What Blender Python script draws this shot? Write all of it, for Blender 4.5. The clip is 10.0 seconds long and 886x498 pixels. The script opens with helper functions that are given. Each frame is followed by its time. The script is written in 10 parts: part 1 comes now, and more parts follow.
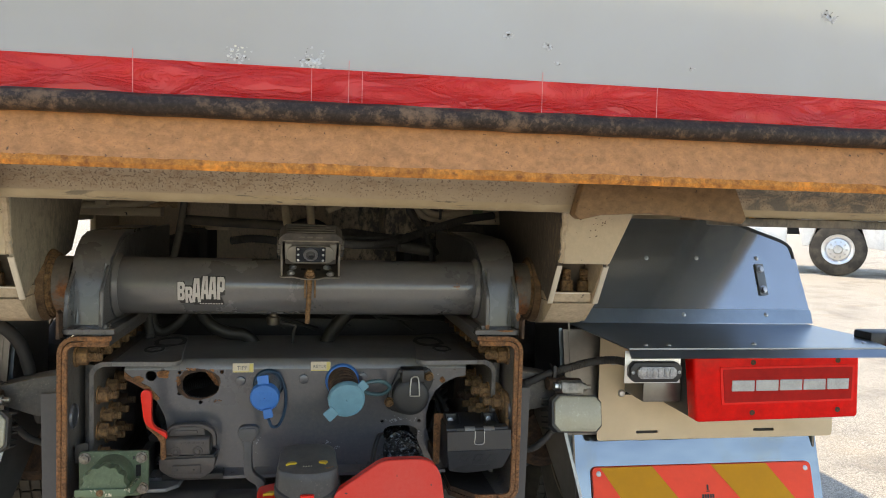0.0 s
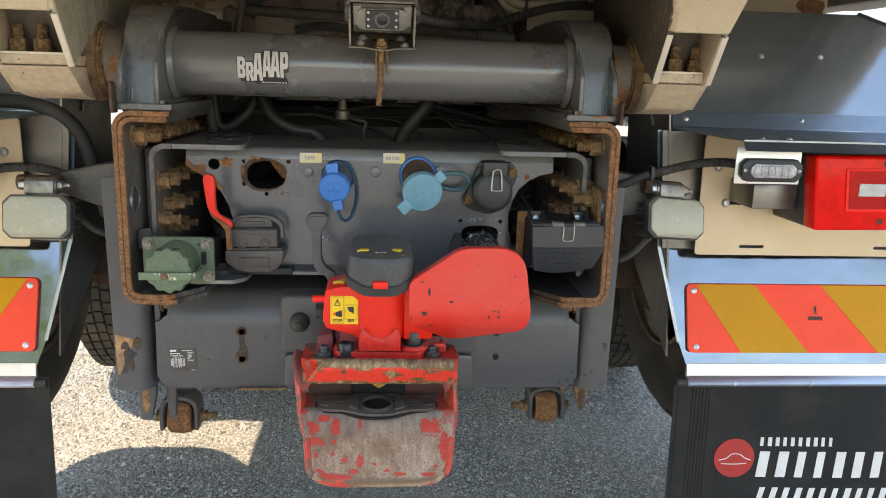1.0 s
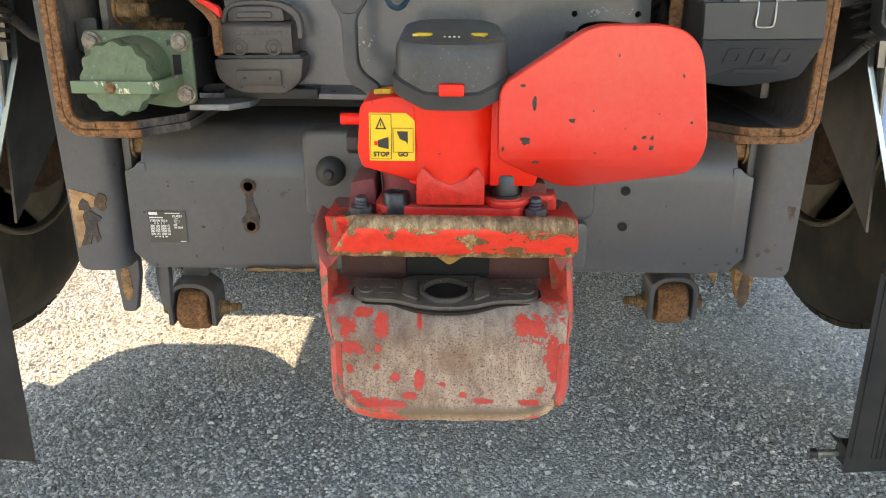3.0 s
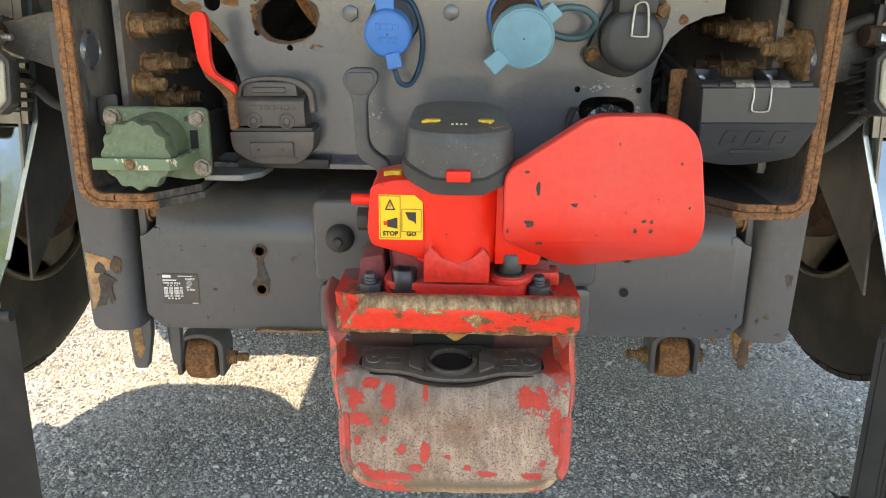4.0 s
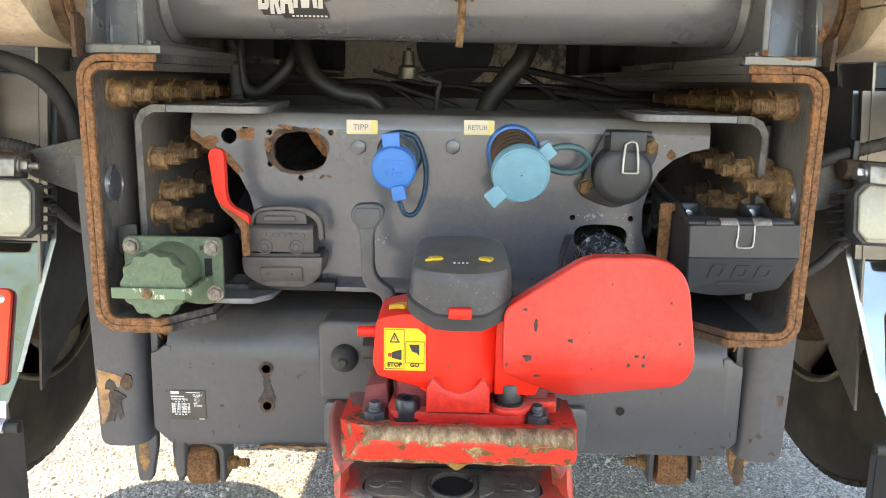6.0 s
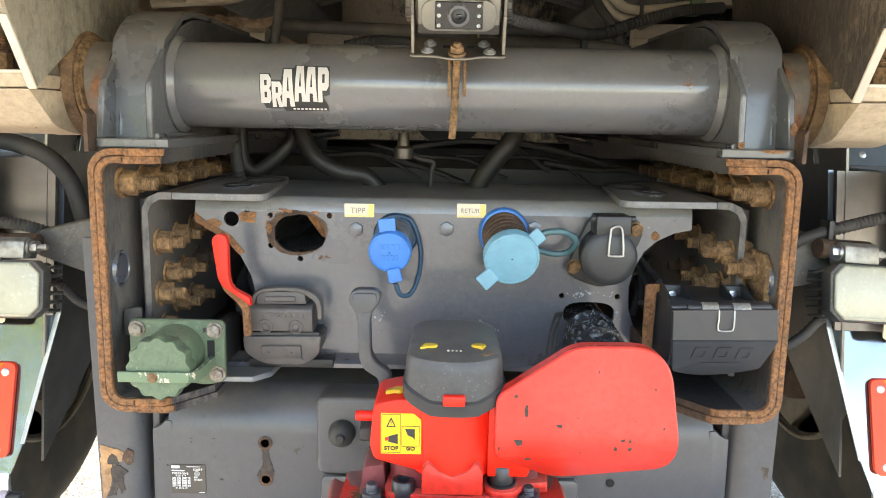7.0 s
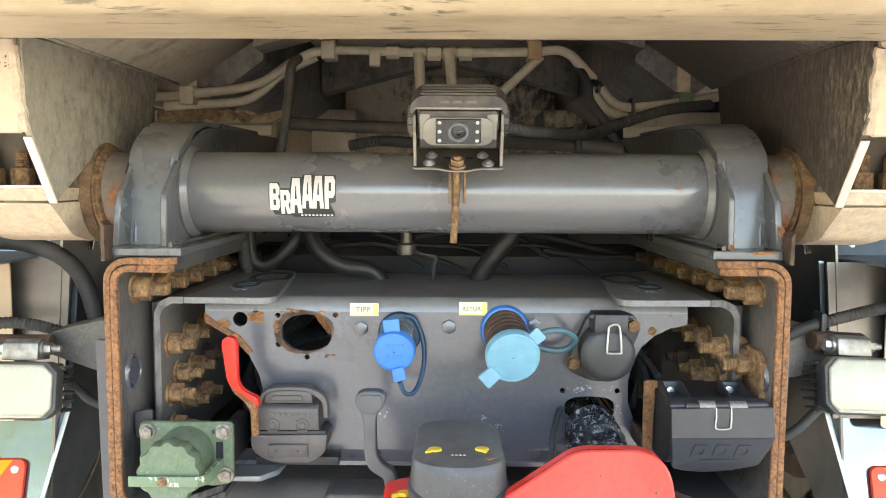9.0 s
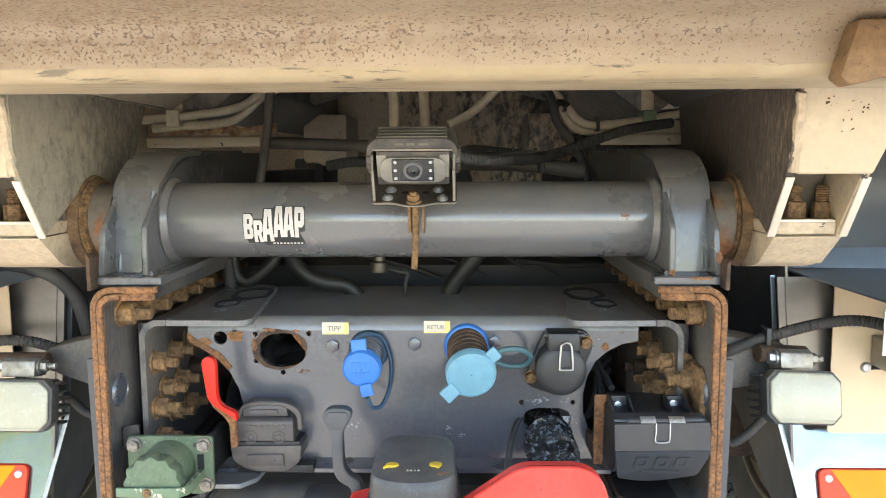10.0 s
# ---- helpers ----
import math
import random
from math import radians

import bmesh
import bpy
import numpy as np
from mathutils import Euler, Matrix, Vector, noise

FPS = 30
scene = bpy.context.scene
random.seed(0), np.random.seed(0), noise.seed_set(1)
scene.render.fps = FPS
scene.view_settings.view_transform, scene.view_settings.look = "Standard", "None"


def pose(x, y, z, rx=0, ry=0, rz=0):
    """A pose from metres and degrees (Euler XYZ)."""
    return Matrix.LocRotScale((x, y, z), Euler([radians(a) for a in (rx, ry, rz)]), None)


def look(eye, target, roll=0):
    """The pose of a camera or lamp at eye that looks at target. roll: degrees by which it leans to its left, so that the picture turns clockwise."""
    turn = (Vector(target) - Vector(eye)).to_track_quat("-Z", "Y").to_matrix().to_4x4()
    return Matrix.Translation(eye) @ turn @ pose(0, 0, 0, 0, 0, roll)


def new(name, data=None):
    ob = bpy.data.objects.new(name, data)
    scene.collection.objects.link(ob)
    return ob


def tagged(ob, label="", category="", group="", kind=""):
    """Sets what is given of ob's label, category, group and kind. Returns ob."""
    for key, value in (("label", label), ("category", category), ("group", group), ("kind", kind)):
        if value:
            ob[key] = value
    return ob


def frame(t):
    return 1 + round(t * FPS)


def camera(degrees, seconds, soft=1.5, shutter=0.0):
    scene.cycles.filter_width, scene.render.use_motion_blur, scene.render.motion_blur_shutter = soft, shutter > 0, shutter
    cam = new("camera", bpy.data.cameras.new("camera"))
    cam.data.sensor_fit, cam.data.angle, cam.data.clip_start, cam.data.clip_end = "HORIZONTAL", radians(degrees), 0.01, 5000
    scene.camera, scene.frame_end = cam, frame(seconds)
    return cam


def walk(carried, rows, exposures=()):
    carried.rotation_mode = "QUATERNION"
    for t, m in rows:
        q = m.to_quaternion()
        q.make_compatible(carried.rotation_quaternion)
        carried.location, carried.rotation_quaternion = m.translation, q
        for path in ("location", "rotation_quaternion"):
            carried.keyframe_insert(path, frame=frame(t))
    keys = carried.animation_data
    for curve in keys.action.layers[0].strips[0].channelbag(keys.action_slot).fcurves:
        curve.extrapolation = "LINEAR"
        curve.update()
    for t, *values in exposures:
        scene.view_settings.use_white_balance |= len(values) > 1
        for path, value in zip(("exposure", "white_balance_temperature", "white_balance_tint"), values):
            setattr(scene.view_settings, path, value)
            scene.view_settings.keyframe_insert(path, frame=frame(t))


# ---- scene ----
# ---- the camera and its path ----
LENS = 59.7
PATH = [
    (0.0, (0.018, -1.4629, 1.4733), (0.3317, 0.3978, 1.375), 1.6),
    (0.5, (0.0038, -1.3995, 1.4014), (0.2391, 0.4555, 1.1274), 2.0),
    (1.0, (0.0189, -1.3277, 1.2947), (0.1663, 0.5112, 0.8845), 1.7),
    (1.5, (0.0255, -1.1605, 1.1794), (0.104, 0.6539, 0.6549), 1.2),
    (2.0, (0.0028, -0.9346, 1.0877), (0.0302, 0.8562, 0.4838), 0.7),
    (2.2, (0.005, -0.897, 1.065), (0.019, 0.991, 0.405), 0.4),
    (3.3, (0.017, -0.8685, 1.0905), (-0.0038, 0.9081, 0.4451), 0.6),
    (3.5, (0.0142, -0.8713, 1.1028), (-0.0066, 0.9091, 0.4716), 0.7),
    (4.0, (0.0123, -0.877, 1.1349), (-0.0132, 0.9204, 0.55), 0.8),
    (4.5, (0.0132, -0.8807, 1.1652), (-0.0142, 0.9327, 0.635), 1.0),
    (5.0, (0.0095, -0.8883, 1.186), (-0.018, 0.9384, 0.7031), 1.1),
    (6.3, (0.0066, -0.9081, 1.219), (-0.0161, 0.9422, 0.8373), 1.1),
    (6.5, (0.0057, -0.9138, 1.2351), (-0.0123, 0.9393, 0.8675), 1.1),
    (7.0, (0.0066, -0.9308, 1.2672), (-0.0057, 0.9337, 0.9535), 1.0),
    (7.5, (0.0066, -0.9412, 1.2899), (-0.0028, 0.9308, 1.0263), 0.9),
    (8.0, (0.0085, -0.9497, 1.3032), (0.0028, 0.928, 1.0905), 0.8),
    (8.5, (0.0057, -0.9573, 1.3126), (-0.0019, 0.9242, 1.1359), 0.6),
    (9.0, (0.0057, -0.9582, 1.323), (-0.0132, 0.9242, 1.1586), 0.3),
    (9.5, (0.0142, -0.9733, 1.341), (-0.0189, 0.9081, 1.1595), -0.1),
    (9.7, (0.016, -0.988, 1.364), (-0.016, 1.0, 1.151), -0.1),
    (9.8, (0.03, -0.995, 1.386), (-0.011, 0.991, 1.146), -0.2),
    (10.0, (0.0784, -1.0225, 1.3967), (0.0283, 0.8543, 1.1775), -0.3),
]
cam = camera(LENS, 10.0, soft=1.0)
WARMTH = {0.0: 8100, 0.5: 8100, 1.0: 8100, 2.0: 8400, 3.5: 8700, 5.0: 8400, 6.5: 8100, 8.5: 7800, 9.0: 7700, 10.0: 7500}
EXPOSURES = [(t, e, WARMTH[t], 12) for t, e in ((0.0, 1.66), (0.5, 1.92), (1.0, 2.12), (2.0, 2.40), (3.5, 2.42), (5.0, 2.73), (6.5, 3.06), (8.5, 3.46), (9.0, 3.43), (10.0, 3.22))]
walk(cam, [(t, look(e, g, r)) for t, e, g, r in PATH], EXPOSURES)

# ---- world, sun ----
SUN_EL, SUN_AZ = 59.0, 23.0   # elevation; turned from the truck's near side towards its front
world = bpy.data.worlds.new("world")
scene.world = world
world.use_nodes = True
wn = world.node_tree
bg = wn.nodes["Background"]
sky = wn.nodes.new("ShaderNodeTexSky")
sky.sky_type = "NISHITA"
sky.sun_disc = False
sky.sun_elevation = radians(SUN_EL)
sky.sun_rotation = radians(-90.0 + SUN_AZ)
sky.air_density, sky.dust_density, sky.ozone_density = 1.0, 0.3, 1.0
wn.links.new(sky.outputs[0], bg.inputs[0])
bg.inputs[1].default_value = 0.15
sun = bpy.data.lights.new("sun", "SUN")
sun.energy, sun.angle, sun.color = 2.05, radians(0.53), (1.0, 0.93, 0.82)
sun_ob = new("sun", sun)
sx = -math.cos(radians(SUN_EL)) * math.cos(radians(SUN_AZ))
sy = math.cos(radians(SUN_EL)) * math.sin(radians(SUN_AZ))
sun_ob.matrix_world = look((sx * 30, sy * 30, math.sin(radians(SUN_EL)) * 30), (0, 0, 0))


# ---- materials ----
class Nodes:
    """A small hand for building node materials."""

    def __init__(self, name):
        self.mat = bpy.data.materials.new(name)
        self.mat.use_nodes = True
        self.tree = self.mat.node_tree
        self.bsdf = self.tree.nodes["Principled BSDF"]
        self.geo = self.tree.nodes.new("ShaderNodeNewGeometry")

    def node(self, kind, **inputs):
        n = self.tree.nodes.new(kind)
        for key, value in inputs.items():
            self.put(n.inputs[key.replace("_", " ")], value)
        return n

    def put(self, socket, value):
        if isinstance(value, bpy.types.NodeSocket):
            self.tree.links.new(value, socket)
        else:
            socket.default_value = value

    def noise(self, scale, detail=4.0, rough=0.6, stretch=(1, 1, 1), seed=0.0, distort=0.0):
        m = self.node("ShaderNodeMapping", Vector=self.geo.outputs["Position"])
        m.inputs["Scale"].default_value = stretch
        m.inputs["Location"].default_value = (seed * 3.7, seed * 1.9, seed * 5.3)
        n = self.node("ShaderNodeTexNoise", Vector=m.outputs[0], Scale=scale, Detail=detail, Roughness=rough, Distortion=distort)
        return n.outputs["Fac"]

    def ramp(self, value, lo, hi):
        n = self.node("ShaderNodeMapRange", Value=value)
        n.inputs["From Min"].default_value, n.inputs["From Max"].default_value = lo, hi
        return n.outputs["Result"]

    def mul(self, a, b, op="MULTIPLY"):
        n = self.tree.nodes.new("ShaderNodeMath")
        n.operation = op
        n.use_clamp = True
        self.put(n.inputs[0], a), self.put(n.inputs[1], b)
        return n.outputs[0]

    def mix(self, fac, a, b):
        n = self.tree.nodes.new("ShaderNodeMix")
        n.data_type = "RGBA"
        self.put(n.inputs[0], fac), self.put(n.inputs[6], a), self.put(n.inputs[7], b)
        return n.outputs[2]

    def val(self, fac, a, b):
        n = self.node("ShaderNodeMapRange", Value=fac)
        n.inputs["To Min"].default_value, n.inputs["To Max"].default_value = a, b
        return n.outputs["Result"]

    def bump(self, height, strength, distance=0.002):
        n = self.node("ShaderNodeBump", Height=height, Strength=strength, Distance=distance)
        self.put(self.bsdf.inputs["Normal"], n.outputs[0])

    def up(self):
        """How far a face looks up, 0 to 1."""
        s = self.node("ShaderNodeSeparateXYZ", Vector=self.geo.outputs["Normal"])
        return self.ramp(s.outputs[2], 0.2, 0.9)

    def edge(self, lo=0.52, hi=0.6):
        return self.ramp(self.geo.outputs["Pointiness"], lo, hi)

    def set(self, **kw):
        for key, value in kw.items():
            self.put(self.bsdf.inputs[key.replace("_", " ")], value)
        return self.mat


def paint(name, col, dirt=(0.16, 0.13, 0.10, 1), dirt_amount=0.5, rough=0.4, rust=0.0, chips=0.0, grain=0.15, dust=0.0, coat=0.0, streak=1.0, speck=1.0, mottle=1.0):
    """Painted metal: cloudy tone, dirt clouds, dust on upper faces, rust spots and chips."""
    n = Nodes(name)
    big = n.noise(4.5, 5, 0.6, (1, 1, streak), 1)
    fine = n.noise(95, 6, 0.75, (1, 1, 1), 2)
    c = n.mix(n.ramp(fine, 0.32, 0.70), tuple(v * (1 - 0.26 * mottle) for v in col[:3]) + (1,), tuple(min(1, v * (1 + 0.2 * mottle)) for v in col[:3]) + (1,))
    d = n.mul(n.ramp(big, 0.42, 0.72), n.ramp(fine, 0.2, 0.62))
    c = n.mix(n.mul(d, dirt_amount), c, dirt)
    if speck:
        g = n.noise(260, 3, 0.7, (1, 1, 1), 13)
        h = n.noise(75, 6, 0.75, (1, 1, 0.6), 14, 0.8)
        c = n.mix(n.mul(n.ramp(g, 0.62, 0.70), n.mul(n.ramp(big, 0.35, 0.6), 0.55 * speck)), c, tuple(min(1, v * 2.2 + 0.03) for v in dirt[:3]) + (1,))
        c = n.mix(n.mul(n.ramp(h, 0.60, 0.70), 0.6 * speck), c, tuple(v * 0.35 for v in col[:3]) + (1,))
    r = n.val(d, rough, min(1.0, rough + 0.35))
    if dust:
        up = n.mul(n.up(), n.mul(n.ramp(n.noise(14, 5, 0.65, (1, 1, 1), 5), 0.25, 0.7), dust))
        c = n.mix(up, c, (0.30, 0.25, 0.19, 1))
    if chips:
        sp = n.ramp(n.noise(48, 5, 0.6, (1, 1, 1), 7, 0.5), 0.70 - 0.05 * chips, 0.712 - 0.05 * chips)
        c = n.mix(sp, c, (0.035, 0.03, 0.028, 1))
    if rust:
        a = n.noise(9, 8, 0.7, (1, 1, 1), 9, 0.3)
        ru = n.ramp(a, 0.72 - 0.22 * rust, 0.80 - 0.22 * rust)
        rc = n.mix(n.ramp(n.noise(90, 4, 0.7, (1, 1, 1), 11), 0.3, 0.7), (0.10, 0.036, 0.014, 1), (0.33, 0.13, 0.045, 1))
        c = n.mix(ru, c, rc)
        r = n.mix(ru, r, (0.85, 0.85, 0.85, 1))
    n.bump(n.mul(fine, 0.7), grain, 0.0015)
    n.set(Base_Color=c, Roughness=r)
    if col[0] > 4 * col[1]:
        n.set(Specular_IOR_Level=0.28)
    if coat:
        n.set(Coat_Weight=coat, Coat_Roughness=0.12)
    return n.mat


def rusty(name, dark=(0.055, 0.026, 0.014, 1), mid=(0.185, 0.082, 0.036, 1), light=(0.40, 0.22, 0.11, 1), scale=55, bump=0.8):
    n = Nodes(name)
    a, b = n.noise(scale, 6, 0.7, (1, 1, 1), 3), n.noise(scale * 5, 4, 0.7, (1, 1, 1), 4)
    c = n.mix(n.ramp(a, 0.34, 0.62), dark, mid)
    c = n.mix(n.mul(n.ramp(b, 0.5, 0.75), n.ramp(a, 0.4, 0.7)), c, light)
    w = n.noise(scale * 0.28, 5, 0.7, (1, 1, 1), 15, 0.4)
    c = n.mix(n.mul(n.ramp(w, 0.52, 0.70), 0.4), c, dark)
    c = n.mix(n.mul(n.ramp(w, 0.46, 0.34), 0.55), c, (mid[0] * 1.7, mid[1] * 1.55, mid[2] * 1.2, 1))
    n.bump(n.mul(n.mul(a, 0.5), n.mul(b, 0.5), "ADD"), bump, 0.003)
    return n.set(Base_Color=c, Roughness=0.88, Metallic=0.05)


def plain(name, col, rough=0.5, metal=0.0, grain=0.1, vary=0.12, scale=45, dirt=0.0, **kw):
    n = Nodes(name)
    fine, big = n.noise(scale, 5, 0.65, (1, 1, 1), 6), n.noise(scale * 0.15, 4, 0.6, (1, 1, 1), 8)
    m = n.mul(n.mul(fine, 0.5), n.mul(big, 0.5), "ADD")
    lo, hi = tuple(v * (1 - vary) for v in col[:3]) + (1,), tuple(min(1, v * (1 + vary)) for v in col[:3]) + (1,)
    c = n.mix(n.ramp(m, 0.35, 0.65), lo, hi)
    if dirt:
        c = n.mix(n.mul(n.ramp(big, 0.45, 0.7), dirt), c, (0.2, 0.165, 0.12, 1))
    n.bump(fine, grain, 0.0012)
    n.set(Base_Color=c, Roughness=n.val(m, max(0.02, rough - 0.08), min(1, rough + 0.1)), Metallic=metal)
    return n.set(**kw)


M = {}
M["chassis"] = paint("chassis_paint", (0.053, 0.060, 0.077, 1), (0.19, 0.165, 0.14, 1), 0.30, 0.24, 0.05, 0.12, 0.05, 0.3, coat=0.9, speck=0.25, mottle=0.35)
# near-black copy of the chassis paint: shade inside the frame as colour
M["chassis_dark"] = paint("chassis_paint_shaded", (0.010, 0.010, 0.011, 1), (0.035, 0.029, 0.023, 1), 0.5, 0.5, 0.0, 0.0, 0.3, 0.1, speck=0.5)
M["beam"] = paint("drawbeam_paint", (0.060, 0.060, 0.066, 1), (0.16, 0.138, 0.112, 1), 0.30, 0.30, 0.0, 0.15, 0.04, 0.35, speck=0.2, mottle=0.25)
M["cast"] = paint("bracket_paint", (0.096, 0.096, 0.098, 1), (0.16, 0.14, 0.115, 1), 0.26, 0.26, 0.0, 0.05, 0.05, 0.4, coat=0.4, speck=0.3, mottle=0.4)
M["shaft_paint"] = paint("shaft_paint", (0.092, 0.092, 0.096, 1), (0.17, 0.15, 0.125, 1), 0.28, 0.24, 0.0, 0.03, 0.03, 0.3, coat=0.7, speck=0.25, mottle=0.25)
M["rust"] = rusty("rust", (0.085, 0.040, 0.020, 1), (0.30, 0.135, 0.058, 1), (0.56, 0.33, 0.17, 1), 210, 1.0)
M["rust_bolt"] = rusty("rusty_bolt", (0.075, 0.042, 0.02, 1), (0.26, 0.145, 0.066, 1), (0.47, 0.30, 0.155, 1), 130, 0.7)
M["rust_dark"] = rusty("dark_rust", (0.03, 0.02, 0.015, 1), (0.09, 0.05, 0.03, 1), (0.2, 0.12, 0.07, 1), 50, 0.4)
# brown well below the arm's own tone, for the pocket's back
M["pocket_brown"] = paint("pocket_dark_brown", (0.12, 0.095, 0.07, 1), (0.05, 0.038, 0.028, 1), 0.7, 0.5, 0.2, 0.0, 0.3, 0.3)
M["body_grey"] = paint("body_dusty_paint", (0.46, 0.36, 0.25, 1), (0.23, 0.165, 0.11, 1), 0.75, 0.5, 0.14, 0.35, 0.25, 0.2, speck=0.9)


def tail_rust(name, tone, pits):
    """Rust-brown sheet: grey bloom, fine brown scale, orange blotches and dark pits."""
    n = Nodes(name)
    big, mid, fine = n.noise(4, 6, 0.65, (0.6, 1, 1.4), 3), n.noise(75, 7, 0.75, (0.8, 1, 1.1), 5, 0.3), n.noise(300, 4, 0.75, (1, 1, 1), 7)
    c = n.mix(n.ramp(mid, 0.36, 0.64), tuple(v * 0.60 for v in tone) + (1,), tone + (1,))
    c = n.mix(n.mul(n.ramp(big, 0.45, 0.70), 0.4), c, tuple(0.75 * v + 0.05 for v in tone) + (1,))
    c = n.mix(n.mul(n.ramp(n.noise(22, 8, 0.75, (0.7, 1, 1.2), 11, 0.5), 0.60, 0.68), 0.5), c, (tone[0] * 1.2, tone[1], tone[2] * 0.7, 1))
    c = n.mix(n.mul(n.ramp(fine, 0.42, 0.34), 0.5), c, tuple(v * 0.4 for v in tone) + (1,))
    c = n.mix(n.mul(n.ramp(n.noise(150, 3, 0.6, (1, 1, 1), 17), 0.74 - 0.07 * pits, 0.77 - 0.07 * pits), 0.8), c, (0.045, 0.028, 0.02, 1))
    n.bump(n.mul(n.mul(mid, 0.5), n.mul(fine, 0.5), "ADD"), 0.5, 0.002)
    return n.set(Base_Color=c, Roughness=n.val(big, 0.55, 0.8))


M["body_rust"] = tail_rust("body_rust", (0.56, 0.240, 0.085), 0.9)
M["stiffener_rust"] = tail_rust("stiffener_rust", (0.25, 0.145, 0.068), 1.0)
# dusty beige raised to stand for sun through the gap
M["pale_rail"] = paint("dusty_sunlit_rail", (0.62, 0.53, 0.40, 1), (0.30, 0.23, 0.15, 1), 0.5, 0.45, 0.05, 0.3, 0.1, 0.0, speck=0.4, mottle=0.4)


def soot(name, base, black, cover, lean_y, streak, gloss=(0.6, 0.42), lean_x=0.0, fine_scale=1.0, soft=0.0):
    """Dusty paint under soot, old oil and painted shade; lean_y: the dark grows towards the front (+) or the tail (-),
    lean_x: towards +x.
    """
    n = Nodes(name)
    p = n.node("ShaderNodeSeparateXYZ", Vector=n.geo.outputs["Position"])
    big, mid, fine = n.noise(6, 5, 0.65, (1, 1, 0.7), 3), n.noise(38 * fine_scale, 6, 0.75, (1, 1, streak), 5), n.noise(170, 4, 0.7, (1, 1, streak), 7)
    m = n.node("ShaderNodeMath")
    m.operation = "MULTIPLY_ADD"
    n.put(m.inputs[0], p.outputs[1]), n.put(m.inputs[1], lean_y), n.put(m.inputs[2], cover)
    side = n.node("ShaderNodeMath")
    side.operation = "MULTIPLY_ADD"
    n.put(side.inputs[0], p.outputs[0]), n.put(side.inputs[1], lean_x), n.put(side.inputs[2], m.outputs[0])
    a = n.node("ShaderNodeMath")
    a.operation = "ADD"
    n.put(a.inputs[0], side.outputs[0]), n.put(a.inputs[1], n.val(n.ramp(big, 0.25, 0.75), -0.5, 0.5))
    b = n.node("ShaderNodeMath")
    b.operation = "ADD"
    n.put(b.inputs[0], a.outputs[0]), n.put(b.inputs[1], n.val(n.ramp(mid, 0.25, 0.75), -0.75, 0.75))
    g = n.node("ShaderNodeMath")
    g.operation = "MULTIPLY_ADD"
    n.put(g.inputs[0], n.val(n.ramp(fine, 0.3, 0.7), -0.5, 0.5)), n.put(g.inputs[1], 1.6 * soft), n.put(g.inputs[2], b.outputs[0])
    f = n.ramp(g.outputs[0], 0.32 - soft, 0.62 + soft)
    dust = n.mix(n.ramp(fine, 0.35, 0.65), tuple(v * 0.75 for v in base[:3]) + (1,), base)
    dark = n.mix(n.ramp(fine, 0.45, 0.7), black, tuple(v * 2.6 for v in black[:3]) + (1,))
    n.bump(fine, 0.4, 0.002)
    return n.set(Base_Color=n.mix(f, dust, dark), Roughness=n.val(f, *gloss))


M["arm_soot_left"] = soot("arm_sooty_grey", (0.38, 0.335, 0.255, 1), (0.040, 0.035, 0.029, 1), 0.10, 1.9, 0.6, fine_scale=2.2, soft=0.42)
M["arm_soot_right"] = soot("arm_sooty_brown", (0.30, 0.24, 0.175, 1), (0.050, 0.040, 0.032, 1), 0.86, 2.4, 0.35, fine_scale=3.0, soft=0.12)
M["web_dust"] = soot("web_dust", (0.40, 0.335, 0.24, 1), (0.06, 0.05, 0.04, 1), -0.15, 0.5, 0.8, fine_scale=1.2, soft=0.3)
M["floor_dusty"] = soot("floor_dust", (0.36, 0.29, 0.21, 1), (0.12, 0.098, 0.075, 1), 0.10, 0.0, 0.8, soft=0.3)
# bearers darker than the floor: shade under the body put into the tone
M["bearer_grime_shade"] = soot("bearer_grime_shade", (0.20, 0.17, 0.135, 1), (0.040, 0.036, 0.032, 1), 0.45, 0.0, 0.6, soft=0.2)
# mottled grime; the lit floor and the shaded recess put into its colours
M["under"] = soot("underbody_grime_shade", (0.60, 0.48, 0.34, 1), (0.052, 0.045, 0.038, 1), 0.10, 0.10, 0.6, (0.42, 0.28), lean_x=1.0, soft=0.1)
M["stub"] = paint("greasy_stub", (0.14, 0.115, 0.09, 1), (0.08, 0.045, 0.025, 1), 0.8, 0.38, 0.95, 0.0, 0.35, 0.0)
M["orange_rust"] = rusty("orange_rust", (0.24, 0.08, 0.02, 1), (0.64, 0.235, 0.04, 1), (0.76, 0.38, 0.11, 1), 85, 0.8)
M["black_steel"] = paint("black_worn_steel", (0.02, 0.019, 0.019, 1), (0.09, 0.06, 0.045, 1), 0.7, 0.4, 0.25, 0, 0.25)
M["red"] = paint("red_paint", (0.72, 0.020, 0.009, 1), (0.50, 0.08, 0.05, 1), 0.20, 0.36, 0.0, 0.08, 0.05, 0.0, speck=0.15, mottle=0.25)
M["red_plastic"] = plain("red_plastic", (0.74, 0.018, 0.008, 1), 0.40, 0, 0.06, Specular_IOR_Level=0.3)
M["black_plastic"] = plain("black_plastic", (0.020, 0.021, 0.023, 1), 0.45, 0, 0.15, 0.2, 80, 0.06)
M["box_black"] = plain("box_lid_plastic", (0.024, 0.025, 0.028, 1), 0.42, 0, 0.08, 0.12, 80, 0.06)
M["grey_plastic"] = plain("grey_plastic", (0.072, 0.064, 0.062, 1), 0.48, 0, 0.16, 0.18, 160, 0.18)
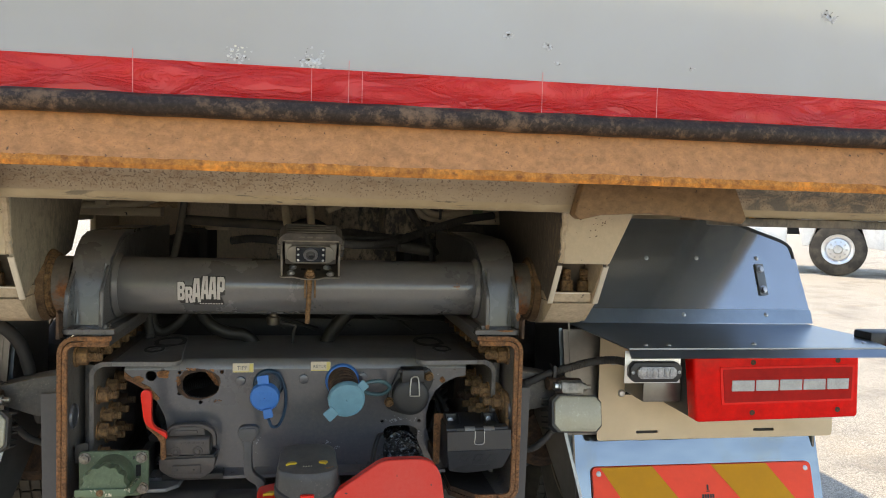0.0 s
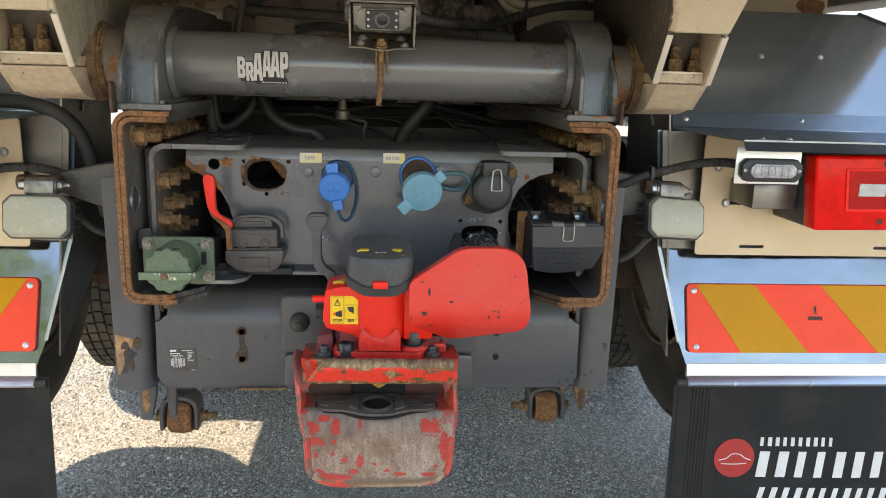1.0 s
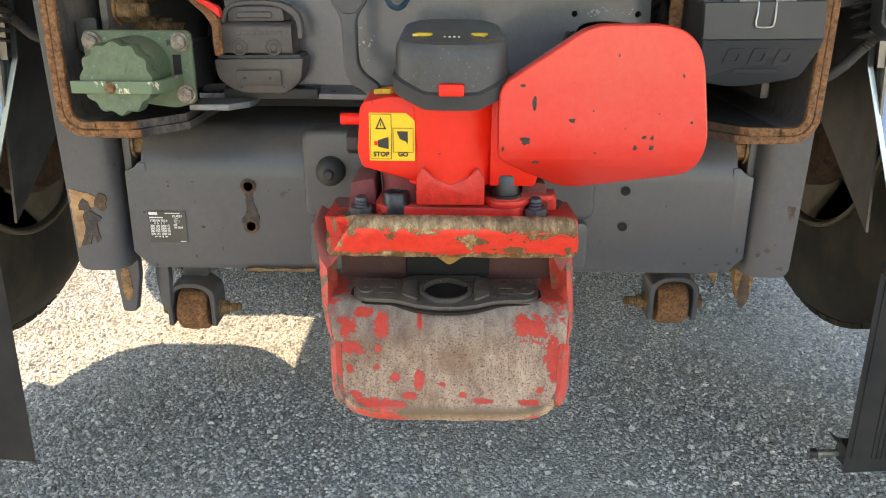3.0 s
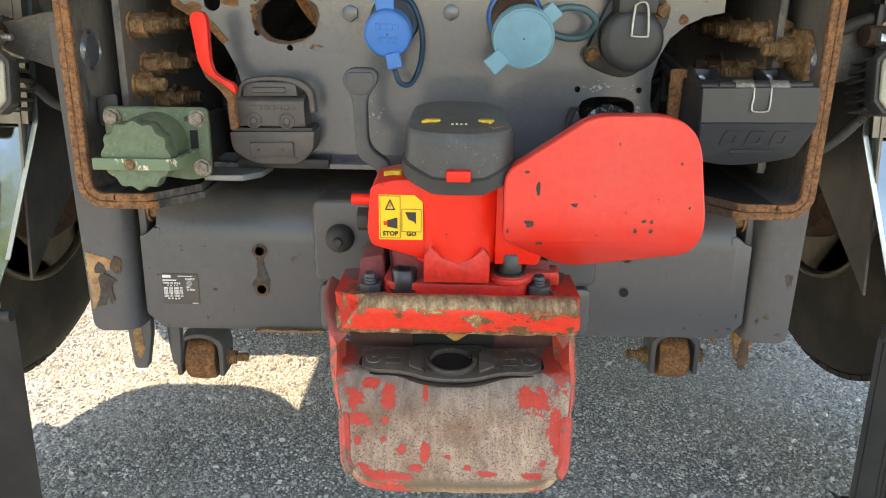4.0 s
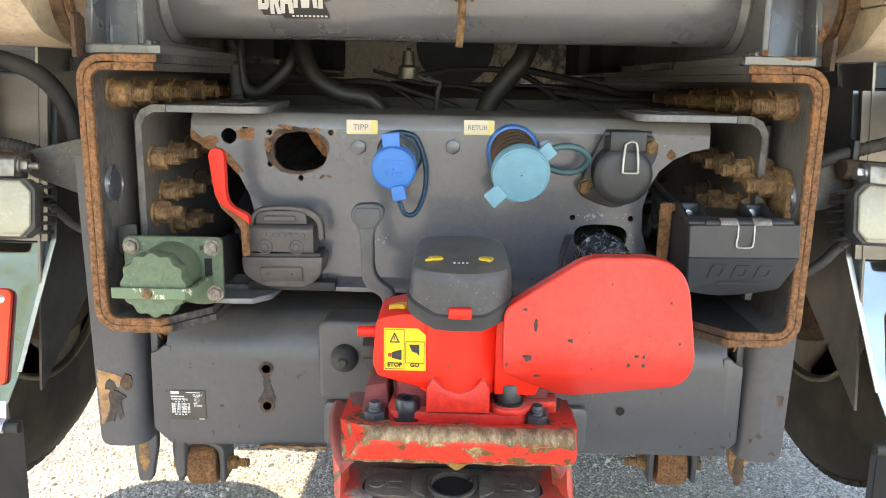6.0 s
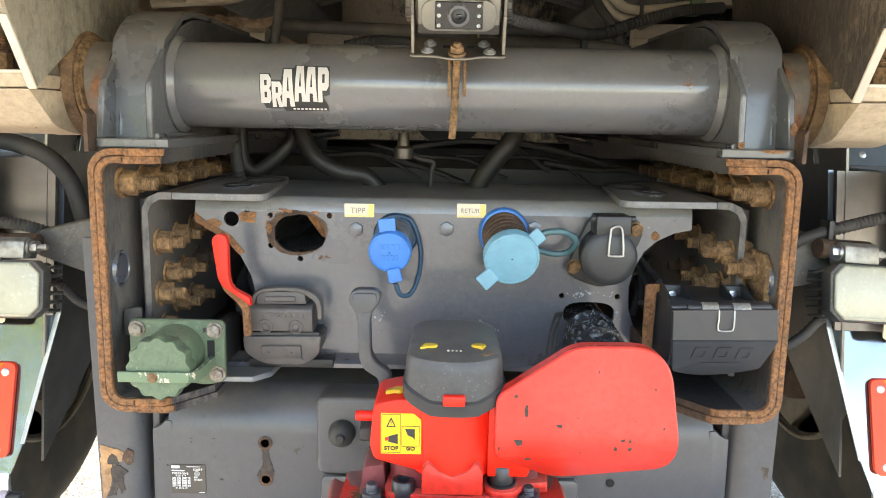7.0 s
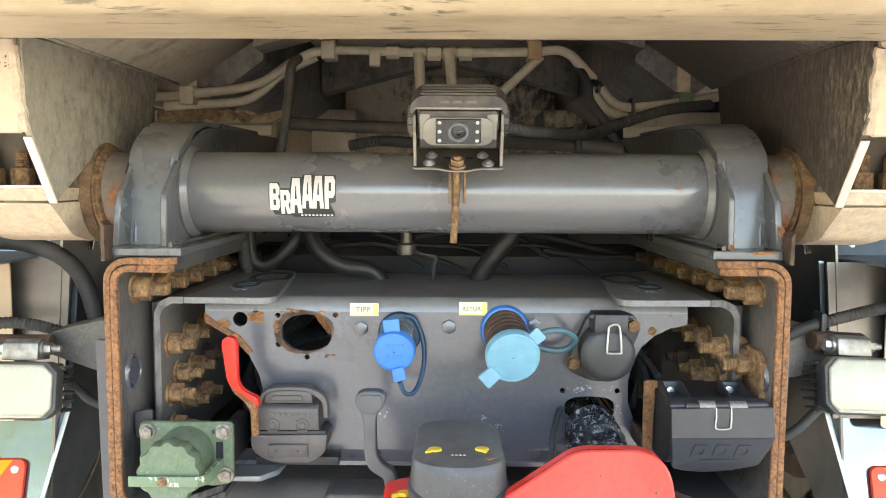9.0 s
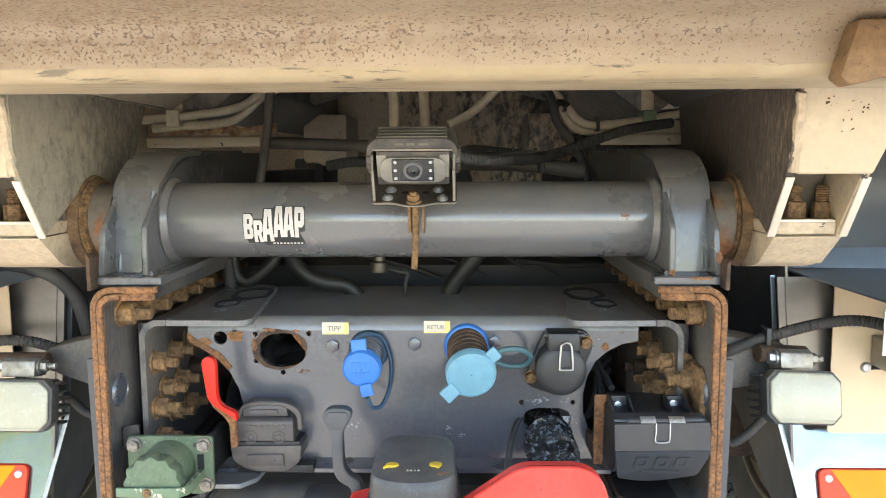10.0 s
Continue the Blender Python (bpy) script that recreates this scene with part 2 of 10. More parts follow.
M["rubber"] = plain("rubber", (0.024, 0.023, 0.023, 1), 0.7, 0, 0.3, 0.3, 50, 0.12)
M["tyre"] = plain("tyre_rubber", (0.030, 0.026, 0.021, 1), 0.8, 0, 0.3, 0.3, 30, 0.30)
M["alu"] = plain("aluminium", (0.68, 0.69, 0.70, 1), 0.36, 1.0, 0.05, 0.08, 30)
M["zinc"] = plain("zinc", (0.55, 0.55, 0.56, 1), 0.38, 0.9, 0.15, 0.25, 120, 0.2)
M["green"] = paint("green_paint", (0.085, 0.125, 0.072, 1), (0.2, 0.2, 0.14, 1), 0.35, 0.5, 0.0, 0.25, 0.12, 0.15)
M["blue"] = plain("blue_plastic", (0.026, 0.155, 0.46, 1), 0.45, 0, 0.1, 0.15)
M["light_blue"] = plain("pale_blue_plastic", (0.13, 0.30, 0.385, 1), 0.55, 0, 0.15, 0.15, 45, 0.1)
M["teal"] = plain("teal_rubber", (0.045, 0.105, 0.12, 1), 0.5, 0, 0.1, 0.2)
M["scrape_pale"] = plain("pale_scrape", (0.24, 0.26, 0.29, 1), 0.5, 0.2, 0.3, 0.3, 150)
M["dark_blue"] = plain("dark_blue_rubber", (0.012, 0.045, 0.085, 1), 0.5)
M["yellow"] = plain("yellow_plastic", (0.62, 0.40, 0.03, 1), 0.45, 0, 0.1, 0.12)
M["white"] = plain("white_print", (0.68, 0.655, 0.63, 1), 0.5, 0, 0.03, 0.05)
M["black"] = plain("black_print", (0.012, 0.012, 0.012, 1), 0.5, 0, 0.03, 0.1)
M["cream_plate"] = plain("lamp_carrier_steel", (0.62, 0.485, 0.325, 1), 0.42, 0.25, 0.04, 0.1, 12, 0.25)
M["lamp_glass"] = plain("work_lamp_lens", (0.36, 0.34, 0.255, 1), 0.25, 0, 0.1, 0.08, 200)
M["clear"] = plain("clear_lens", (0.42, 0.42, 0.41, 1), 0.15, 0.0, 0.3, 0.2, 300, Coat_Weight=0.6)
M["red_lens"] = plain("red_lens", (0.74, 0.005, 0.004, 1), 0.16, 0, 0.02, 0.2, 60, Specular_IOR_Level=0.16)
M["lens_panel"] = plain("dark_red_lens", (0.40, 0.006, 0.005, 1), 0.14, 0, 0.02, 0.2, 60, Specular_IOR_Level=0.2)
# near-black colour for the shade in holes, slots and hollows
M["dark"] = plain("gap_shade", (0.008, 0.008, 0.008, 1), 0.9)
M["sticker_white"] = plain("dusty_white_print", (0.46, 0.43, 0.405, 1), 0.55, 0, 0.03, 0.12, 60, 0.1)
M["truck_white"] = plain("white_lorry_paint", (0.75, 0.74, 0.72, 1), 0.3)
M["bracket_side"] = soot("bracket_side_grime", (0.125, 0.125, 0.128, 1), (0.030, 0.028, 0.027, 1), -0.05, 2.2, 0.4, (0.3, 0.3), fine_scale=1.6)
M["web_grime"] = soot("rail_web_grime", (0.145, 0.130, 0.115, 1), (0.026, 0.027, 0.030, 1), 0.46, 0.0, 0.45, (0.5, 0.3), fine_scale=2.6, soft=0.12)
# paler chassis paint: sky light on the top flange in its colour, plus dust
M["flange_grey"] = paint("dusty_lit_flange_paint", (0.14, 0.148, 0.155, 1), (0.26, 0.23, 0.19, 1), 0.4, 0.28, 0.0, 0.1, 0.06, 0.3, coat=0.5, speck=0.3, mottle=0.4)
M["tab_grey"] = paint("tab_paint", (0.12, 0.125, 0.13, 1), (0.20, 0.17, 0.135, 1), 0.5, 0.34, 0.06, 0.3, 0.15, 0.45, coat=0.2, speck=0.9)
M["bare_tan"] = rusty("bare_primer", (0.20, 0.10, 0.045, 1), (0.36, 0.215, 0.115, 1), (0.46, 0.30, 0.18, 1), 60, 0.3)
M["plate_black"] = plain("type_plate_foil", (0.035, 0.032, 0.029, 1), 0.3, 0, 0.05, 0.2, 60, 0.2)
M["rim_edge"] = plain("worn_rim_edge", (0.17, 0.14, 0.10, 1), 0.5, 0.2, 0.2, 0.3, 30, 0.3)
M["flake_dark"] = rusty("dark_flake", (0.030, 0.026, 0.024, 1), (0.070, 0.052, 0.042, 1), (0.16, 0.10, 0.06, 1), 120, 0.5)
# hose rubber made near-black: shade behind the shaft put into its colour
M["hose_dark"] = plain("shaded_hose", (0.012, 0.011, 0.010, 1), 0.55, 0, 0.2, 0.3, 50, 0.04)
M["clip_grey"] = plain("dull_wire", (0.42, 0.41, 0.39, 1), 0.45, 0.9, 0.1, 0.2, 120, 0.2)
# flaking rust, its pale tones raised for sunlight on the strip
M["flaky"] = rusty("flaking_rust_sunlit", (0.12, 0.06, 0.03, 1), (0.42, 0.30, 0.18, 1), (0.7, 0.55, 0.36, 1), 45, 0.8)
M["bar_black"] = soot("worn_bar_paint", (0.19, 0.115, 0.072, 1), (0.024, 0.015, 0.011, 1), 0.72, 0.0, 1.0, (0.8, 0.45), fine_scale=1.4, soft=0.08)
M["bar_black"].node_tree.nodes["Principled BSDF"].inputs["Specular IOR Level"].default_value = 0.25


# ---- shapes ----
def fresh():
    return bmesh.new()


def soften(bm, verts, r, seg=2, angle=30):
    """Bevel the sharp edges among verts."""
    vs = set(verts)
    bm.normal_update()
    es = [e for e in bm.edges if e.verts[0] in vs and e.verts[1] in vs and len(e.link_faces) == 2 and e.calc_face_angle(0) > radians(angle)]
    if es:
        bmesh.ops.bevel(bm, geom=es, offset=r, offset_type="OFFSET", segments=seg, profile=0.5, affect="EDGES", clamp_overlap=True)


def box(bm, x0, x1, y0, y1, z0, z1, r=0.0, seg=2):
    m = Matrix.Translation(((x0 + x1) / 2, (y0 + y1) / 2, (z0 + z1) / 2)) @ Matrix.Diagonal((abs(x1 - x0), abs(y1 - y0), abs(z1 - z0), 1))
    v = bmesh.ops.create_cube(bm, size=1, matrix=m)["verts"]
    if r:
        soften(bm, v, r, seg)
    return bm


def prism(bm, pts, axis, lo, hi, r=0.0, seg=2, holes=()):
    """A flat outline pushed along an axis. x: points are (y, z); y: (x, z); z: (x, y)."""
    place = {"x": lambda a, b, c: (c, a, b), "y": lambda a, b, c: (a, c, b), "z": lambda a, b, c: (a, b, c)}[axis]
    made = []
    if holes:
        edges = []
        for ring in (pts, *holes):
            vs = [bm.verts.new(place(a, b, lo)) for a, b in ring]
            made += vs
            edges += [bm.edges.new((vs[i], vs[(i + 1) % len(vs)])) for i in range(len(vs))]
        faces = [f for f in bmesh.ops.triangle_fill(bm, use_beauty=True, edges=edges)["geom"] if isinstance(f, bmesh.types.BMFace)]
    else:
        made = [bm.verts.new(place(a, b, lo)) for a, b in pts]
        faces = [bm.faces.new(made)]
    out = bmesh.ops.extrude_face_region(bm, geom=faces)["geom"]
    top = [v for v in out if isinstance(v, bmesh.types.BMVert)]
    d = Vector(place(0, 0, hi - lo))
    for v in top:
        v.co += d
    bmesh.ops.recalc_face_normals(bm, faces=list({f for v in made + top for f in v.link_faces}))
    if r:
        soften(bm, made + top, r, seg)
    return bm


def cyl(bm, p0, p1, r0, r1=None, seg=24, bev=0.0):
    p0, p1 = Vector(p0), Vector(p1)
    d = p1 - p0
    m = Matrix.Translation((p0 + p1) / 2) @ d.to_track_quat("Z", "Y").to_matrix().to_4x4()
    v = bmesh.ops.create_cone(bm, cap_ends=True, cap_tris=False, segments=seg, radius1=r0, radius2=r0 if r1 is None else r1, depth=d.length, matrix=m)["verts"]
    if bev:
        soften(bm, v, bev, 2, 50)
    return bm


def lathe(bm, profile, base, axis, seg=32):
    """A profile of (radius, height) turned round an axis from base."""
    q = Matrix.Translation(base) @ Vector(axis).to_track_quat("Z", "Y").to_matrix().to_4x4()
    rings = []
    for r, h in profile:
        rings.append([bm.verts.new(q @ Vector((r * math.cos(2 * math.pi * i / seg), r * math.sin(2 * math.pi * i / seg), h))) for i in range(seg)])
    for a, b in zip(rings, rings[1:]):
        for i in range(seg):
            j = (i + 1) % seg
            bm.faces.new((a[i], a[j], b[j], b[i]))
    if profile[0][0] > 0.0005 and profile[0] != profile[-1]:
        bm.faces.new(rings[0][::-1])
        bm.faces.new(rings[-1])
    return bm


def spline(pts, steps=8):
    p = [Vector(a) for a in pts]
    p = [2 * p[0] - p[1]] + p + [2 * p[-1] - p[-2]]
    out = []
    for i in range(1, len(p) - 2):
        a, b, c, d = p[i - 1:i + 3]
        for k in range(steps):
            t = k / steps
            out.append(0.5 * (2 * b + (c - a) * t + (2 * a - 5 * b + 4 * c - d) * t * t + (3 * b - a - 3 * c + d) * t ** 3))
    return out + [p[-2]]


def hose(bm, pts, r, seg=10, steps=8, ribs=0.0):
    """A round hose along points; ribs: the pitch of a corrugated sleeve."""
    path = spline(pts, steps)
    if ribs:
        fine = [path[0]]
        for a, b in zip(path, path[1:]):
            n = max(1, int((b - a).length / (ribs / 2)))
            fine += [a.lerp(b, (k + 1) / n) for k in range(n)]
        path = fine
    side, rings = None, []
    for i, p in enumerate(path):
        d = (path[min(i + 1, len(path) - 1)] - path[max(i - 1, 0)]).normalized()
        if side is None:
            side = d.orthogonal().normalized()
        side = (side - d * side.dot(d)).normalized()
        up = d.cross(side)
        rr = r * (0.86 if ribs and i % 2 else 1.0)
        rings.append([bm.verts.new(p + rr * (side * math.cos(2 * math.pi * k / seg) + up * math.sin(2 * math.pi * k / seg))) for k in range(seg)])
    for a, b in zip(rings, rings[1:]):
        for k in range(seg):
            j = (k + 1) % seg
            bm.faces.new((a[k], a[j], b[j], b[k]))
    bm.faces.new(rings[0][::-1])
    bm.faces.new(rings[-1])
    return bm


def hexhead(bm, p, d, r, h, washer=0.0, shank=0.0, shank_r=None):
    """A hexagon head or nut at p that points along d, with a washer under it and a threaded end past it."""
    p, d = Vector(p), Vector(d).normalized()
    z = 0.0
    if washer:
        cyl(bm, p, p + d * 0.003, washer, seg=18)
        z = 0.003
    cyl(bm, p + d * z, p + d * (z + h), r, seg=6, bev=r * 0.08)
    if shank:
        s = shank_r or r * 0.55
        k = max(2, int(shank / 0.003))
        prof = [(0.0004, 0)]
        for i in range(k):
            prof += [(s, i * shank / k), (s * 0.86, (i + 0.5) * shank / k)]
        lathe(bm, prof + [(s * 0.8, shank), (0.0004, shank)], p + d * (z + h), d, 12)
    return bm


def ring_pts(cx, cz, rx, rz=None, n=24, wob=0.0, seed=0, power=1.0):
    rnd = random.Random(seed)
    rz = rx if rz is None else rz
    f = lambda c: math.copysign(abs(c) ** power, c)
    return [(cx + rx * f(math.cos(2 * math.pi * i / n)) * (1 + wob * rnd.uniform(-1, 1)), cz + rz * f(math.sin(2 * math.pi * i / n)) * (1 + wob * rnd.uniform(-1, 1))) for i in range(n)]


def rounded(pts, r, n=5):
    """A polygon with rounded corners; r: one radius or one for each corner."""
    out, k = [], len(pts)
    for i, p in enumerate(pts):
        rr = r[i] if isinstance(r, (list, tuple)) else r
        p, a, b = Vector(p), Vector(pts[i - 1]), Vector(pts[(i + 1) % k])
        da, db = (a - p), (b - p)
        if rr <= 0:
            out.append(tuple(p))
            continue
        ra, rb = min(rr, da.length * 0.49), min(rr, db.length * 0.49)
        s, e = p + da.normalized() * ra, p + db.normalized() * rb
        for j in range(n + 1):
            t = j / n
            out.append(tuple((1 - t) ** 2 * s + 2 * t * (1 - t) * p + t * t * e))
    return out


def ragged(pts, amp, seed=0):
    """An outline with chipped, uneven edges."""
    rnd = random.Random(seed)
    res = []
    for (ax, az), (bx, bz) in zip(pts, pts[1:] + pts[:1]):
        k = max(1, int(math.hypot(bx - ax, bz - az) / 0.003))
        for i in range(k):
            f = i / k
            res.append((ax + (bx - ax) * f + rnd.uniform(-amp, amp) * 0.7, az + (bz - az) * f + rnd.uniform(-amp, amp) * 0.7))
    return res


def blotch(cx, cz, ra, rb, seed=0, n=44, rough=0.22):
    """An uneven stain's outline."""
    out = []
    for i in range(n):
        a = 2 * math.pi * i / n
        v = Vector((math.cos(a) * 1.3 + seed * 7.1, math.sin(a) * 1.3, seed * 3.3))
        k = 1 + rough * 1.5 * noise.noise(v) + rough * 0.7 * noise.noise(v * 3.1) + rough * 0.4 * noise.noise(v * 7.3)
        out.append((cx + ra * k * math.cos(a), cz + rb * k * math.sin(a)))
    return out


def flecks(cx, cz, ra, rb, count, seed, axis, lo, hi, size=0.0022):
    """A patch of many small uneven flecks, thinning out towards its rim."""
    rnd, bm = random.Random(seed), fresh()
    for k in range(count):
        a, d = rnd.uniform(0, 2 * math.pi), rnd.random() ** 0.8
        r = size * rnd.uniform(0.35, 1.5) * (1.25 - 0.75 * d)
        prism(bm, blotch(cx + ra * d * math.cos(a), cz + rb * d * math.sin(a), r, r * rnd.uniform(0.5, 1.1), seed + k, 9, 0.5), axis, lo + 0.00002 * (k % 9), hi)
    return bm


def mirror_pts(pts):
    return [(-a, b) for a, b in pts][::-1]


HOME = {}


def thing(name, label, category, at=(0, 0, 0), group="", kind=""):
    ob = new(name)
    ob.empty_display_size = 0.05
    ob.location = at
    HOME[ob.name] = Vector(at)
    return tagged(ob, label, category, group, kind)


def shade(me, angle=38):
    for p in me.polygons:
        p.use_smooth = True
    me.set_sharp_from_angle(angle=radians(angle))


def part(name, bm, material, parent, label="", flat=False):
    me = bpy.data.meshes.new(name)
    bm.normal_update()
    bm.to_mesh(me)
    bm.free()
    me.materials.append(M[material] if isinstance(material, str) else material)
    if not flat:
        shade(me)
    ob = new(name, me)
    ob.parent = parent
    if parent is not None and parent.name in HOME:
        ob.matrix_parent_inverse = Matrix.Translation(-HOME[parent.name])
    if label:
        ob["label"] = label
    return ob


def speckle(name, bm, material, parent, label=""):
    return tagged(part(name, bm, material, parent, label), kind="stuff")


def solid(name, bm, material, label, category, kind="", group=""):
    ob = part(name, bm, material, None)
    return tagged(ob, label, category, group, kind)


def lettering(name, text, m, size, material, parent, wide=1.0, depth=0.0006, bend=None, slant=0.0, bold=0.0):
    """Words in the built-in font, lying in the plane of m; bend(v) may curve them."""
    cu = bpy.data.curves.new(name, "FONT")
    cu.body, cu.size, cu.extrude, cu.align_x, cu.align_y, cu.shear, cu.offset = text, size, depth, "CENTER", "CENTER", slant, bold
    cu.resolution_u = 3
    tmp = bpy.data.objects.new(name, cu)
    scene.collection.objects.link(tmp)
    bpy.context.view_layer.update()
    me = bpy.data.meshes.new_from_object(tmp.evaluated_get(bpy.context.evaluated_depsgraph_get()))
    bpy.data.objects.remove(tmp)
    for v in me.vertices:
        co = Vector((v.co.x * wide, v.co.y, v.co.z))
        v.co = bend(co) if bend else m @ co
    me.materials.clear()
    me.materials.append(M[material])
    ob = new(name, me)
    ob.parent = parent
    if parent.name in HOME:
        ob.matrix_parent_inverse = Matrix.Translation(-HOME[parent.name])
    return ob


def facing(x, y, z, tilt=0.0, turn=0.0, lean=0.0):
    """A plane that looks back at the walker: local x to the right, local y up."""
    return pose(x, y, z, 90 + tilt, 0, turn) @ pose(0, 0, 0, 0, 0, lean)


# ---- the ground ----
def ground():
    n = Nodes("gravelled_asphalt")
    pos = n.geo.outputs["Position"]
    v = n.node("ShaderNodeTexVoronoi", Vector=pos, Scale=125.0)
    v2 = n.node("ShaderNodeTexVoronoi", Vector=pos, Scale=95.0)
    stone = n.node("ShaderNodeSeparateColor", Color=v.outputs["Color"])
    stone2 = n.node("ShaderNodeSeparateColor", Color=v2.outputs["Color"])
    grey = n.mix(n.ramp(stone.outputs[0], 0.0, 1.0), (0.37, 0.345, 0.30, 1), (0.76, 0.70, 0.60, 1))
    pale = n.mix(n.ramp(stone2.outputs[1], 0.92, 0.95), grey, (0.70, 0.655, 0.59, 1))
    gap = n.ramp(v.outputs["Distance"], 0.42, 0.7)
    c = n.mix(n.mul(gap, 0.4), pale, (0.11, 0.10, 0.085, 1))
    grit = n.noise(420, 3, 0.7, (1, 1, 1), 9)
    c = n.mix(n.mul(n.ramp(grit, 0.50, 0.40), 0.6), c, (0.08, 0.073, 0.064, 1))
    c = n.mix(n.mul(n.ramp(grit, 0.57, 0.68), 0.6), c, (0.80, 0.75, 0.66, 1))
    stain = n.ramp(n.noise(1.6, 4, 0.6, (1, 1, 1), 2), 0.5, 0.7)
    c = n.mix(n.mul(stain, 0.4), c, (0.09, 0.085, 0.08, 1))
    sand = n.ramp(n.noise(2.5, 5, 0.65, (1, 1, 1), 6), 0.52, 0.75)
    c = n.mix(n.mul(sand, 0.5), c, (0.50, 0.41, 0.29, 1))
    hh = n.node("ShaderNodeMath")
    hh.operation = "SUBTRACT"
    n.put(hh.inputs[0], n.mul(stone.outputs[1], 0.5))
    n.put(hh.inputs[1], gap)
    n.bump(hh.outputs[0], 0.8, 0.006)
    n.set(Base_Color=c, Roughness=0.85)
    bm = fresh()
    bmesh.ops.create_grid(bm, x_segments=60, y_segments=60, size=1)
    for vert in bm.verts:
        r = max(abs(vert.co.x), abs(vert.co.y))
        s = 4 + 1200 * r ** 6
        vert.co = Vector((vert.co.x * s, vert.co.y * s + 0.5, 0.0))
        up = min(0.41, 0.04 * max(0.0, vert.co.x * 0.63 + vert.co.y * 0.77 - 4.5))  # the yard climbs a little
        vert.co.z = up + (0.004 * noise.noise(vert.co * 1.7) if r < 0.5 else 0.0)
    ob = part("ground", bm, n.mat, None)
    tagged(ob, "grey gravel-topped asphalt yard, half in shade", "ground", kind="structure")


def gravel():
    """Stone chips of the yard's top layer under the lorry's tail."""
    rnd = np.random.default_rng(3)
    pitch = 0.0092
    gx, gy = np.meshgrid(np.arange(-1.5, 1.4, pitch), np.arange(0.2, 2.25, pitch))
    n_st = gx.size
    x = gx.ravel() + rnd.uniform(-0.5, 0.5, n_st) * pitch
    y = gy.ravel() + rnd.uniform(-0.5, 0.5, n_st) * pitch
    r = rnd.uniform(0.0032, 0.0060, n_st) * np.where(rnd.random(n_st) < 0.035, 1.9, 1.0)
    a0 = rnd.uniform(0, 6.283, n_st)
    stretch, turn = rnd.uniform(0.65, 1.0, n_st), rnd.uniform(0, 3.1416, n_st)
    lift = rnd.uniform(-0.0015, 0.001, n_st)
    co = np.empty((n_st, 8, 3))
    for i in range(8):
        low = i < 5
        a = a0 + (i * 1.2566 if low else 0.5 + (i - 5) * 2.094)
        q = r * (rnd.uniform(0.85, 1.2, n_st) if low else rnd.uniform(0.45, 0.75, n_st))
        u, v = q * np.cos(a), q * np.sin(a) * stretch
        co[:, i, 0] = x + u * np.cos(turn) - v * np.sin(turn)
        co[:, i, 1] = y + u * np.sin(turn) + v * np.cos(turn)
        co[:, i, 2] = lift + (0.0005 if low else r * rnd.uniform(0.55, 0.95, n_st))
    shape = [(5, 6, 7)]
    for i in range(5):
        j = (i + 1) % 5
        shape.append((i, j, 5 + i * 3 // 5))
        if i * 3 // 5 != j * 3 // 5:
            shape.append((j, 5 + j * 3 // 5, 5 + i * 3 // 5))
    faces = (np.arange(n_st)[:, None, None] * 8 + np.array(shape)[None]).reshape(-1, 3)
    me = bpy.data.meshes.new("gravel")
    me.from_pydata(co.reshape(-1, 3).tolist(), [], faces.tolist())
    n = Nodes("stone_chips")
    f = n.geo.outputs["Random Per Island"]
    c = n.mix(n.ramp(f, 0.0, 0.96), (0.145, 0.140, 0.134, 1), (0.76, 0.715, 0.64, 1))
    c = n.mix(n.ramp(f, 0.98, 0.985), c, (0.86, 0.81, 0.73, 1))
    c = n.mix(n.mul(n.ramp(n.noise(2.5, 5, 0.65, (1, 1, 1), 6), 0.45, 0.75), 0.45), c, (0.52, 0.43, 0.31, 1))
    c = n.mix(n.mul(n.ramp(n.noise(300, 3, 0.7, (1, 1, 1), 3), 0.45, 0.65), 0.3), c, (0.15, 0.14, 0.125, 1))
    n.set(Base_Color=c, Roughness=0.7)
    me.materials.append(n.mat)
    ob = new("gravel", me)
    tagged(ob, "loose grey stone chips covering the yard", "gravel", kind="stuff")


ground()
gravel()


# ---- chassis ----
chassis = thing("truck_chassis", "dark grey lorry chassis frame with rusty cut ends", "truck chassis", (0, 0.5, 0.0))


def channel(xo, z0, z1, reach, t, r):
    """Half of a C section: web at xo, flanges to reach; outline in x and z."""
    def corner(cx, cz, rad, a0):
        return [(cx + rad * math.cos(radians(a0 + 90 * i / 5)), cz + rad * math.sin(radians(a0 + 90 * i / 5))) for i in range(6)]
    ri = r - t
    outer = [(reach, z0)] + corner(xo - r, z0 + r, r, -90) + corner(xo - r, z1 - r, r, 0) + [(reach, z1)]
    inner = [(reach, z1 - t)] + corner(xo - r, z1 - r, ri, 0)[::-1][0:0]
    inner += [(xo - r + ri * math.cos(radians(90 - 18 * i)), z1 - r + ri * math.sin(radians(90 - 18 * i))) for i in range(6)]
    inner += [(xo - r + ri * math.cos(radians(-18 * i)), z0 + r + ri * math.sin(radians(-18 * i))) for i in range(6)]
    inner += [(reach, z0 + t)]
    return outer + inner


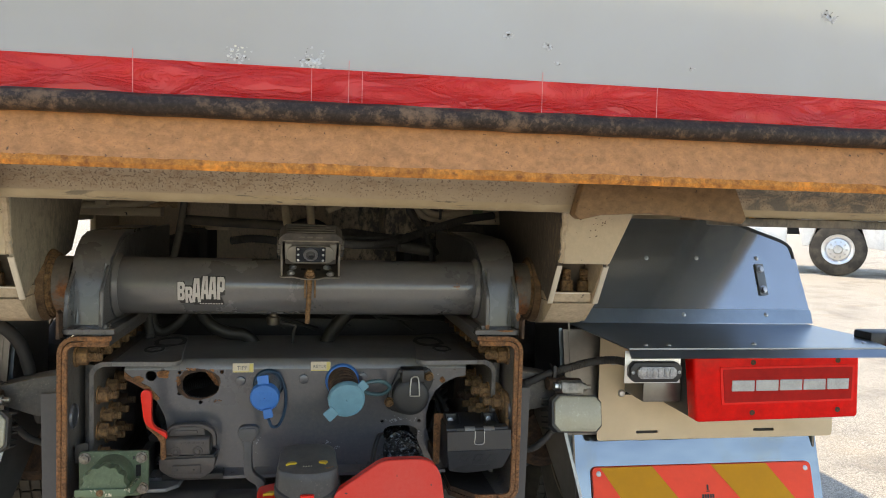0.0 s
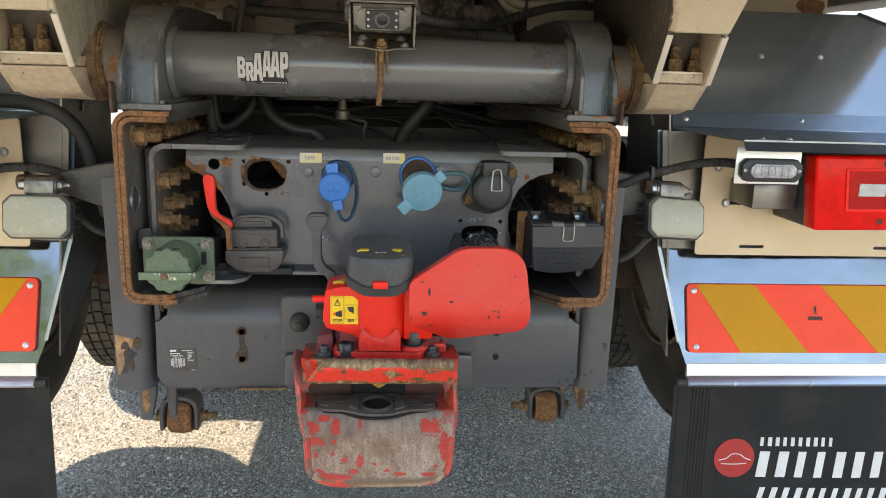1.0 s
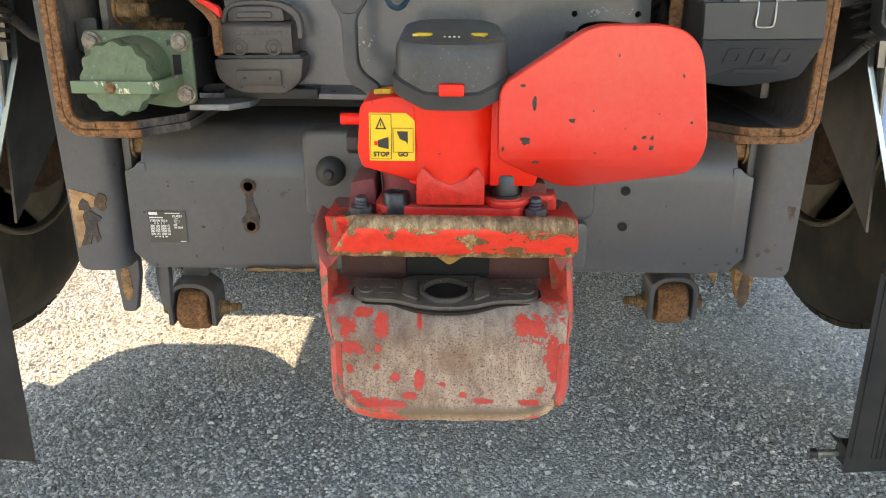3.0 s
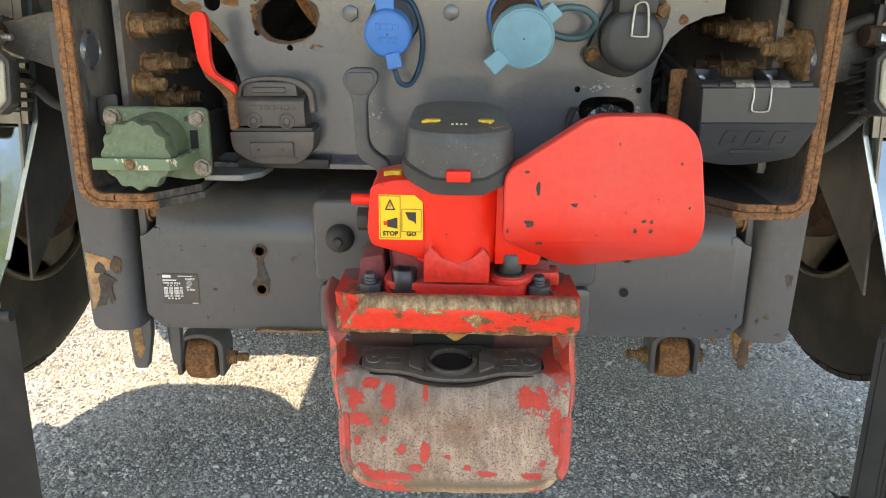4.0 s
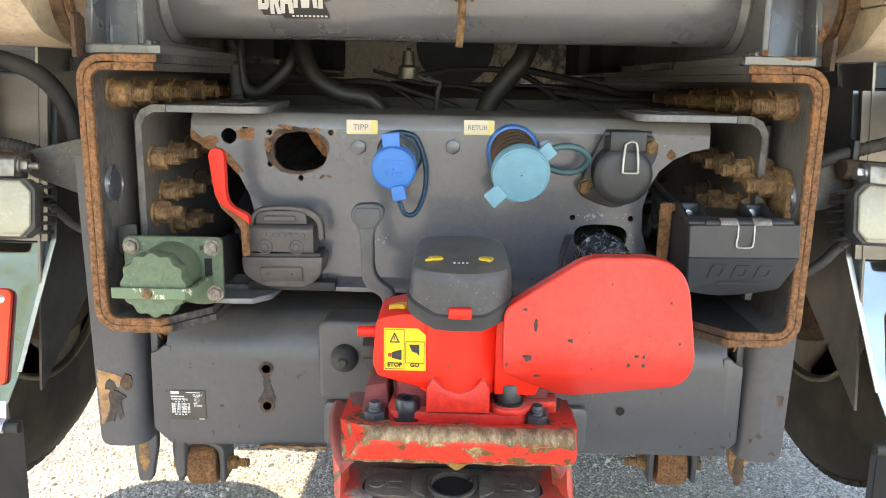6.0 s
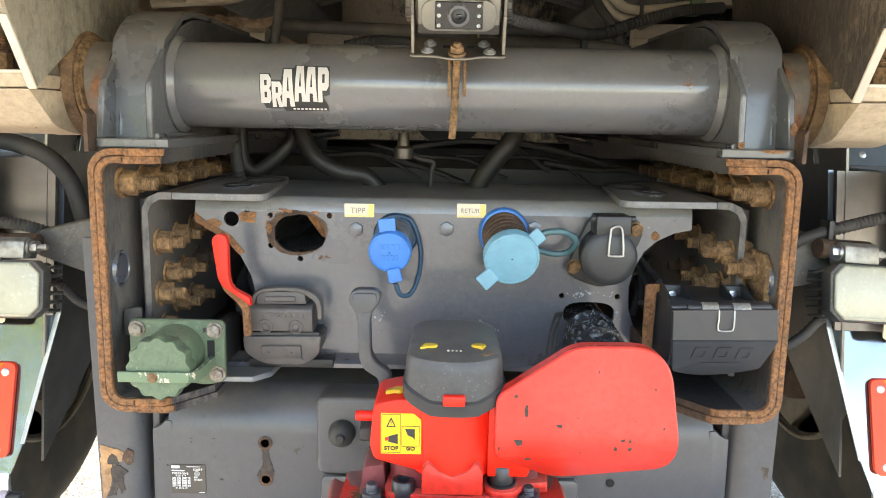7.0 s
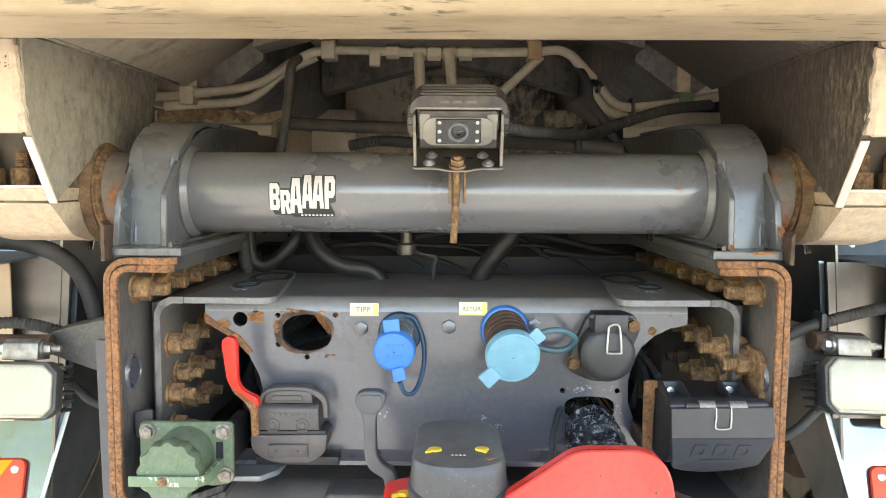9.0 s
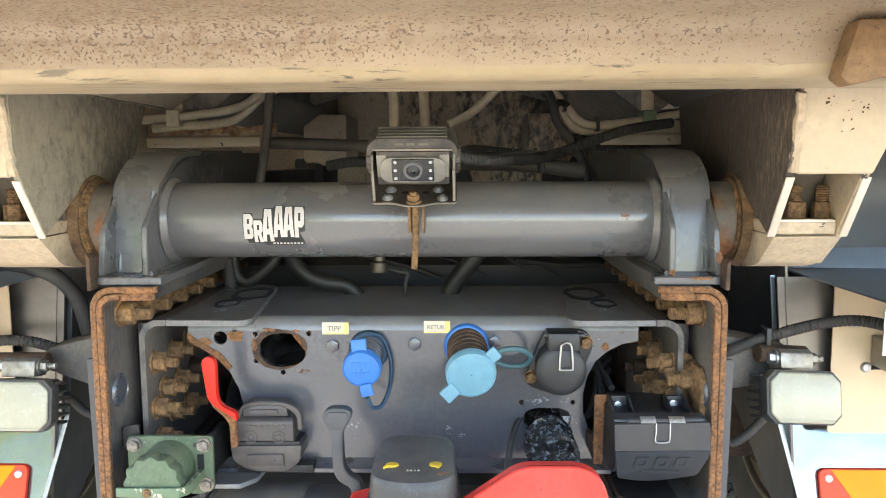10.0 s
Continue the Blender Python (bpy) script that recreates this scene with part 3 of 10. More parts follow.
def rail(s):
    flip = (lambda p: p) if s > 0 else mirror_pts
    outer, inner = channel(0.431, 0.893, 1.226, 0.385, 0.0085, 0.030), channel(0.4215, 0.9025, 1.2165, 0.385, 0.0085, 0.022)
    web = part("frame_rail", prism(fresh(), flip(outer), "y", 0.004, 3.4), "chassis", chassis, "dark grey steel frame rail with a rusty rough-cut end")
    part("reinforcement", prism(fresh(), flip(inner), "y", 0.004, 3.4), "web_grime", web)
    part("cut_edge", prism(fresh(), flip(outer), "y", -0.001, 0.004, 0.0012, 1), "rust", web, "rusty cut edge")
    part("cut_edge", prism(fresh(), flip(inner), "y", -0.003, 0.004, 0.0012, 1), "rust", web, "rusty cut edge")
    for z0, ch in ((0.893, 0.055), (1.2175, 0.045)):
        edge = 0.300 if z0 < 1 else 0.340
        fl = [(0.385, 0.0), (0.347, 0.0), (edge, ch), (edge, 3.4), (0.385, 3.4)]
        dz = 0.0095 if z0 < 1 else -0.0095
        for k, o in enumerate((0.0, dz)):
            pts = [(a + (0.004 if k else 0), b) for a, b in fl]
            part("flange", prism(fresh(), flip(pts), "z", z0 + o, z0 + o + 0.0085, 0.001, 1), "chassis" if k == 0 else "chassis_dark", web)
            lip = [(0.385, -0.003), (0.3455, -0.003), (0.338, 0.0045), (0.341, 0.0085), (0.348, 0.0035), (0.385, 0.0035)]
            part("cut_edge", prism(fresh(), flip([(a + (0.004 if k else 0), b) for a, b in lip]), "z", z0 + o - 0.0003, z0 + o + 0.0088, 0.001, 1), "rust", web, "rusty cut edge")
            side = [(0.338, 0.0045), (edge - 0.0015, ch), (edge - 0.0015, 0.9), (edge + 0.0005, 0.9), (edge + 0.0005, ch + 0.001), (0.341, 0.0085)]
            part("side_edge", prism(fresh(), flip([(a + (0.004 if k else 0), b) for a, b in side]), "z", z0 + o - 0.0003, z0 + o + 0.0088), "rust_dark" if z0 < 1 and s > 0 else "web_grime", web, "scuffed flange edge")
    # upright strip at the outer corner, above the flange
    part("corner_tab", prism(fresh(), ragged([(s * 0.4312, 1.222), (s * 0.4312, 1.272 if s < 0 else 1.262), (s * 0.4268, 1.266 if s < 0 else 1.256), (s * 0.4262, 1.222)], 0.0006, 4), "y", -0.003, 0.022), "rust_dark", web, "rusty upright tab")
    # round plug in the web
    bm = fresh()
    lathe(bm, [(0.0004, 0.003), (0.017, 0.003), (0.0195, 0.001), (0.022, 0.0035), (0.024, 0.0)], (s * 0.4125, 0.036, 1.072), (-s, 0, 0), 28)
    part("plug", bm, "chassis", web, "round grey plug")
    # bolts through the upper web, in a row that runs forward
    for i in range(8):
        bm = fresh()
        y = 0.050 + 0.070 * i
        hexhead(bm, (s * 0.4125, y, 1.180), (-s, 0, 0), 0.0165, 0.019, 0.0195, 0.024, 0.0095)
        part("bolt", bm, "rust_bolt" if i < 6 else "rust_dark", web, "rusty flange bolt")


rail(1), rail(-1)


def cross_panel():
    """The pressed cross member between the rails, with its cut-outs and holes."""
    half = [(0.344, 1.138), (0.344, 1.122), (0.325, 1.112), (0.300, 1.096), (0.282, 1.074), (0.268, 1.046), (0.261, 1.015), (0.258, 0.985), (0.262, 0.960), (0.275, 0.937)]
    other = [(0.342, 1.138), (0.342, 1.122), (0.318, 1.117), (0.296, 1.106), (0.278, 1.090), (0.266, 1.066), (0.260, 1.040), (0.261, 1.010), (0.272, 0.975), (0.300, 0.937)]
    outline = [(a, b) for a, b in other[::-1]] + [(-a, b) for a, b in half]
    holes = [ring_pts(-0.199, 1.107, 0.036, 0.028, 20, 0.06, 4), ring_pts(-0.294, 1.126, 0.0105, n=14), ring_pts(0.206, 1.000, 0.036, 0.0175, 24, power=0.7)]
    holes += [ring_pts(x, z, 0.004, n=8) for x, z in ((-0.240, 1.132), (-0.158, 1.133), (-0.240, 1.090), (-0.199, 1.072), (0.167, 1.026), (0.245, 1.026), (-0.272, 1.138))]
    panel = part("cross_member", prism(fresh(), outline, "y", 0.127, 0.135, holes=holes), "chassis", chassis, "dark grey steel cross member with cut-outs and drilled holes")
    # rolled upper edge and top flange
    prof = [(0.127, 1.138)] + [(0.147 - 0.020 * math.cos(radians(a)), 1.138 + 0.020 * math.sin(radians(a))) for a in (20, 40, 60, 75, 90)] + [(0.42, 1.158), (0.42, 1.150), (0.148, 1.150)]
    prof += [(0.147 - 0.012 * math.cos(radians(a)), 1.138 + 0.012 * math.sin(radians(a))) for a in (75, 60, 40, 20)] + [(0.135, 1.138)]
    part("top_flange", prism(fresh(), prof, "x", -0.344, 0.342), "flange_grey", panel)
    # folded lower edge
    prof = [(0.127, 0.937), (0.120, 0.930), (0.104, 0.928), (0.104, 0.922), (0.30, 0.922), (0.30, 0.930), (0.135, 0.932), (0.135, 0.937)]
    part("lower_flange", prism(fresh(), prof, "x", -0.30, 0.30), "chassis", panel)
    part("lower_shelf", prism(fresh(), [(-0.30, 0.060), (-0.252, 0.060), (-0.232, 0.085), (-0.228, 0.125), (-0.30, 0.125)], "z", 0.914, 0.9215, 0.001, 1), "flange_grey", panel)
    # side legs of the cross member, along the rails
    for s in (-1, 1):
        leg = [(0.3525, 1.1675), (0.370, 1.1675), (0.384, 1.161), (0.392, 1.146), (0.392, 0.935), (0.384, 0.935), (0.384, 1.142), (0.379, 1.152), (0.368, 1.1585), (0.3525, 1.1585)]
        part("side_leg", prism(fresh(), leg if s > 0 else mirror_pts(leg), "y", 0.062, 0.40), "web_grime", panel, "oily dark end bracket")
        part("spacer", box(fresh(), s * 0.394, s * 0.410, 0.10, 0.42, 0.93, 1.155, 0.002), "web_grime", panel)
        tab = rounded([(0.352, 0.062), (0.240, 0.058), (0.229, 0.075), (0.262, 0.37), (0.352, 0.40)], [0.001, 0.010, 0.01, 0.02, 0.004])
        part("mounting_tab", prism(fresh(), tab if s > 0 else mirror_pts(tab), "z", 1.1585, 1.1675, 0.0015, 1), "tab_grey", panel, "thick grey mounting tab")
        for rx, ry, ra, rb in ((0.300, 0.19, 0.020, 0.034), (0.283, 0.28, 0.034, 0.060)):
            ring = ring_pts(s * rx, ry, ra, rb, 22, 0.10, 3)
            part("weld_bead", prism(fresh(), ring, "z", 1.1672, 1.1692, 0.001, 1, holes=[ring_pts(s * rx, ry, ra * 0.72, rb * 0.72, 18, 0.10, 4)]), "chassis_dark", panel)
        speckle("scrape", flecks(s * 0.292, 0.165, 0.026, 0.060, 60, 12, "z", 1.1672, 1.1679, 0.0022), "scrape_pale", panel, "pale scrapes in the paint")
        for y, z, r in (((0.09, 1.098, 0.015), (0.16, 1.099, 0.014), (0.226, 1.101, 0.014), (0.12, 1.050, 0.014), (0.181, 1.047, 0.014), (0.09, 1.028, 0.015), (0.152, 1.003, 0.014), (0.219, 0.998, 0.014), (0.10, 0.98, 0.014), (0.29, 1.10, 0.014), (0.245, 1.05, 0.014))):
            bm = fresh()
            hexhead(bm, (s * 0.3835, y, z), (-s, 0, 0), r, 0.017, r + 0.003, 0.016, r * 0.58)
            part("bolt", bm, "rust_bolt" if y < 0.24 else "rust_dark", panel, "rusty bolt")
    for cx, cz, ra, rb, sd in ((-0.318, 1.120, 0.010, 0.007, 1), (-0.272, 1.129, 0.013, 0.008, 2), (0.248, 1.098, 0.006, 0.010, 3), (0.292, 1.113, 0.006, 0.006, 4)):
        part("rust_spot", prism(fresh(), blotch(cx, cz, ra, rb, sd, 30, 0.22), "y", 0.1262, 0.1268), "rust", panel, "rust bleeding through flaked paint")
    for cx, cz, ra, rb, k in ((0.206, 1.030, 0.036, 0.009, 30), (0.246, 1.004, 0.008, 0.014, 12), (0.055, 0.985, 0.006, 0.012, 7), (0.075, 0.974, 0.008, 0.006, 6), (0.264, 1.120, 0.030, 0.010, 16), (-0.09, 0.99, 0.012, 0.030, 14)):
        speckle("scrape", flecks(cx, cz, ra, rb, k, k + 3, "y", 0.1262, 0.1268, 0.0015), "scrape_pale", panel, "pale scrapes in the paint")
    # rusty washer plate on the web, with its bolt
    wp = part("washer_plate", prism(fresh(), rounded([(0.020, 1.030), (0.020, 1.092), (0.034, 1.106), (0.085, 1.106), (0.085, 1.030)], 0.004), "x", 0.4045, 0.4125, 0.001, 1), "rust_bolt", panel, "rusty washer plate")
    part("bolt", hexhead(fresh(), (0.4045, 0.055, 1.083), (-1, 0, 0), 0.0145, 0.016, 0.018, 0.018, 0.009), "rust_bolt", wp, "rusty bolt")
    # hexagon bolts on the face
    for x, z in ((-0.121, 1.115), (0.004, 1.118), (0.125, 1.121)):
        part("bolt", hexhead(fresh(), (x, 0.127, z), (0, -1, 0), 0.0105, 0.008, 0.0), "chassis", panel)
    for x, z in ((0.179, 1.071), (0.261, 1.124)):
        part("bolt", hexhead(fresh(), (x, 0.112, z), (0, -1, 0), 0.0085, 0.007, 0.010), "rust_bolt", panel, "rusty bolt")
    bm = fresh()
    prism(bm, blotch(-0.2030, 1.1090, 0.0415, 0.0325, 5, 70, 0.07), "y", 0.1262, 0.1268, holes=[ring_pts(-0.199, 1.107, 0.036, 0.028, 20, 0.06, 4)])
    part("rust_patch", bm, "rust_dark", panel, "rust round the burnt-out hole")
    for cx, cz, ra, rb, k in ((-0.242, 1.116, 0.006, 0.016, 16), (-0.222, 1.138, 0.020, 0.004, 14), (-0.178, 1.137, 0.014, 0.003, 7), (-0.166, 1.075, 0.010, 0.004, 5)):
        speckle("rust_spot", flecks(cx, cz, ra, rb, k, k, "y", 0.1258, 0.1268, 0.0022), "rust", panel, "rust bleeding through flaked paint")
    part("gusset", prism(fresh(), [(-0.200, 1.135), (-0.160, 1.135), (-0.160, 1.092), (-0.175, 1.098), (-0.190, 1.118)], "y", 0.165, 0.173, 0.001, 1), "rust", panel, "rusty gusset seen through the burnt hole")
    edge = [(-0.3445, 1.135), (-0.325, 1.119), (-0.296, 1.104), (-0.276, 1.080), (-0.284, 1.076), (-0.302, 1.096), (-0.326, 1.111), (-0.3445, 1.122)]
    part("rust_patch", prism(fresh(), edge, "y", 0.1255, 0.1268), "rust", panel, "rusty cut edge")
    return panel


panel = cross_panel()


# ---- the tipping shaft with its end brackets ----
SPOTS = ((0.307, 1.315), (0.291, 1.291), (0.312, 1.337))   # flaws on the shaft: x and height


def tipping_shaft():
    shaft = part("tipping_shaft", lathe(fresh(), [(0.0004, 0), (0.055, 0), (0.056, 0.002), (0.056, 0.706), (0.055, 0.708), (0.0004, 0.708)], (-0.354, 0.128, 1.307), (1, 0, 0), 56), "shaft_paint", chassis, "thick grey painted tipping shaft")
    for s in (-1, 1):
        part("weld_ring", lathe(fresh(), [(0.05, 0), (0.0625, 0), (0.064, 0.004), (0.058, 0.012), (0.05, 0.012)], (s * 0.3585, 0.128, 1.307), (-s, 0, 0), 40), "cast", shaft)
        part("bearing_stub", cyl(fresh(), (s * 0.435, 0.135, 1.307), (s * 0.487, 0.135, 1.307), 0.055, seg=40), "stub", shaft, "greasy rusty shaft stub")
        part("bearing_ring", lathe(fresh(), [(0.045, 0), (0.0585, 0), (0.0615, 0.002), (0.0600, 0.005), (0.0630, 0.007), (0.0630, 0.011), (0.058, 0.014), (0.045, 0.014)], (s * 0.466, 0.135, 1.307), (s, 0, 0), 48), "rust_bolt", shaft, "rusty bearing ring")
        base = rounded([(s * 0.336, 0.012), (s * 0.428, 0.012), (s * 0.428, 0.70), (s * 0.336, 0.70)][::s], [0.002, 0.012, 0.002, 0.002] if s > 0 else [0.002, 0.002, 0.012, 0.002])
        bracket = part("shaft_bracket", prism(fresh(), base, "z", 1.2264, 1.2375, 0.0015, 1), "cast", chassis, "grey shaft bracket of two welded ribs with a folded cover")
        inner = [(0.024, 1.2375), (0.026, 1.304), (0.074, 1.346), (0.128, 1.379), (0.200, 1.402), (0.33, 1.408), (0.68, 1.412), (0.68, 1.2375)]
        outer = [(0.024, 1.2375), (0.036, 1.302), (0.072, 1.333), (0.107, 1.366), (0.142, 1.394), (0.176, 1.405), (0.50, 1.410), (0.50, 1.2375)]
        part("rib", prism(fresh(), rounded(inner, [0, 0.006, 0.02, 0.03, 0.03, 0.03, 0, 0]), "x", s * 0.3585, s * 0.3665, 0.0015, 1), "bracket_side", bracket, "oil-streaked inner rib")
        part("rib", prism(fresh(), rounded(outer, [0, 0.006, 0.02, 0.02, 0.02, 0.03, 0, 0]), "x", s * 0.4205, s * 0.4285, 0.0015, 1), "cast", bracket)
        # the folded cover between the ribs: an upright face, then up and over to the front
        fold = [(0.064, 1.2375), (0.070, 1.300), (0.080, 1.352), (0.084, 1.3615), (0.108, 1.3785), (0.142, 1.3985), (0.182, 1.4085), (0.30, 1.4125), (0.50, 1.4145)]
        back = [(y + 0.007, z - 0.006) for y, z in fold[::-1]]
        bm = prism(fresh(), fold + back, "x", s * 0.3605, s * 0.4265)
        for v in bm.verts:  # it laps over the ribs' top edges
            if v.co.z > 1.366:
                v.co.x += s * (0.0025 if abs(v.co.x) > 0.39 else -0.0025)
        part("folded_cover", bm, "cast", bracket)
        for x, z1 in ((0.4155, 1.342), (0.3695, 1.352)):
            bead = [(s * (x + 0.0012 * noise.noise(Vector((k * 2.1, x * 90, 0)))), 0.066 + 0.016 * k / 12, 1.241 + (z1 - 1.241) * k / 12) for k in range(13)]
            part("weld_bead", hose(fresh(), bead, 0.0036, 8, 2), "cast", bracket)
        bead = [(s * 0.357, 0.030 + 0.02 * k, 1.2395 + 0.0012 * noise.noise(Vector((k * 1.7, s, 0)))) for k in range(14)]
        part("weld_bead", hose(fresh(), bead, 0.0042, 8, 2), "cast", bracket)
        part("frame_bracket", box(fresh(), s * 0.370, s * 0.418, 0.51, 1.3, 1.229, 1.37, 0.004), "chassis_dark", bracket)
        if s > 0:
            for x, z, ra, rb, k in ((0.362, 1.2415, 0.007, 0.006, 2), (0.398, 1.235, 0.022, 0.003, 3), (0.4245, 1.262, 0.006, 0.011, 4)):
                part("rust_spot", prism(fresh(), blotch(x, z, ra * 0.7, rb * 0.7, k, 30, 0.25), "y", 0.0112 if z < 1.24 else 0.0232, 0.0245), "rust", bracket, "rust bleeding through flaked paint")
    for x, z, ra, rb, mat, k in ((SPOTS[0][0], SPOTS[0][1], 0.007, 0.006, "rust", 1), (SPOTS[1][0], SPOTS[1][1], 0.007, 0.005, "flange_grey", 2), (SPOTS[2][0], SPOTS[2][1], 0.004, 0.005, "flange_grey", 3)):
        bm = flecks(x, z, ra * 1.3, rb * 1.3, 10, k, "y", 0.0, 0.0009, 0.0016 if mat == "rust" else 0.0013)
        for v in bm.verts:
            v.co.y += 0.128 - 0.0004 - math.sqrt(0.056 ** 2 - (v.co.z - 1.307) ** 2)
        speckle("paint_chip", bm, mat, shaft, "rusty chip in the paint" if mat == "rust" else "scraped spot")
    return shaft


shaft = tipping_shaft()


# ---- drawbeam under the frame ----
def drawbeam():
    prof = [(0.112, 0.690), (0.108, 0.700), (0.108, 0.818)] + [(0.168 - 0.06 * math.cos(radians(a)), 0.818 + 0.062 * math.sin(radians(a))) for a in (18, 36, 54, 72, 90)] + [(0.30, 0.880), (0.30, 0.690)]
    beam = part("drawbeam", prism(fresh(), prof, "x", -0.388, 0.388), "beam", chassis, "dark grey pressed drawbeam under the frame")
    for s in (-1, 1):
        flip = (lambda p: p) if s > 0 else mirror_pts
        inn, out = (0.413, 0.470) if s > 0 else (0.421, 0.483)
        # the face reaches out below a rounded notch and is cut off at its lower corner
        low = [(0.382, 0.6915), (0.390, 0.6915), (0.412, 0.713), (0.4105, 0.825), (0.404, 0.827), (0.397, 0.831), (0.392, 0.837), (0.382, 0.837)]
        part("face_lug", prism(fresh(), flip(low), "y", 0.1085, 0.150, 0.002, 2), "beam", beam)
        # folded end plate: a flat face and a rounded bend towards the beam
        face = rounded([(inn + 0.026, 0.690), (out, 0.690), (out + 0.006, 1.10), (inn + 0.026, 1.10)], [0.0005, 0.016, 0.001, 0.0005])
        bm = prism(fresh(), flip(face), "y", 0.098, 0.106)
        bend = [(inn + 0.0262 - 0.026 * math.sin(radians(q)), 0.124 - 0.026 * math.cos(radians(q))) for q in range(0, 91, 10)] + [(inn, 0.24), (inn + 0.008, 0.24)]
        bend += [(inn + 0.0262 - 0.018 * math.sin(radians(q)), 0.124 - 0.018 * math.cos(radians(q))) for q in range(90, -1, -10)]
        prism(bm, flip(bend), "z", 0.690, 1.10)
        plate = part("end_plate", bm, "beam", beam, "grey folded end plate with bare rusty patch" if s < 0 else "grey folded end plate with dark chips")
        part("clevis", box(fresh(), s * 0.4035, s * 0.4145, 0.120, 0.20, 0.817, 0.905, 0.003), "beam", beam)
        bm = fresh()
        hexhead(bm, (s * 0.4035, 0.140, 0.856), (-s, 0, 0), 0.016, 0.013, 0.019)
        part("bolt", bm, "rust_bolt", beam, "rusty bolt")
        # near-black box for the shade behind the notch
        part("notch_shade", box(fresh(), s * 0.380, s * 0.425, 0.19, 0.205, 0.80, 0.90), "dark", beam)
        # tapered lugs hanging below
        if s < 0:
            lugs = (([(-0.470, 0.72), (-0.466, 0.655), (-0.462, 0.600), (-0.442, 0.600), (-0.431, 0.655), (-0.429, 0.72)], 0.0), ([(-0.420, 0.71), (-0.420, 0.635), (-0.416, 0.592), (-0.403, 0.590), (-0.400, 0.64), (-0.400, 0.71)], 0.03))
        else:
            lugs = (([(0.420, 0.73), (0.424, 0.660), (0.433, 0.627), (0.445, 0.626), (0.452, 0.660), (0.453, 0.73)], 0.0), ([(0.386, 0.70), (0.390, 0.672), (0.408, 0.640), (0.413, 0.70)], 0.03))
        for k, (pts, dy) in enumerate(lugs):
            lug = part("lug", prism(fresh(), rounded(pts, 0.006), "y", 0.160 + dy, 0.176 + dy, 0.003), "beam" if s < 0 else "rust_bolt", beam, "" if s < 0 else "rusty lug")
            if k == 0:
                cx = -0.451 if s < 0 else 0.439
                part("rust_patch", prism(fresh(), ragged(ring_pts(cx, 0.645, 0.008, 0.028, 12), 0.002, 3), "y", 0.1588, 0.1606), "rust_bolt" if s < 0 else "rust_dark", lug)
    left = [c for c in beam.children if c.name.startswith("end_plate")]
    bare = [(-0.4815, 0.804), (-0.469, 0.801), (-0.449, 0.795), (-0.446, 0.788), (-0.452, 0.779), (-0.458, 0.780), (-0.461, 0.771), (-0.466, 0.753), (-0.471, 0.736), (-0.478, 0.722), (-0.4805, 0.722), (-0.4815, 0.753)]
    dark = [(-0.466, 0.775), (-0.454, 0.773), (-0.444, 0.764), (-0.451, 0.757), (-0.449, 0.736), (-0.454, 0.729), (-0.458, 0.741), (-0.463, 0.728), (-0.475, 0.726), (-0.466, 0.745), (-0.468, 0.759)]
    lp = left[0]
    part("rust_patch", prism(fresh(), ragged(bare, 0.0016, 1), "y", 0.0968, 0.0985), "bare_tan", lp, "bare tan patch")
    part("rust_patch", prism(fresh(), ragged(dark, 0.0016, 2), "y", 0.0960, 0.0985), "flake_dark", lp, "dark flaked paint")
    part("rust_patch", prism(fresh(), ragged(ring_pts(-0.464, 0.782, 0.008, 0.009, 10), 0.0025, 4), "y", 0.0962, 0.0985), "flake_dark", lp)
    part("rust_patch", prism(fresh(), ragged(ring_pts(-0.442, 0.787, 0.008, 0.012, 10), 0.0022, 5), "y", 0.0964, 0.0985), "rust_dark", lp)
    rp = left[1]
    for x, z, ra, rb, k in ((0.461, 0.782, 0.006, 0.014, 1), (0.437, 0.729, 0.006, 0.005, 2), (0.426, 0.722, 0.003, 0.004, 3), (0.458, 0.703, 0.006, 0.003, 4)):
        part("paint_chip", prism(fresh(), blotch(x, z, ra * 0.7, rb * 0.7, k + 2, 24, 0.5), "y", 0.0974, 0.0985), "flake_dark", rp)
    for x, z, ra, rb, k in ((0.333, 0.706, 0.003, 0.003, 1), (0.376, 0.703, 0.005, 0.0028, 2), (0.393, 0.706, 0.005, 0.003, 3), (0.401, 0.725, 0.002, 0.005, 4), (-0.355, 0.812, 0.003, 0.0012, 5), (-0.323, 0.812, 0.0035, 0.001, 6), (-0.313, 0.750, 0.004, 0.0022, 7), (-0.327, 0.708, 0.0015, 0.004, 8), (-0.391, 0.770, 0.002, 0.0015, 9), (-0.355, 0.806, 0.002, 0.0015, 10), (-0.29, 0.720, 0.0012, 0.004, 11), (0.30, 0.785, 0.0016, 0.0016, 12)):
        part("paint_chip", prism(fresh(), blotch(x, z, ra * 0.65, rb * 0.65, k, 14, 0.5), "y", 0.1074, 0.1082), "flake_dark", beam)
    # raised middle housing
    mid = rounded([(-0.172, 0.772), (-0.172, 0.885), (0.202, 0.885), (0.202, 0.772)], 0.014)
    bm = prism(fresh(), mid, "y", 0.085, 0.15, 0.006, 3)
    part("centre_housing", bm, "beam", beam)
    part("lower_housing", prism(fresh(), rounded([(-0.168, 0.700), (-0.168, 0.766), (0.198, 0.766), (0.198, 0.700)], 0.012), "y", 0.092, 0.15, 0.004), "beam", beam)
    part("rubber_knob", lathe(fresh(), [(0.0004, 0.026), (0.005, 0.026), (0.007, 0.021), (0.013, 0.018), (0.018, 0.010), (0.019, 0.0)], (-0.136, 0.0855, 0.835), (0, -1, 0), 24), "rubber", beam, "black rubber buffer knob")
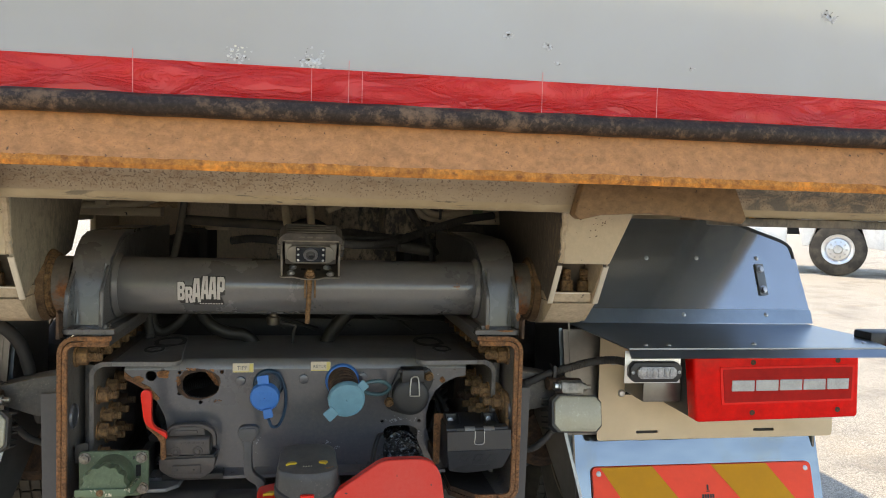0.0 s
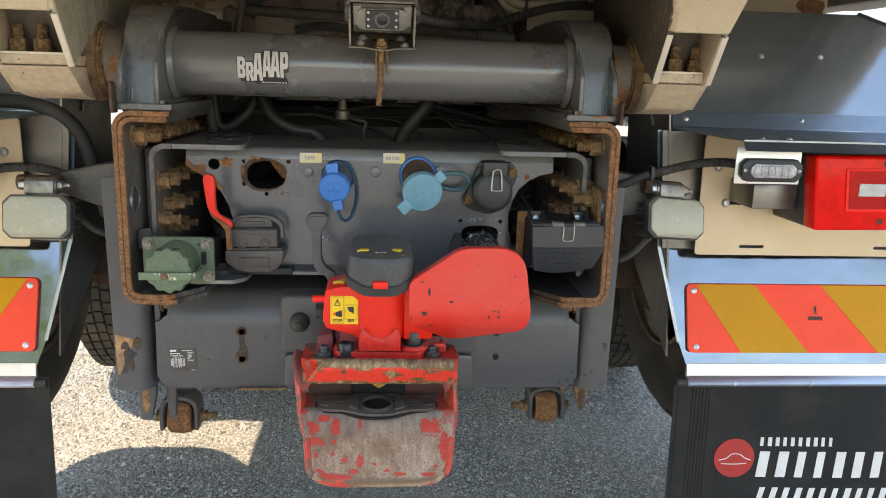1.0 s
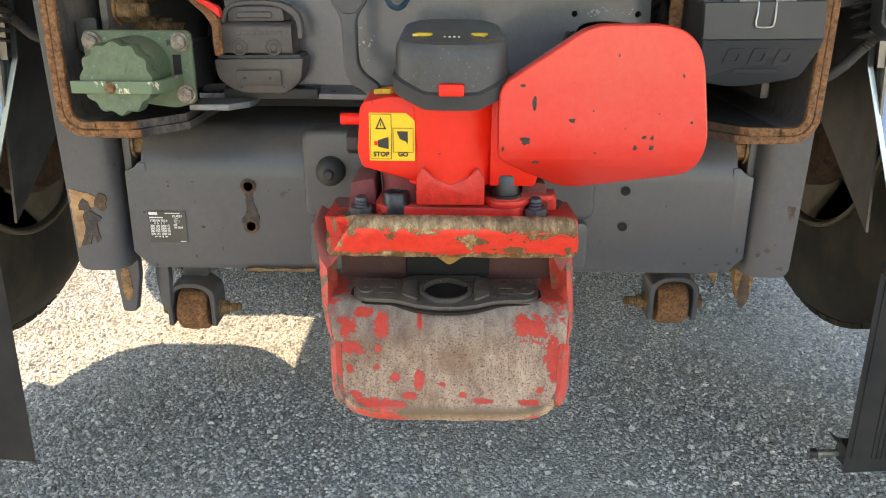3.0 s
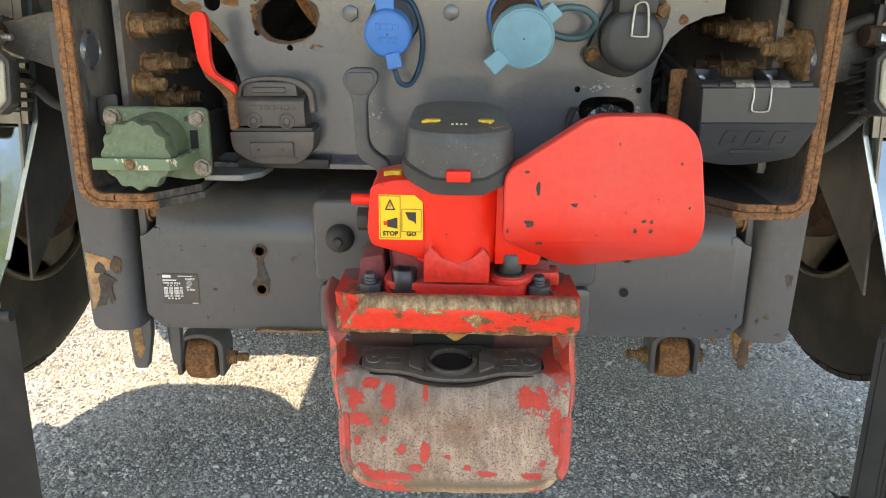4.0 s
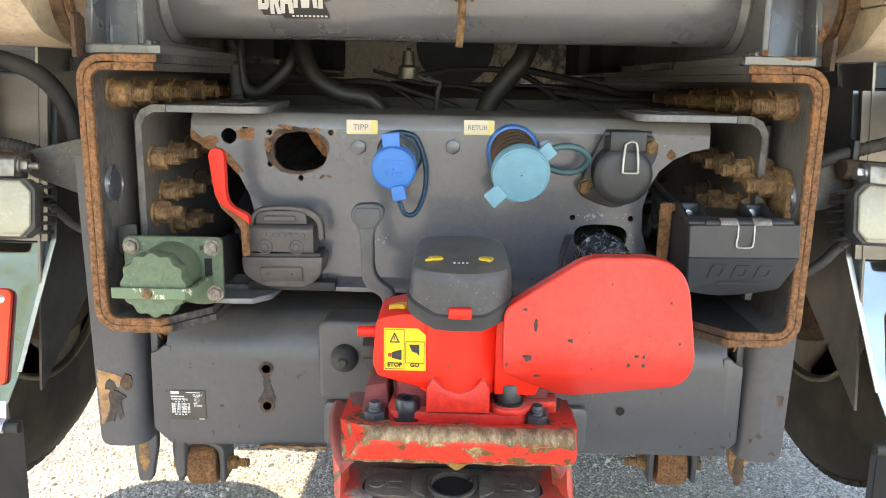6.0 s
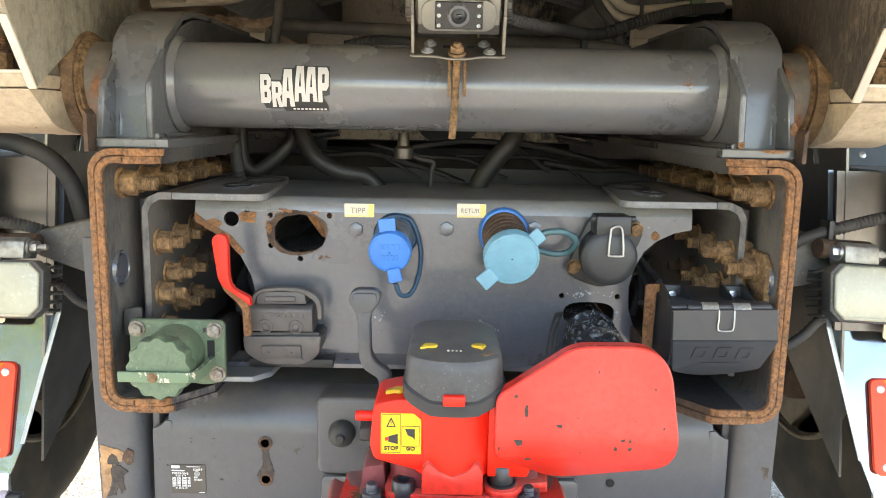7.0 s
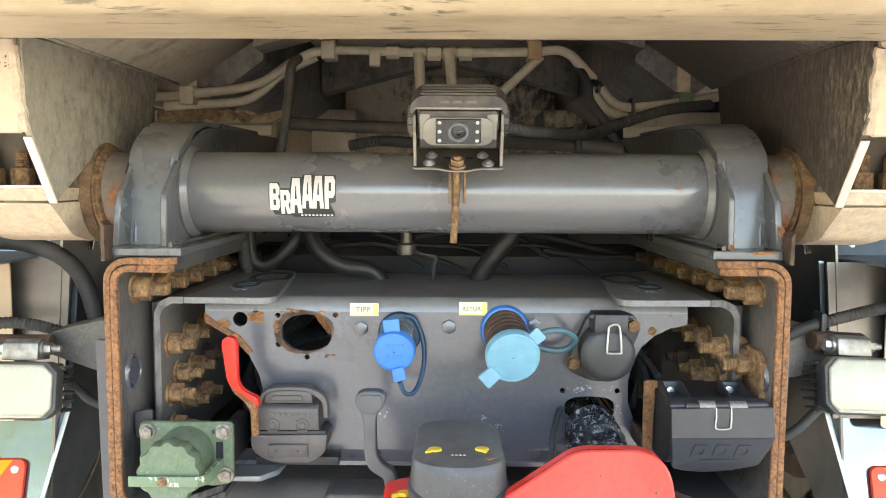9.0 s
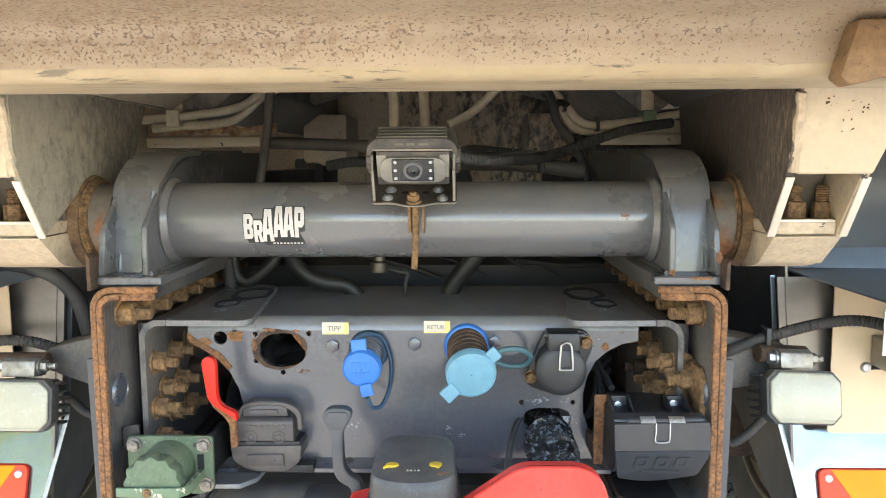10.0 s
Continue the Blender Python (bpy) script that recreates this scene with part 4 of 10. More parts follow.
    # drilled holes, their shade as near-black discs, with bare rims
    for x, z in ((-0.249, 0.807), (-0.249, 0.752), (0.245, 0.757), (0.245, 0.806)):
        bm = fresh()
        lathe(bm, [(0.0004, 0.0005), (0.0062, 0.0005)], (x, 0.1064, z), (0, -1, 0), 16)
        part("hole", bm, "dark", beam)
        if x < 0:
            part("bare_rim", lathe(fresh(), [(0.0064, 0.0005), (0.009, 0.0004), (0.0105, 0.0)], (x, 0.1064, z), (0, -1, 0), 18), "rust_dark", beam)
    smear = rounded([(-0.254, 0.798), (-0.245, 0.800), (-0.243, 0.780), (-0.236, 0.764), (-0.241, 0.745), (-0.252, 0.744), (-0.262, 0.758), (-0.254, 0.772)], 0.004)
    part("grease_smear", prism(fresh(), ragged(smear, 0.002, 6), "y", 0.1066, 0.1077), "flake_dark", beam)
    strip = [(-0.262 + 0.0095 * i, 0.6905 + 0.0025 * abs(math.sin(i * 2.3))) for i in range(11)]
    part("rusty_edge", prism(fresh(), [(-0.262, 0.6885), (-0.167, 0.6885)] + strip[::-1], "y", 0.105, 0.1135), "rust_bolt", beam, "orange rust along the lower edge")
    # type plate; small print as bars
    plate = part("type_plate", prism(fresh(), rounded([(-0.386, 0.728), (-0.386, 0.772), (-0.336, 0.772), (-0.336, 0.728)], 0.0015), "y", 0.1068, 0.108), "plate_black", beam, "small black type plate with white print")
    for xa, xb, za, zb in ((-0.3845, -0.373, 0.7665, 0.7705), (-0.3845, -0.366, 0.7620, 0.7638), (-0.363, -0.343, 0.7685, 0.7695), (-0.346, -0.338, 0.7292, 0.7302)):
        part("print", box(fresh(), xa, xb, 0.1062, 0.1066, za, zb), "white", plate, flat=True)
    for text, x, z, size in (("CLASS F", -0.347, 0.7648, 0.0042), ("TYPE DB 75V-2", -0.3725, 0.7585, 0.0040), ("D   Dc    S    V", -0.3715, 0.7550, 0.0026), ("200 130 1000 75", -0.371, 0.7512, 0.0043), ("200 130 2000 65", -0.371, 0.7475, 0.0043), ("200 103 1000 50", -0.371, 0.7438, 0.0043), ("200 141 1000 63", -0.371, 0.7398, 0.0043), ("kN   kN   kg   kN", -0.371, 0.7362, 0.0026), ("E11", -0.348, 0.7585, 0.0036), ("55R-", -0.350, 0.7528, 0.0032), ("01 0244", -0.3465, 0.7492, 0.0038)):
        lettering("print", text, facing(x, 0.1064, z), size, "white", plate, 0.9, 0.0004, bold=0.00010)
    bm = fresh()
    lathe(bm, [(0.0034, 0.0), (0.0034, 0.0004), (0.0039, 0.0004), (0.0039, 0.0)], (-0.348, 0.1066, 0.7585), (0, -1, 0), 20)
    part("print", bm, "white", plate)
    # guide rollers in strap hangers
    for s in (-1, 1):
        cx, cy, cz = (0.437, 0.495, 0.481) if s > 0 else (-0.472, 0.495, 0.457)
        strap = [(cx + 0.046 * math.cos(radians(q)) * (1 if abs(math.cos(radians(q))) > 0.9 else 0.96), cz + 0.022 + 0.040 * math.sin(radians(q)) ** 0.6) for q in range(0, 181, 12)]
        strap = [(cx + 0.046, cz - 0.026)] + strap + [(cx - 0.046, cz - 0.026), (cx - 0.036, cz - 0.026)]
        strap += [(cx - 0.036 * math.cos(radians(q)), cz + 0.020 + 0.033 * math.sin(radians(q)) ** 0.6) for q in range(0, 181, 12)] + [(cx + 0.036, cz - 0.026)]
        roller = part("roller_hanger", prism(fresh(), strap, "y", 0.462, 0.528, 0.002, 1), "beam", beam, "grey strap hanger with a rusty guide roller")
        part("roller", lathe(fresh(), [(0.0004, 0), (0.036, 0), (0.041, 0.005), (0.043, 0.026), (0.041, 0.051), (0.036, 0.056), (0.0004, 0.056)], (cx - 0.028, cy, cz), (1, 0, 0), 28), "rust", roller, "rusty guide roller")
        for d, shank in ((s, 0.0), (-s, 0.024)):
            part("roller_pin", hexhead(fresh(), (cx + d * 0.046, cy, cz), (d, 0, 0), 0.015, 0.012, 0.017, shank, 0.009), "rust_bolt", roller)
        part("hanger_stem", box(fresh(), cx - 0.024, cx + 0.024, 0.505, 0.522, cz + 0.058, 0.74, 0.004), "beam", roller)
    return beam


beam = drawbeam()


# ---- tipper body ----
tipper = thing("tipper_body", "dusty grey tipper body with a red strip along its tail", "tipper body", (0, 0.0, 1.47))


def tipper_body():
    W = 1.26
    # rear cross beam: upright face, then bent out to the tail lip
    prof = [(-0.242, 1.4725), (-0.2505, 1.4740), (-0.2575, 1.4785), (-0.2612, 1.4850), (-0.262, 1.4862), (-0.262, 1.512)] + [(-0.297 + 0.035 * math.cos(radians(a)), 1.512 + 0.020 * math.sin(radians(a))) for a in (20, 45, 70, 90)]
    prof += [(-0.40, 1.540), (-0.40, 1.552), (-0.285, 1.552), (-0.12, 1.560), (-0.12, 1.474)]
    rear = part("rear_beam", prism(fresh(), prof, "x", -W, W), "beam_speckled", tipper, "dusty beige rear cross beam speckled with rust")
    part("lip_sheet", prism(fresh(), [(-0.400, 1.530), (-0.492, 1.512), (-0.499, 1.5125), (-0.4985, 1.5225), (-0.400, 1.542)], "x", -W, W), "body_rust", rear)
    verts, faces, rnd = [], [], random.Random(9)
    for i in range(421):  # the flaking edge: a thin uneven skin that follows the lip
        x = -W + 2 * W * i / 420
        wob = 0.0022 * noise.noise(Vector((x * 14, 0, 3))) + 0.0014 * noise.noise(Vector((x * 60, 0, 7))) + rnd.uniform(-0.0004, 0.0004)
        top = 1.5235 + wob
        verts += [(x, -0.4915, 1.5112), (x, -0.5005, 1.5110 + 0.4 * wob), (x, -0.5025 - 0.3 * wob, 1.5165), (x, -0.4995, top), (x, -0.4960, top)]
        if i:
            k = 5 * i
            faces += [(k - 5 + a, k - 4 + a, k + 1 + a, k + a) for a in range(4)]
    bm = fresh()
    vs = [bm.verts.new(v) for v in verts]
    for f in faces:
        bm.faces.new([vs[k] for k in f])
    part("lip_edge", bm, "orange_rust", rear, "flaking orange rust along the lip")
    part("tail_face", prism(fresh(), [(-0.498, 1.522), (-0.480, 1.580), (-0.440, 1.580), (-0.440, 1.535)], "x", -W, W), "body_rust", tipper, "rust-brown slanting tail face")
    bm = fresh()
    pts = [(-W + 2 * W * i / 240, -0.487 + 0.0015 * noise.noise(Vector((i * 0.18, 0, 0))), 1.588 + 0.0015 * noise.noise(Vector((i * 0.18, 9, 0)))) for i in range(241)]
    hose(bm, pts, 0.0135, 14, 2)
    for v in bm.verts:  # scale has flaked off in places
        v.co.y += 0.0016 * max(0.0, noise.noise(v.co * 38)) + 0.0008 * noise.noise(v.co * 110)
    part("seal_bar", bm, "bar_black", tipper, "black worn round bar with flaking paint")
    gate = part("tailgate", box(fresh(), -W, W, -0.475, -0.43, 1.585, 3.15, 0.006), "gate", tipper, "glossy pale grey tailgate with paint chips")
    part("marking_tape", box(fresh(), -W, W, -0.4765, -0.4745, 1.593, 1.6435), "tape", gate, "glossy blistered red strip")
    for k, x in enumerate((-0.20, 0.012, 0.058, 0.075, 0.31, 0.47)):  # runs and seams down the strip
        part("tape_seam", box(fresh(), x, x + 0.0007, -0.4769, -0.4764, 1.593, 1.6435 if k % 2 else 1.655), "tape_seam", gate, "pale seam in the strip")
    for x, z, r, k in ((0.013, 1.652, 0.024, 46), (-0.078, 1.655, 0.018, 30), (-0.385, 1.653, 0.010, 8), (0.262, 1.701, 0.008, 11), (0.315, 1.690, 0.008, 12), (0.33, 1.668, 0.005, 6), (0.52, 1.672, 0.004, 4), (0.72, 1.755, 0.014, 22)):
        for mat, share, y in (("chip", 1.0, -0.4759), ("flake_dark", 0.16, -0.4763)):
            bm = flecks(x, z, r, r * 0.7, int(k * share) + 1, int(x * 100) + 60 + int(share), "y", y, -0.4748, 0.0022 if share == 1 else 0.0011)
            speckle("paint_chip", bm, mat, gate, "flaked paint down to bare metal")
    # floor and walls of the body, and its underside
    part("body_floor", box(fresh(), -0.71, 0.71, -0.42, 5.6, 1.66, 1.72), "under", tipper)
    part("load_floor", box(fresh(), -W + 0.05, W - 0.05, -0.42, 5.5, 1.7205, 1.728), "body_grey", tipper)
    for s in (-1, 1):
        part("floor_wing", box(fresh(), s * 0.711, s * W, -0.42, 5.6, 1.66, 1.72), "floor_dusty", tipper)
    for s in (-1, 1):
        part("side_wall", box(fresh(), s * (W - 0.05), s * W, -0.42, 5.6, 1.50, 3.1, 0.01), "body_grey", tipper)
        # long bearer with its slanting underside
        lng = [(0.335, 1.66), (0.47, 1.66), (0.47, 1.50), (0.43, 1.47), (0.335, 1.54)]
        part("long_bearer", prism(fresh(), lng if s > 0 else mirror_pts(lng), "y", 0.462, 5.4, 0.006), "bearer_grime_shade", tipper)
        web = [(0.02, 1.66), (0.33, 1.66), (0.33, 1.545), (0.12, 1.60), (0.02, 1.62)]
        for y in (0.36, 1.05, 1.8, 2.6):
            part("cross_bearer", prism(fresh(), web if s > 0 else mirror_pts(web), "y", y, y + 0.07, 0.005), "bearer_grime_shade", tipper)
        outer = [(0.47, 1.66), (1.2, 1.66), (1.2, 1.58), (0.47, 1.52)]
        for y in (0.1, 0.9, 1.7, 2.5):
            part("outrigger", prism(fresh(), outer if s > 0 else mirror_pts(outer), "y", y, y + 0.08, 0.005), "body_grey", tipper)
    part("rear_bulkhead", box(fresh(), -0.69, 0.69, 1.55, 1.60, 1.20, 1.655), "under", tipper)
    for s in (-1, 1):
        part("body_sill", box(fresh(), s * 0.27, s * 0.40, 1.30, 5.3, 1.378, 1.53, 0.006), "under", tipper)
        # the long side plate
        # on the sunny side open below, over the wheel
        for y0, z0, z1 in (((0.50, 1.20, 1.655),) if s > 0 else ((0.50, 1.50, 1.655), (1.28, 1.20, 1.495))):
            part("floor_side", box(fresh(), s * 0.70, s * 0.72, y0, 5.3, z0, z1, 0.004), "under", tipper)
    bm = fresh()
    rnd = random.Random(31)
    low = [(-0.66 + 0.012 * i, 1.458 + rnd.uniform(-0.006, 0.006)) for i in range(26)]
    high = [(x, 1.484 - 0.03 * (x + 0.66) + rnd.uniform(-0.007, 0.007)) for x, z in low]
    part("flaking_strip", prism(bm, low + high[::-1], "y", 0.80, 0.806), "flaky", tipper, "flaking rusty strip in sunlit pale tones")
    # a pale folded rail behind the flaking strip, sunlight put into its beige
    for x0, x1 in ((-0.695, -0.415), (0.415, 0.695)):
        part("folded_rail", prism(fresh(), [(0.86, 1.428), (0.86, 1.452), (0.872, 1.456), (0.872, 1.487), (0.905, 1.487), (0.905, 1.428)], "x", x0, x1, 0.002, 1), "pale_rail", tipper, "dusty folded rail in sunlit beige")
    part("gap_plate", box(fresh(), -0.716, -0.708, 0.72, 1.28, 1.406, 1.4985, 0.001), "pale_rail", tipper)
    part("rail_end", prism(fresh(), [(0.405, 1.490), (0.440, 1.503), (0.505, 1.512), (0.505, 1.494), (0.445, 1.490)], "y", 0.500, 0.56, 0.002, 1), "pale_rail", tipper, "pale folded sheet end")
    # beam end over the mudguard, and the dark floor edge beside it
    stub = part("outrigger_end", box(fresh(), 0.60, 1.075, 0.53, 0.60, 1.42, 1.578, 0.006), "cover_dusty", tipper, "beige beam end with a rusty corner")
    part("rust_patch", prism(fresh(), blotch(1.035, 1.475, 0.030, 0.030, 3, 40, 0.35), "y", 0.5290, 0.5301), "rust", stub, "rusty corner")
    part("beam_foot", box(fresh(), 0.735, 1.255, -0.248, -0.13, 1.4575, 1.4722, 0.003), "bearer_grime_shade", tipper, "dark scuffed foot of the rear beam")
    part("floor_edge", box(fresh(), 1.085, 1.205, -0.118, 0.62, 1.486, 1.56, 0.006), "bearer_grime_shade", tipper)
    part("front_wall", box(fresh(), -W, W, 5.5, 5.6, 1.5, 3.3), "body_grey", tipper)


def hinge_arm(s):
    """The welded box arm by which the body hangs on the shaft."""
    xi, xo = (0.474, 0.575) if s > 0 else (0.479, 0.606)   # inner and outer faces
    arm = part("hinge_arm", prism(fresh(), [(0.050, 1.254), (0.0, 1.292), (0.004, 1.296), (0.10, 1.262), (0.30, 1.262), (0.36, 1.30), (0.37, 1.254)], "x", s * (xi + 0.012), s * (xo - 0.008)), "body_grey", tipper, "dusty welded hinge arm with a bolt pocket")
    arc = [(0.135 + 0.067 * math.cos(radians(q)), 1.307 + 0.067 * math.sin(radians(q))) for q in (130, 115, 100, 85, 70, 55, 40)]
    front = [(0.430, 1.508), (0.400, 1.41), (0.36, 1.36)] if s > 0 else [(0.347, 1.503), (0.292, 1.412), (0.255, 1.365)]
    inner = [(-0.008, 1.2965), (-0.062, 1.374), (-0.074, 1.395), (-0.078, 1.470), (-0.074, 1.487)] + front + arc[::-1] + [(0.085, 1.350)]
    soot_mat = "arm_soot_right" if s > 0 else "arm_soot_left"
    part("inner_plate", prism(fresh(), inner, "x", s * xi, s * (xi + 0.0085), 0.0015, 1), soot_mat, arm, "inner side plate dark with soot")
    side = [(0.052, 1.250), (-0.002, 1.292), (-0.066, 1.378), (-0.070, 1.480), (0.42, 1.60), (0.40, 1.36), (0.33, 1.250)]
    part("outer_plate", prism(fresh(), side, "x", s * (xo - 0.010), s * xo, 0.0015, 1), "body_grey", arm)
    # lumpy weld down the inner plate's rear edge, and the pale ground edges below it
    rnd = random.Random(4 + s)
    bead = [(s * (xi + 0.006 + rnd.uniform(-0.0012, 0.0012)), y + rnd.uniform(-0.0012, 0.0012), z) for y, z in [(-0.066 - 0.0012 * k, 1.378 + 0.0068 * k) for k in range(15)]]
    part("edge_weld", hose(fresh(), bead, 0.0058, 8, 3), "body_grey", arm)
    strip = [(-0.010, 1.2945), (-0.0635, 1.3725), (-0.0665, 1.3715), (-0.0130, 1.2935)]
    for x0, x1 in ((xi - 0.001, xi + 0.0095), (xo - 0.0095, xo + 0.001)):
        part("ground_edge", prism(fresh(), strip, "x", s * x0, s * x1, 0.0008, 1), "pale_edge", arm, "pale ground-down edge")
    # rear cover above the pocket
    cover = [(s * (xi + 0.0095), 1.376), (s * xo, 1.376), (s * (xo + 0.044), 1.482), (s * (xi + 0.0065), 1.482)]
    bm = prism(fresh(), cover[::s], "y", -0.008, 0.0, 0.002, 1)
    for v in bm.verts:
        v.co.y -= 0.062 + 0.10 * (v.co.z - 1.376)
    lid = part("rear_cover", bm, "cover_dusty", arm)
    for k, (u, z, r, n) in enumerate(((0.035, 1.462, 0.020, 9), (0.082, 1.458, 0.022, 14), (0.060, 1.440, 0.030, 10))):
        bm = flecks(s * (xi + u), z, r, r * 0.6, n, 40 + k, "y", -0.0004, 0.0004, 0.0012)
        for v in bm.verts:
            v.co.y -= 0.0700 + 0.10 * (v.co.z - 1.376)
        speckle("rust_spot", bm, "rust_dark", lid, "small dark rust pits")
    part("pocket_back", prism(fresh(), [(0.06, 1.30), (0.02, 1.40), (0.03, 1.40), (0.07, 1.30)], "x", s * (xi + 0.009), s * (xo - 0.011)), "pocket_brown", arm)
    sill = part("pocket_sill", prism(fresh(), [(-0.004, 1.296), (-0.006, 1.3125), (0.066, 1.3125), (0.060, 1.296)], "x", s * (xi + 0.0086), s * (xo - 0.0102), 0.001, 1), "body_grey", arm)
    part("sill_edge", box(fresh(), s * (xi + 0.010), s * (xo - 0.012), -0.0075, 0.001, 1.3122, 1.3160, 0.001, 1), "pale_edge", sill, "pale ground-down edge")
    for x in ((0.5225, 0.5585) if s > 0 else (0.5400, 0.5775)):
        bm = fresh()
        hexhead(bm, (s * x, 0.024, 1.3125), (0, 0, 1), 0.0140, 0.0215, 0.0155, 0.022, 0.0090)
        part("bolt", bm, "rust_bolt", arm, "rusty bolt")
    # bearing boss, a cone from the ring out into the arm, and the rounded foot
    part("bearing_boss", lathe(fresh(), [(0.05, -0.004), (0.066, -0.004), (0.0675, 0.002), (0.0700, 0.024), (0.0700, 0.05), (0.05, 0.05)], (s * (xi + 0.002), 0.135, 1.307), (s, 0, 0), 44), "cover_dusty", arm, "dusty bearing boss")
    part("rust_collar", lathe(fresh(), [(0.05, -0.0055), (0.0665, -0.0055), (0.0695, 0.0010), (0.0715, 0.0085), (0.0712, 0.0125), (0.05, 0.0125)], (s * (xi + 0.002), 0.135, 1.307), (s, 0, 0), 44), "boss", arm, "rusty collar round the bearing")
    foot = rounded([(-0.012, 1.294), (0.30, 1.294), (0.30, 1.240), (0.10, 1.238), (0.045, 1.250)], [0.004, 0.006, 0.01, 0.03, 0.012])
    part("foot", prism(fresh(), foot, "x", s * (xi + 0.0095), s * (xo - 0.0115), 0.003), "body_grey", arm)
    # sloping web between the arm and the body floor
    web = [(s * (xi + 0.002), 1.490), (s * 0.335, 1.585), (s * 0.335, 1.597), (s * (xi + 0.006), 1.506)]
    part("sloping_web", prism(fresh(), web if s > 0 else web[::-1], "y", -0.12, 0.46, 0.001, 1), soot_mat if s > 0 else "web_dust", arm)
    seam = [(s * (xi - 0.001), -0.07 + 0.035 * k, 1.4935 + 0.0012 * rnd.uniform(-1, 1)) for k in range(15)]
    part("seam_weld", hose(fresh(), seam, 0.0035, 6, 3), soot_mat, arm)
    # brown folded stiffener on the rear beam above the arm
    bm = fresh()
    prism(bm, [(s * 0.425, 1.470), (s * 0.440, 1.522), (s * 0.700, 1.522), (s * 0.722, 1.470), (s * 0.715, 1.462), (s * 0.55, 1.475), (s * 0.47, 1.470), (s * 0.436, 1.462)][::(1 if s > 0 else -1)], "y", -0.290, -0.262, 0.003)
    part("stiffener", bm, "stiffener_rust", rear_of(tipper), "rust-brown folded stiffener")


M["boss"] = rusty("boss_rust", (0.055, 0.030, 0.016, 1), (0.17, 0.098, 0.048, 1), (0.34, 0.225, 0.125, 1), 38, 0.6)
M["pale_edge"] = paint("ground_edge", (0.62, 0.55, 0.45, 1), (0.30, 0.22, 0.14, 1), 0.4, 0.42, 0.05, 0.2, 0.15, 0.0, speck=0.3, mottle=0.4)
M["cover_dusty"] = paint("cover_dusty_paint", (0.48, 0.385, 0.27, 1), (0.36, 0.27, 0.17, 1), 0.5, 0.5, 0.0, 0.1, 0.1, 0.0, speck=0.25, mottle=0.35)


def rear_of(t):
    return next(c for c in t.children if c.name.startswith("rear_beam"))


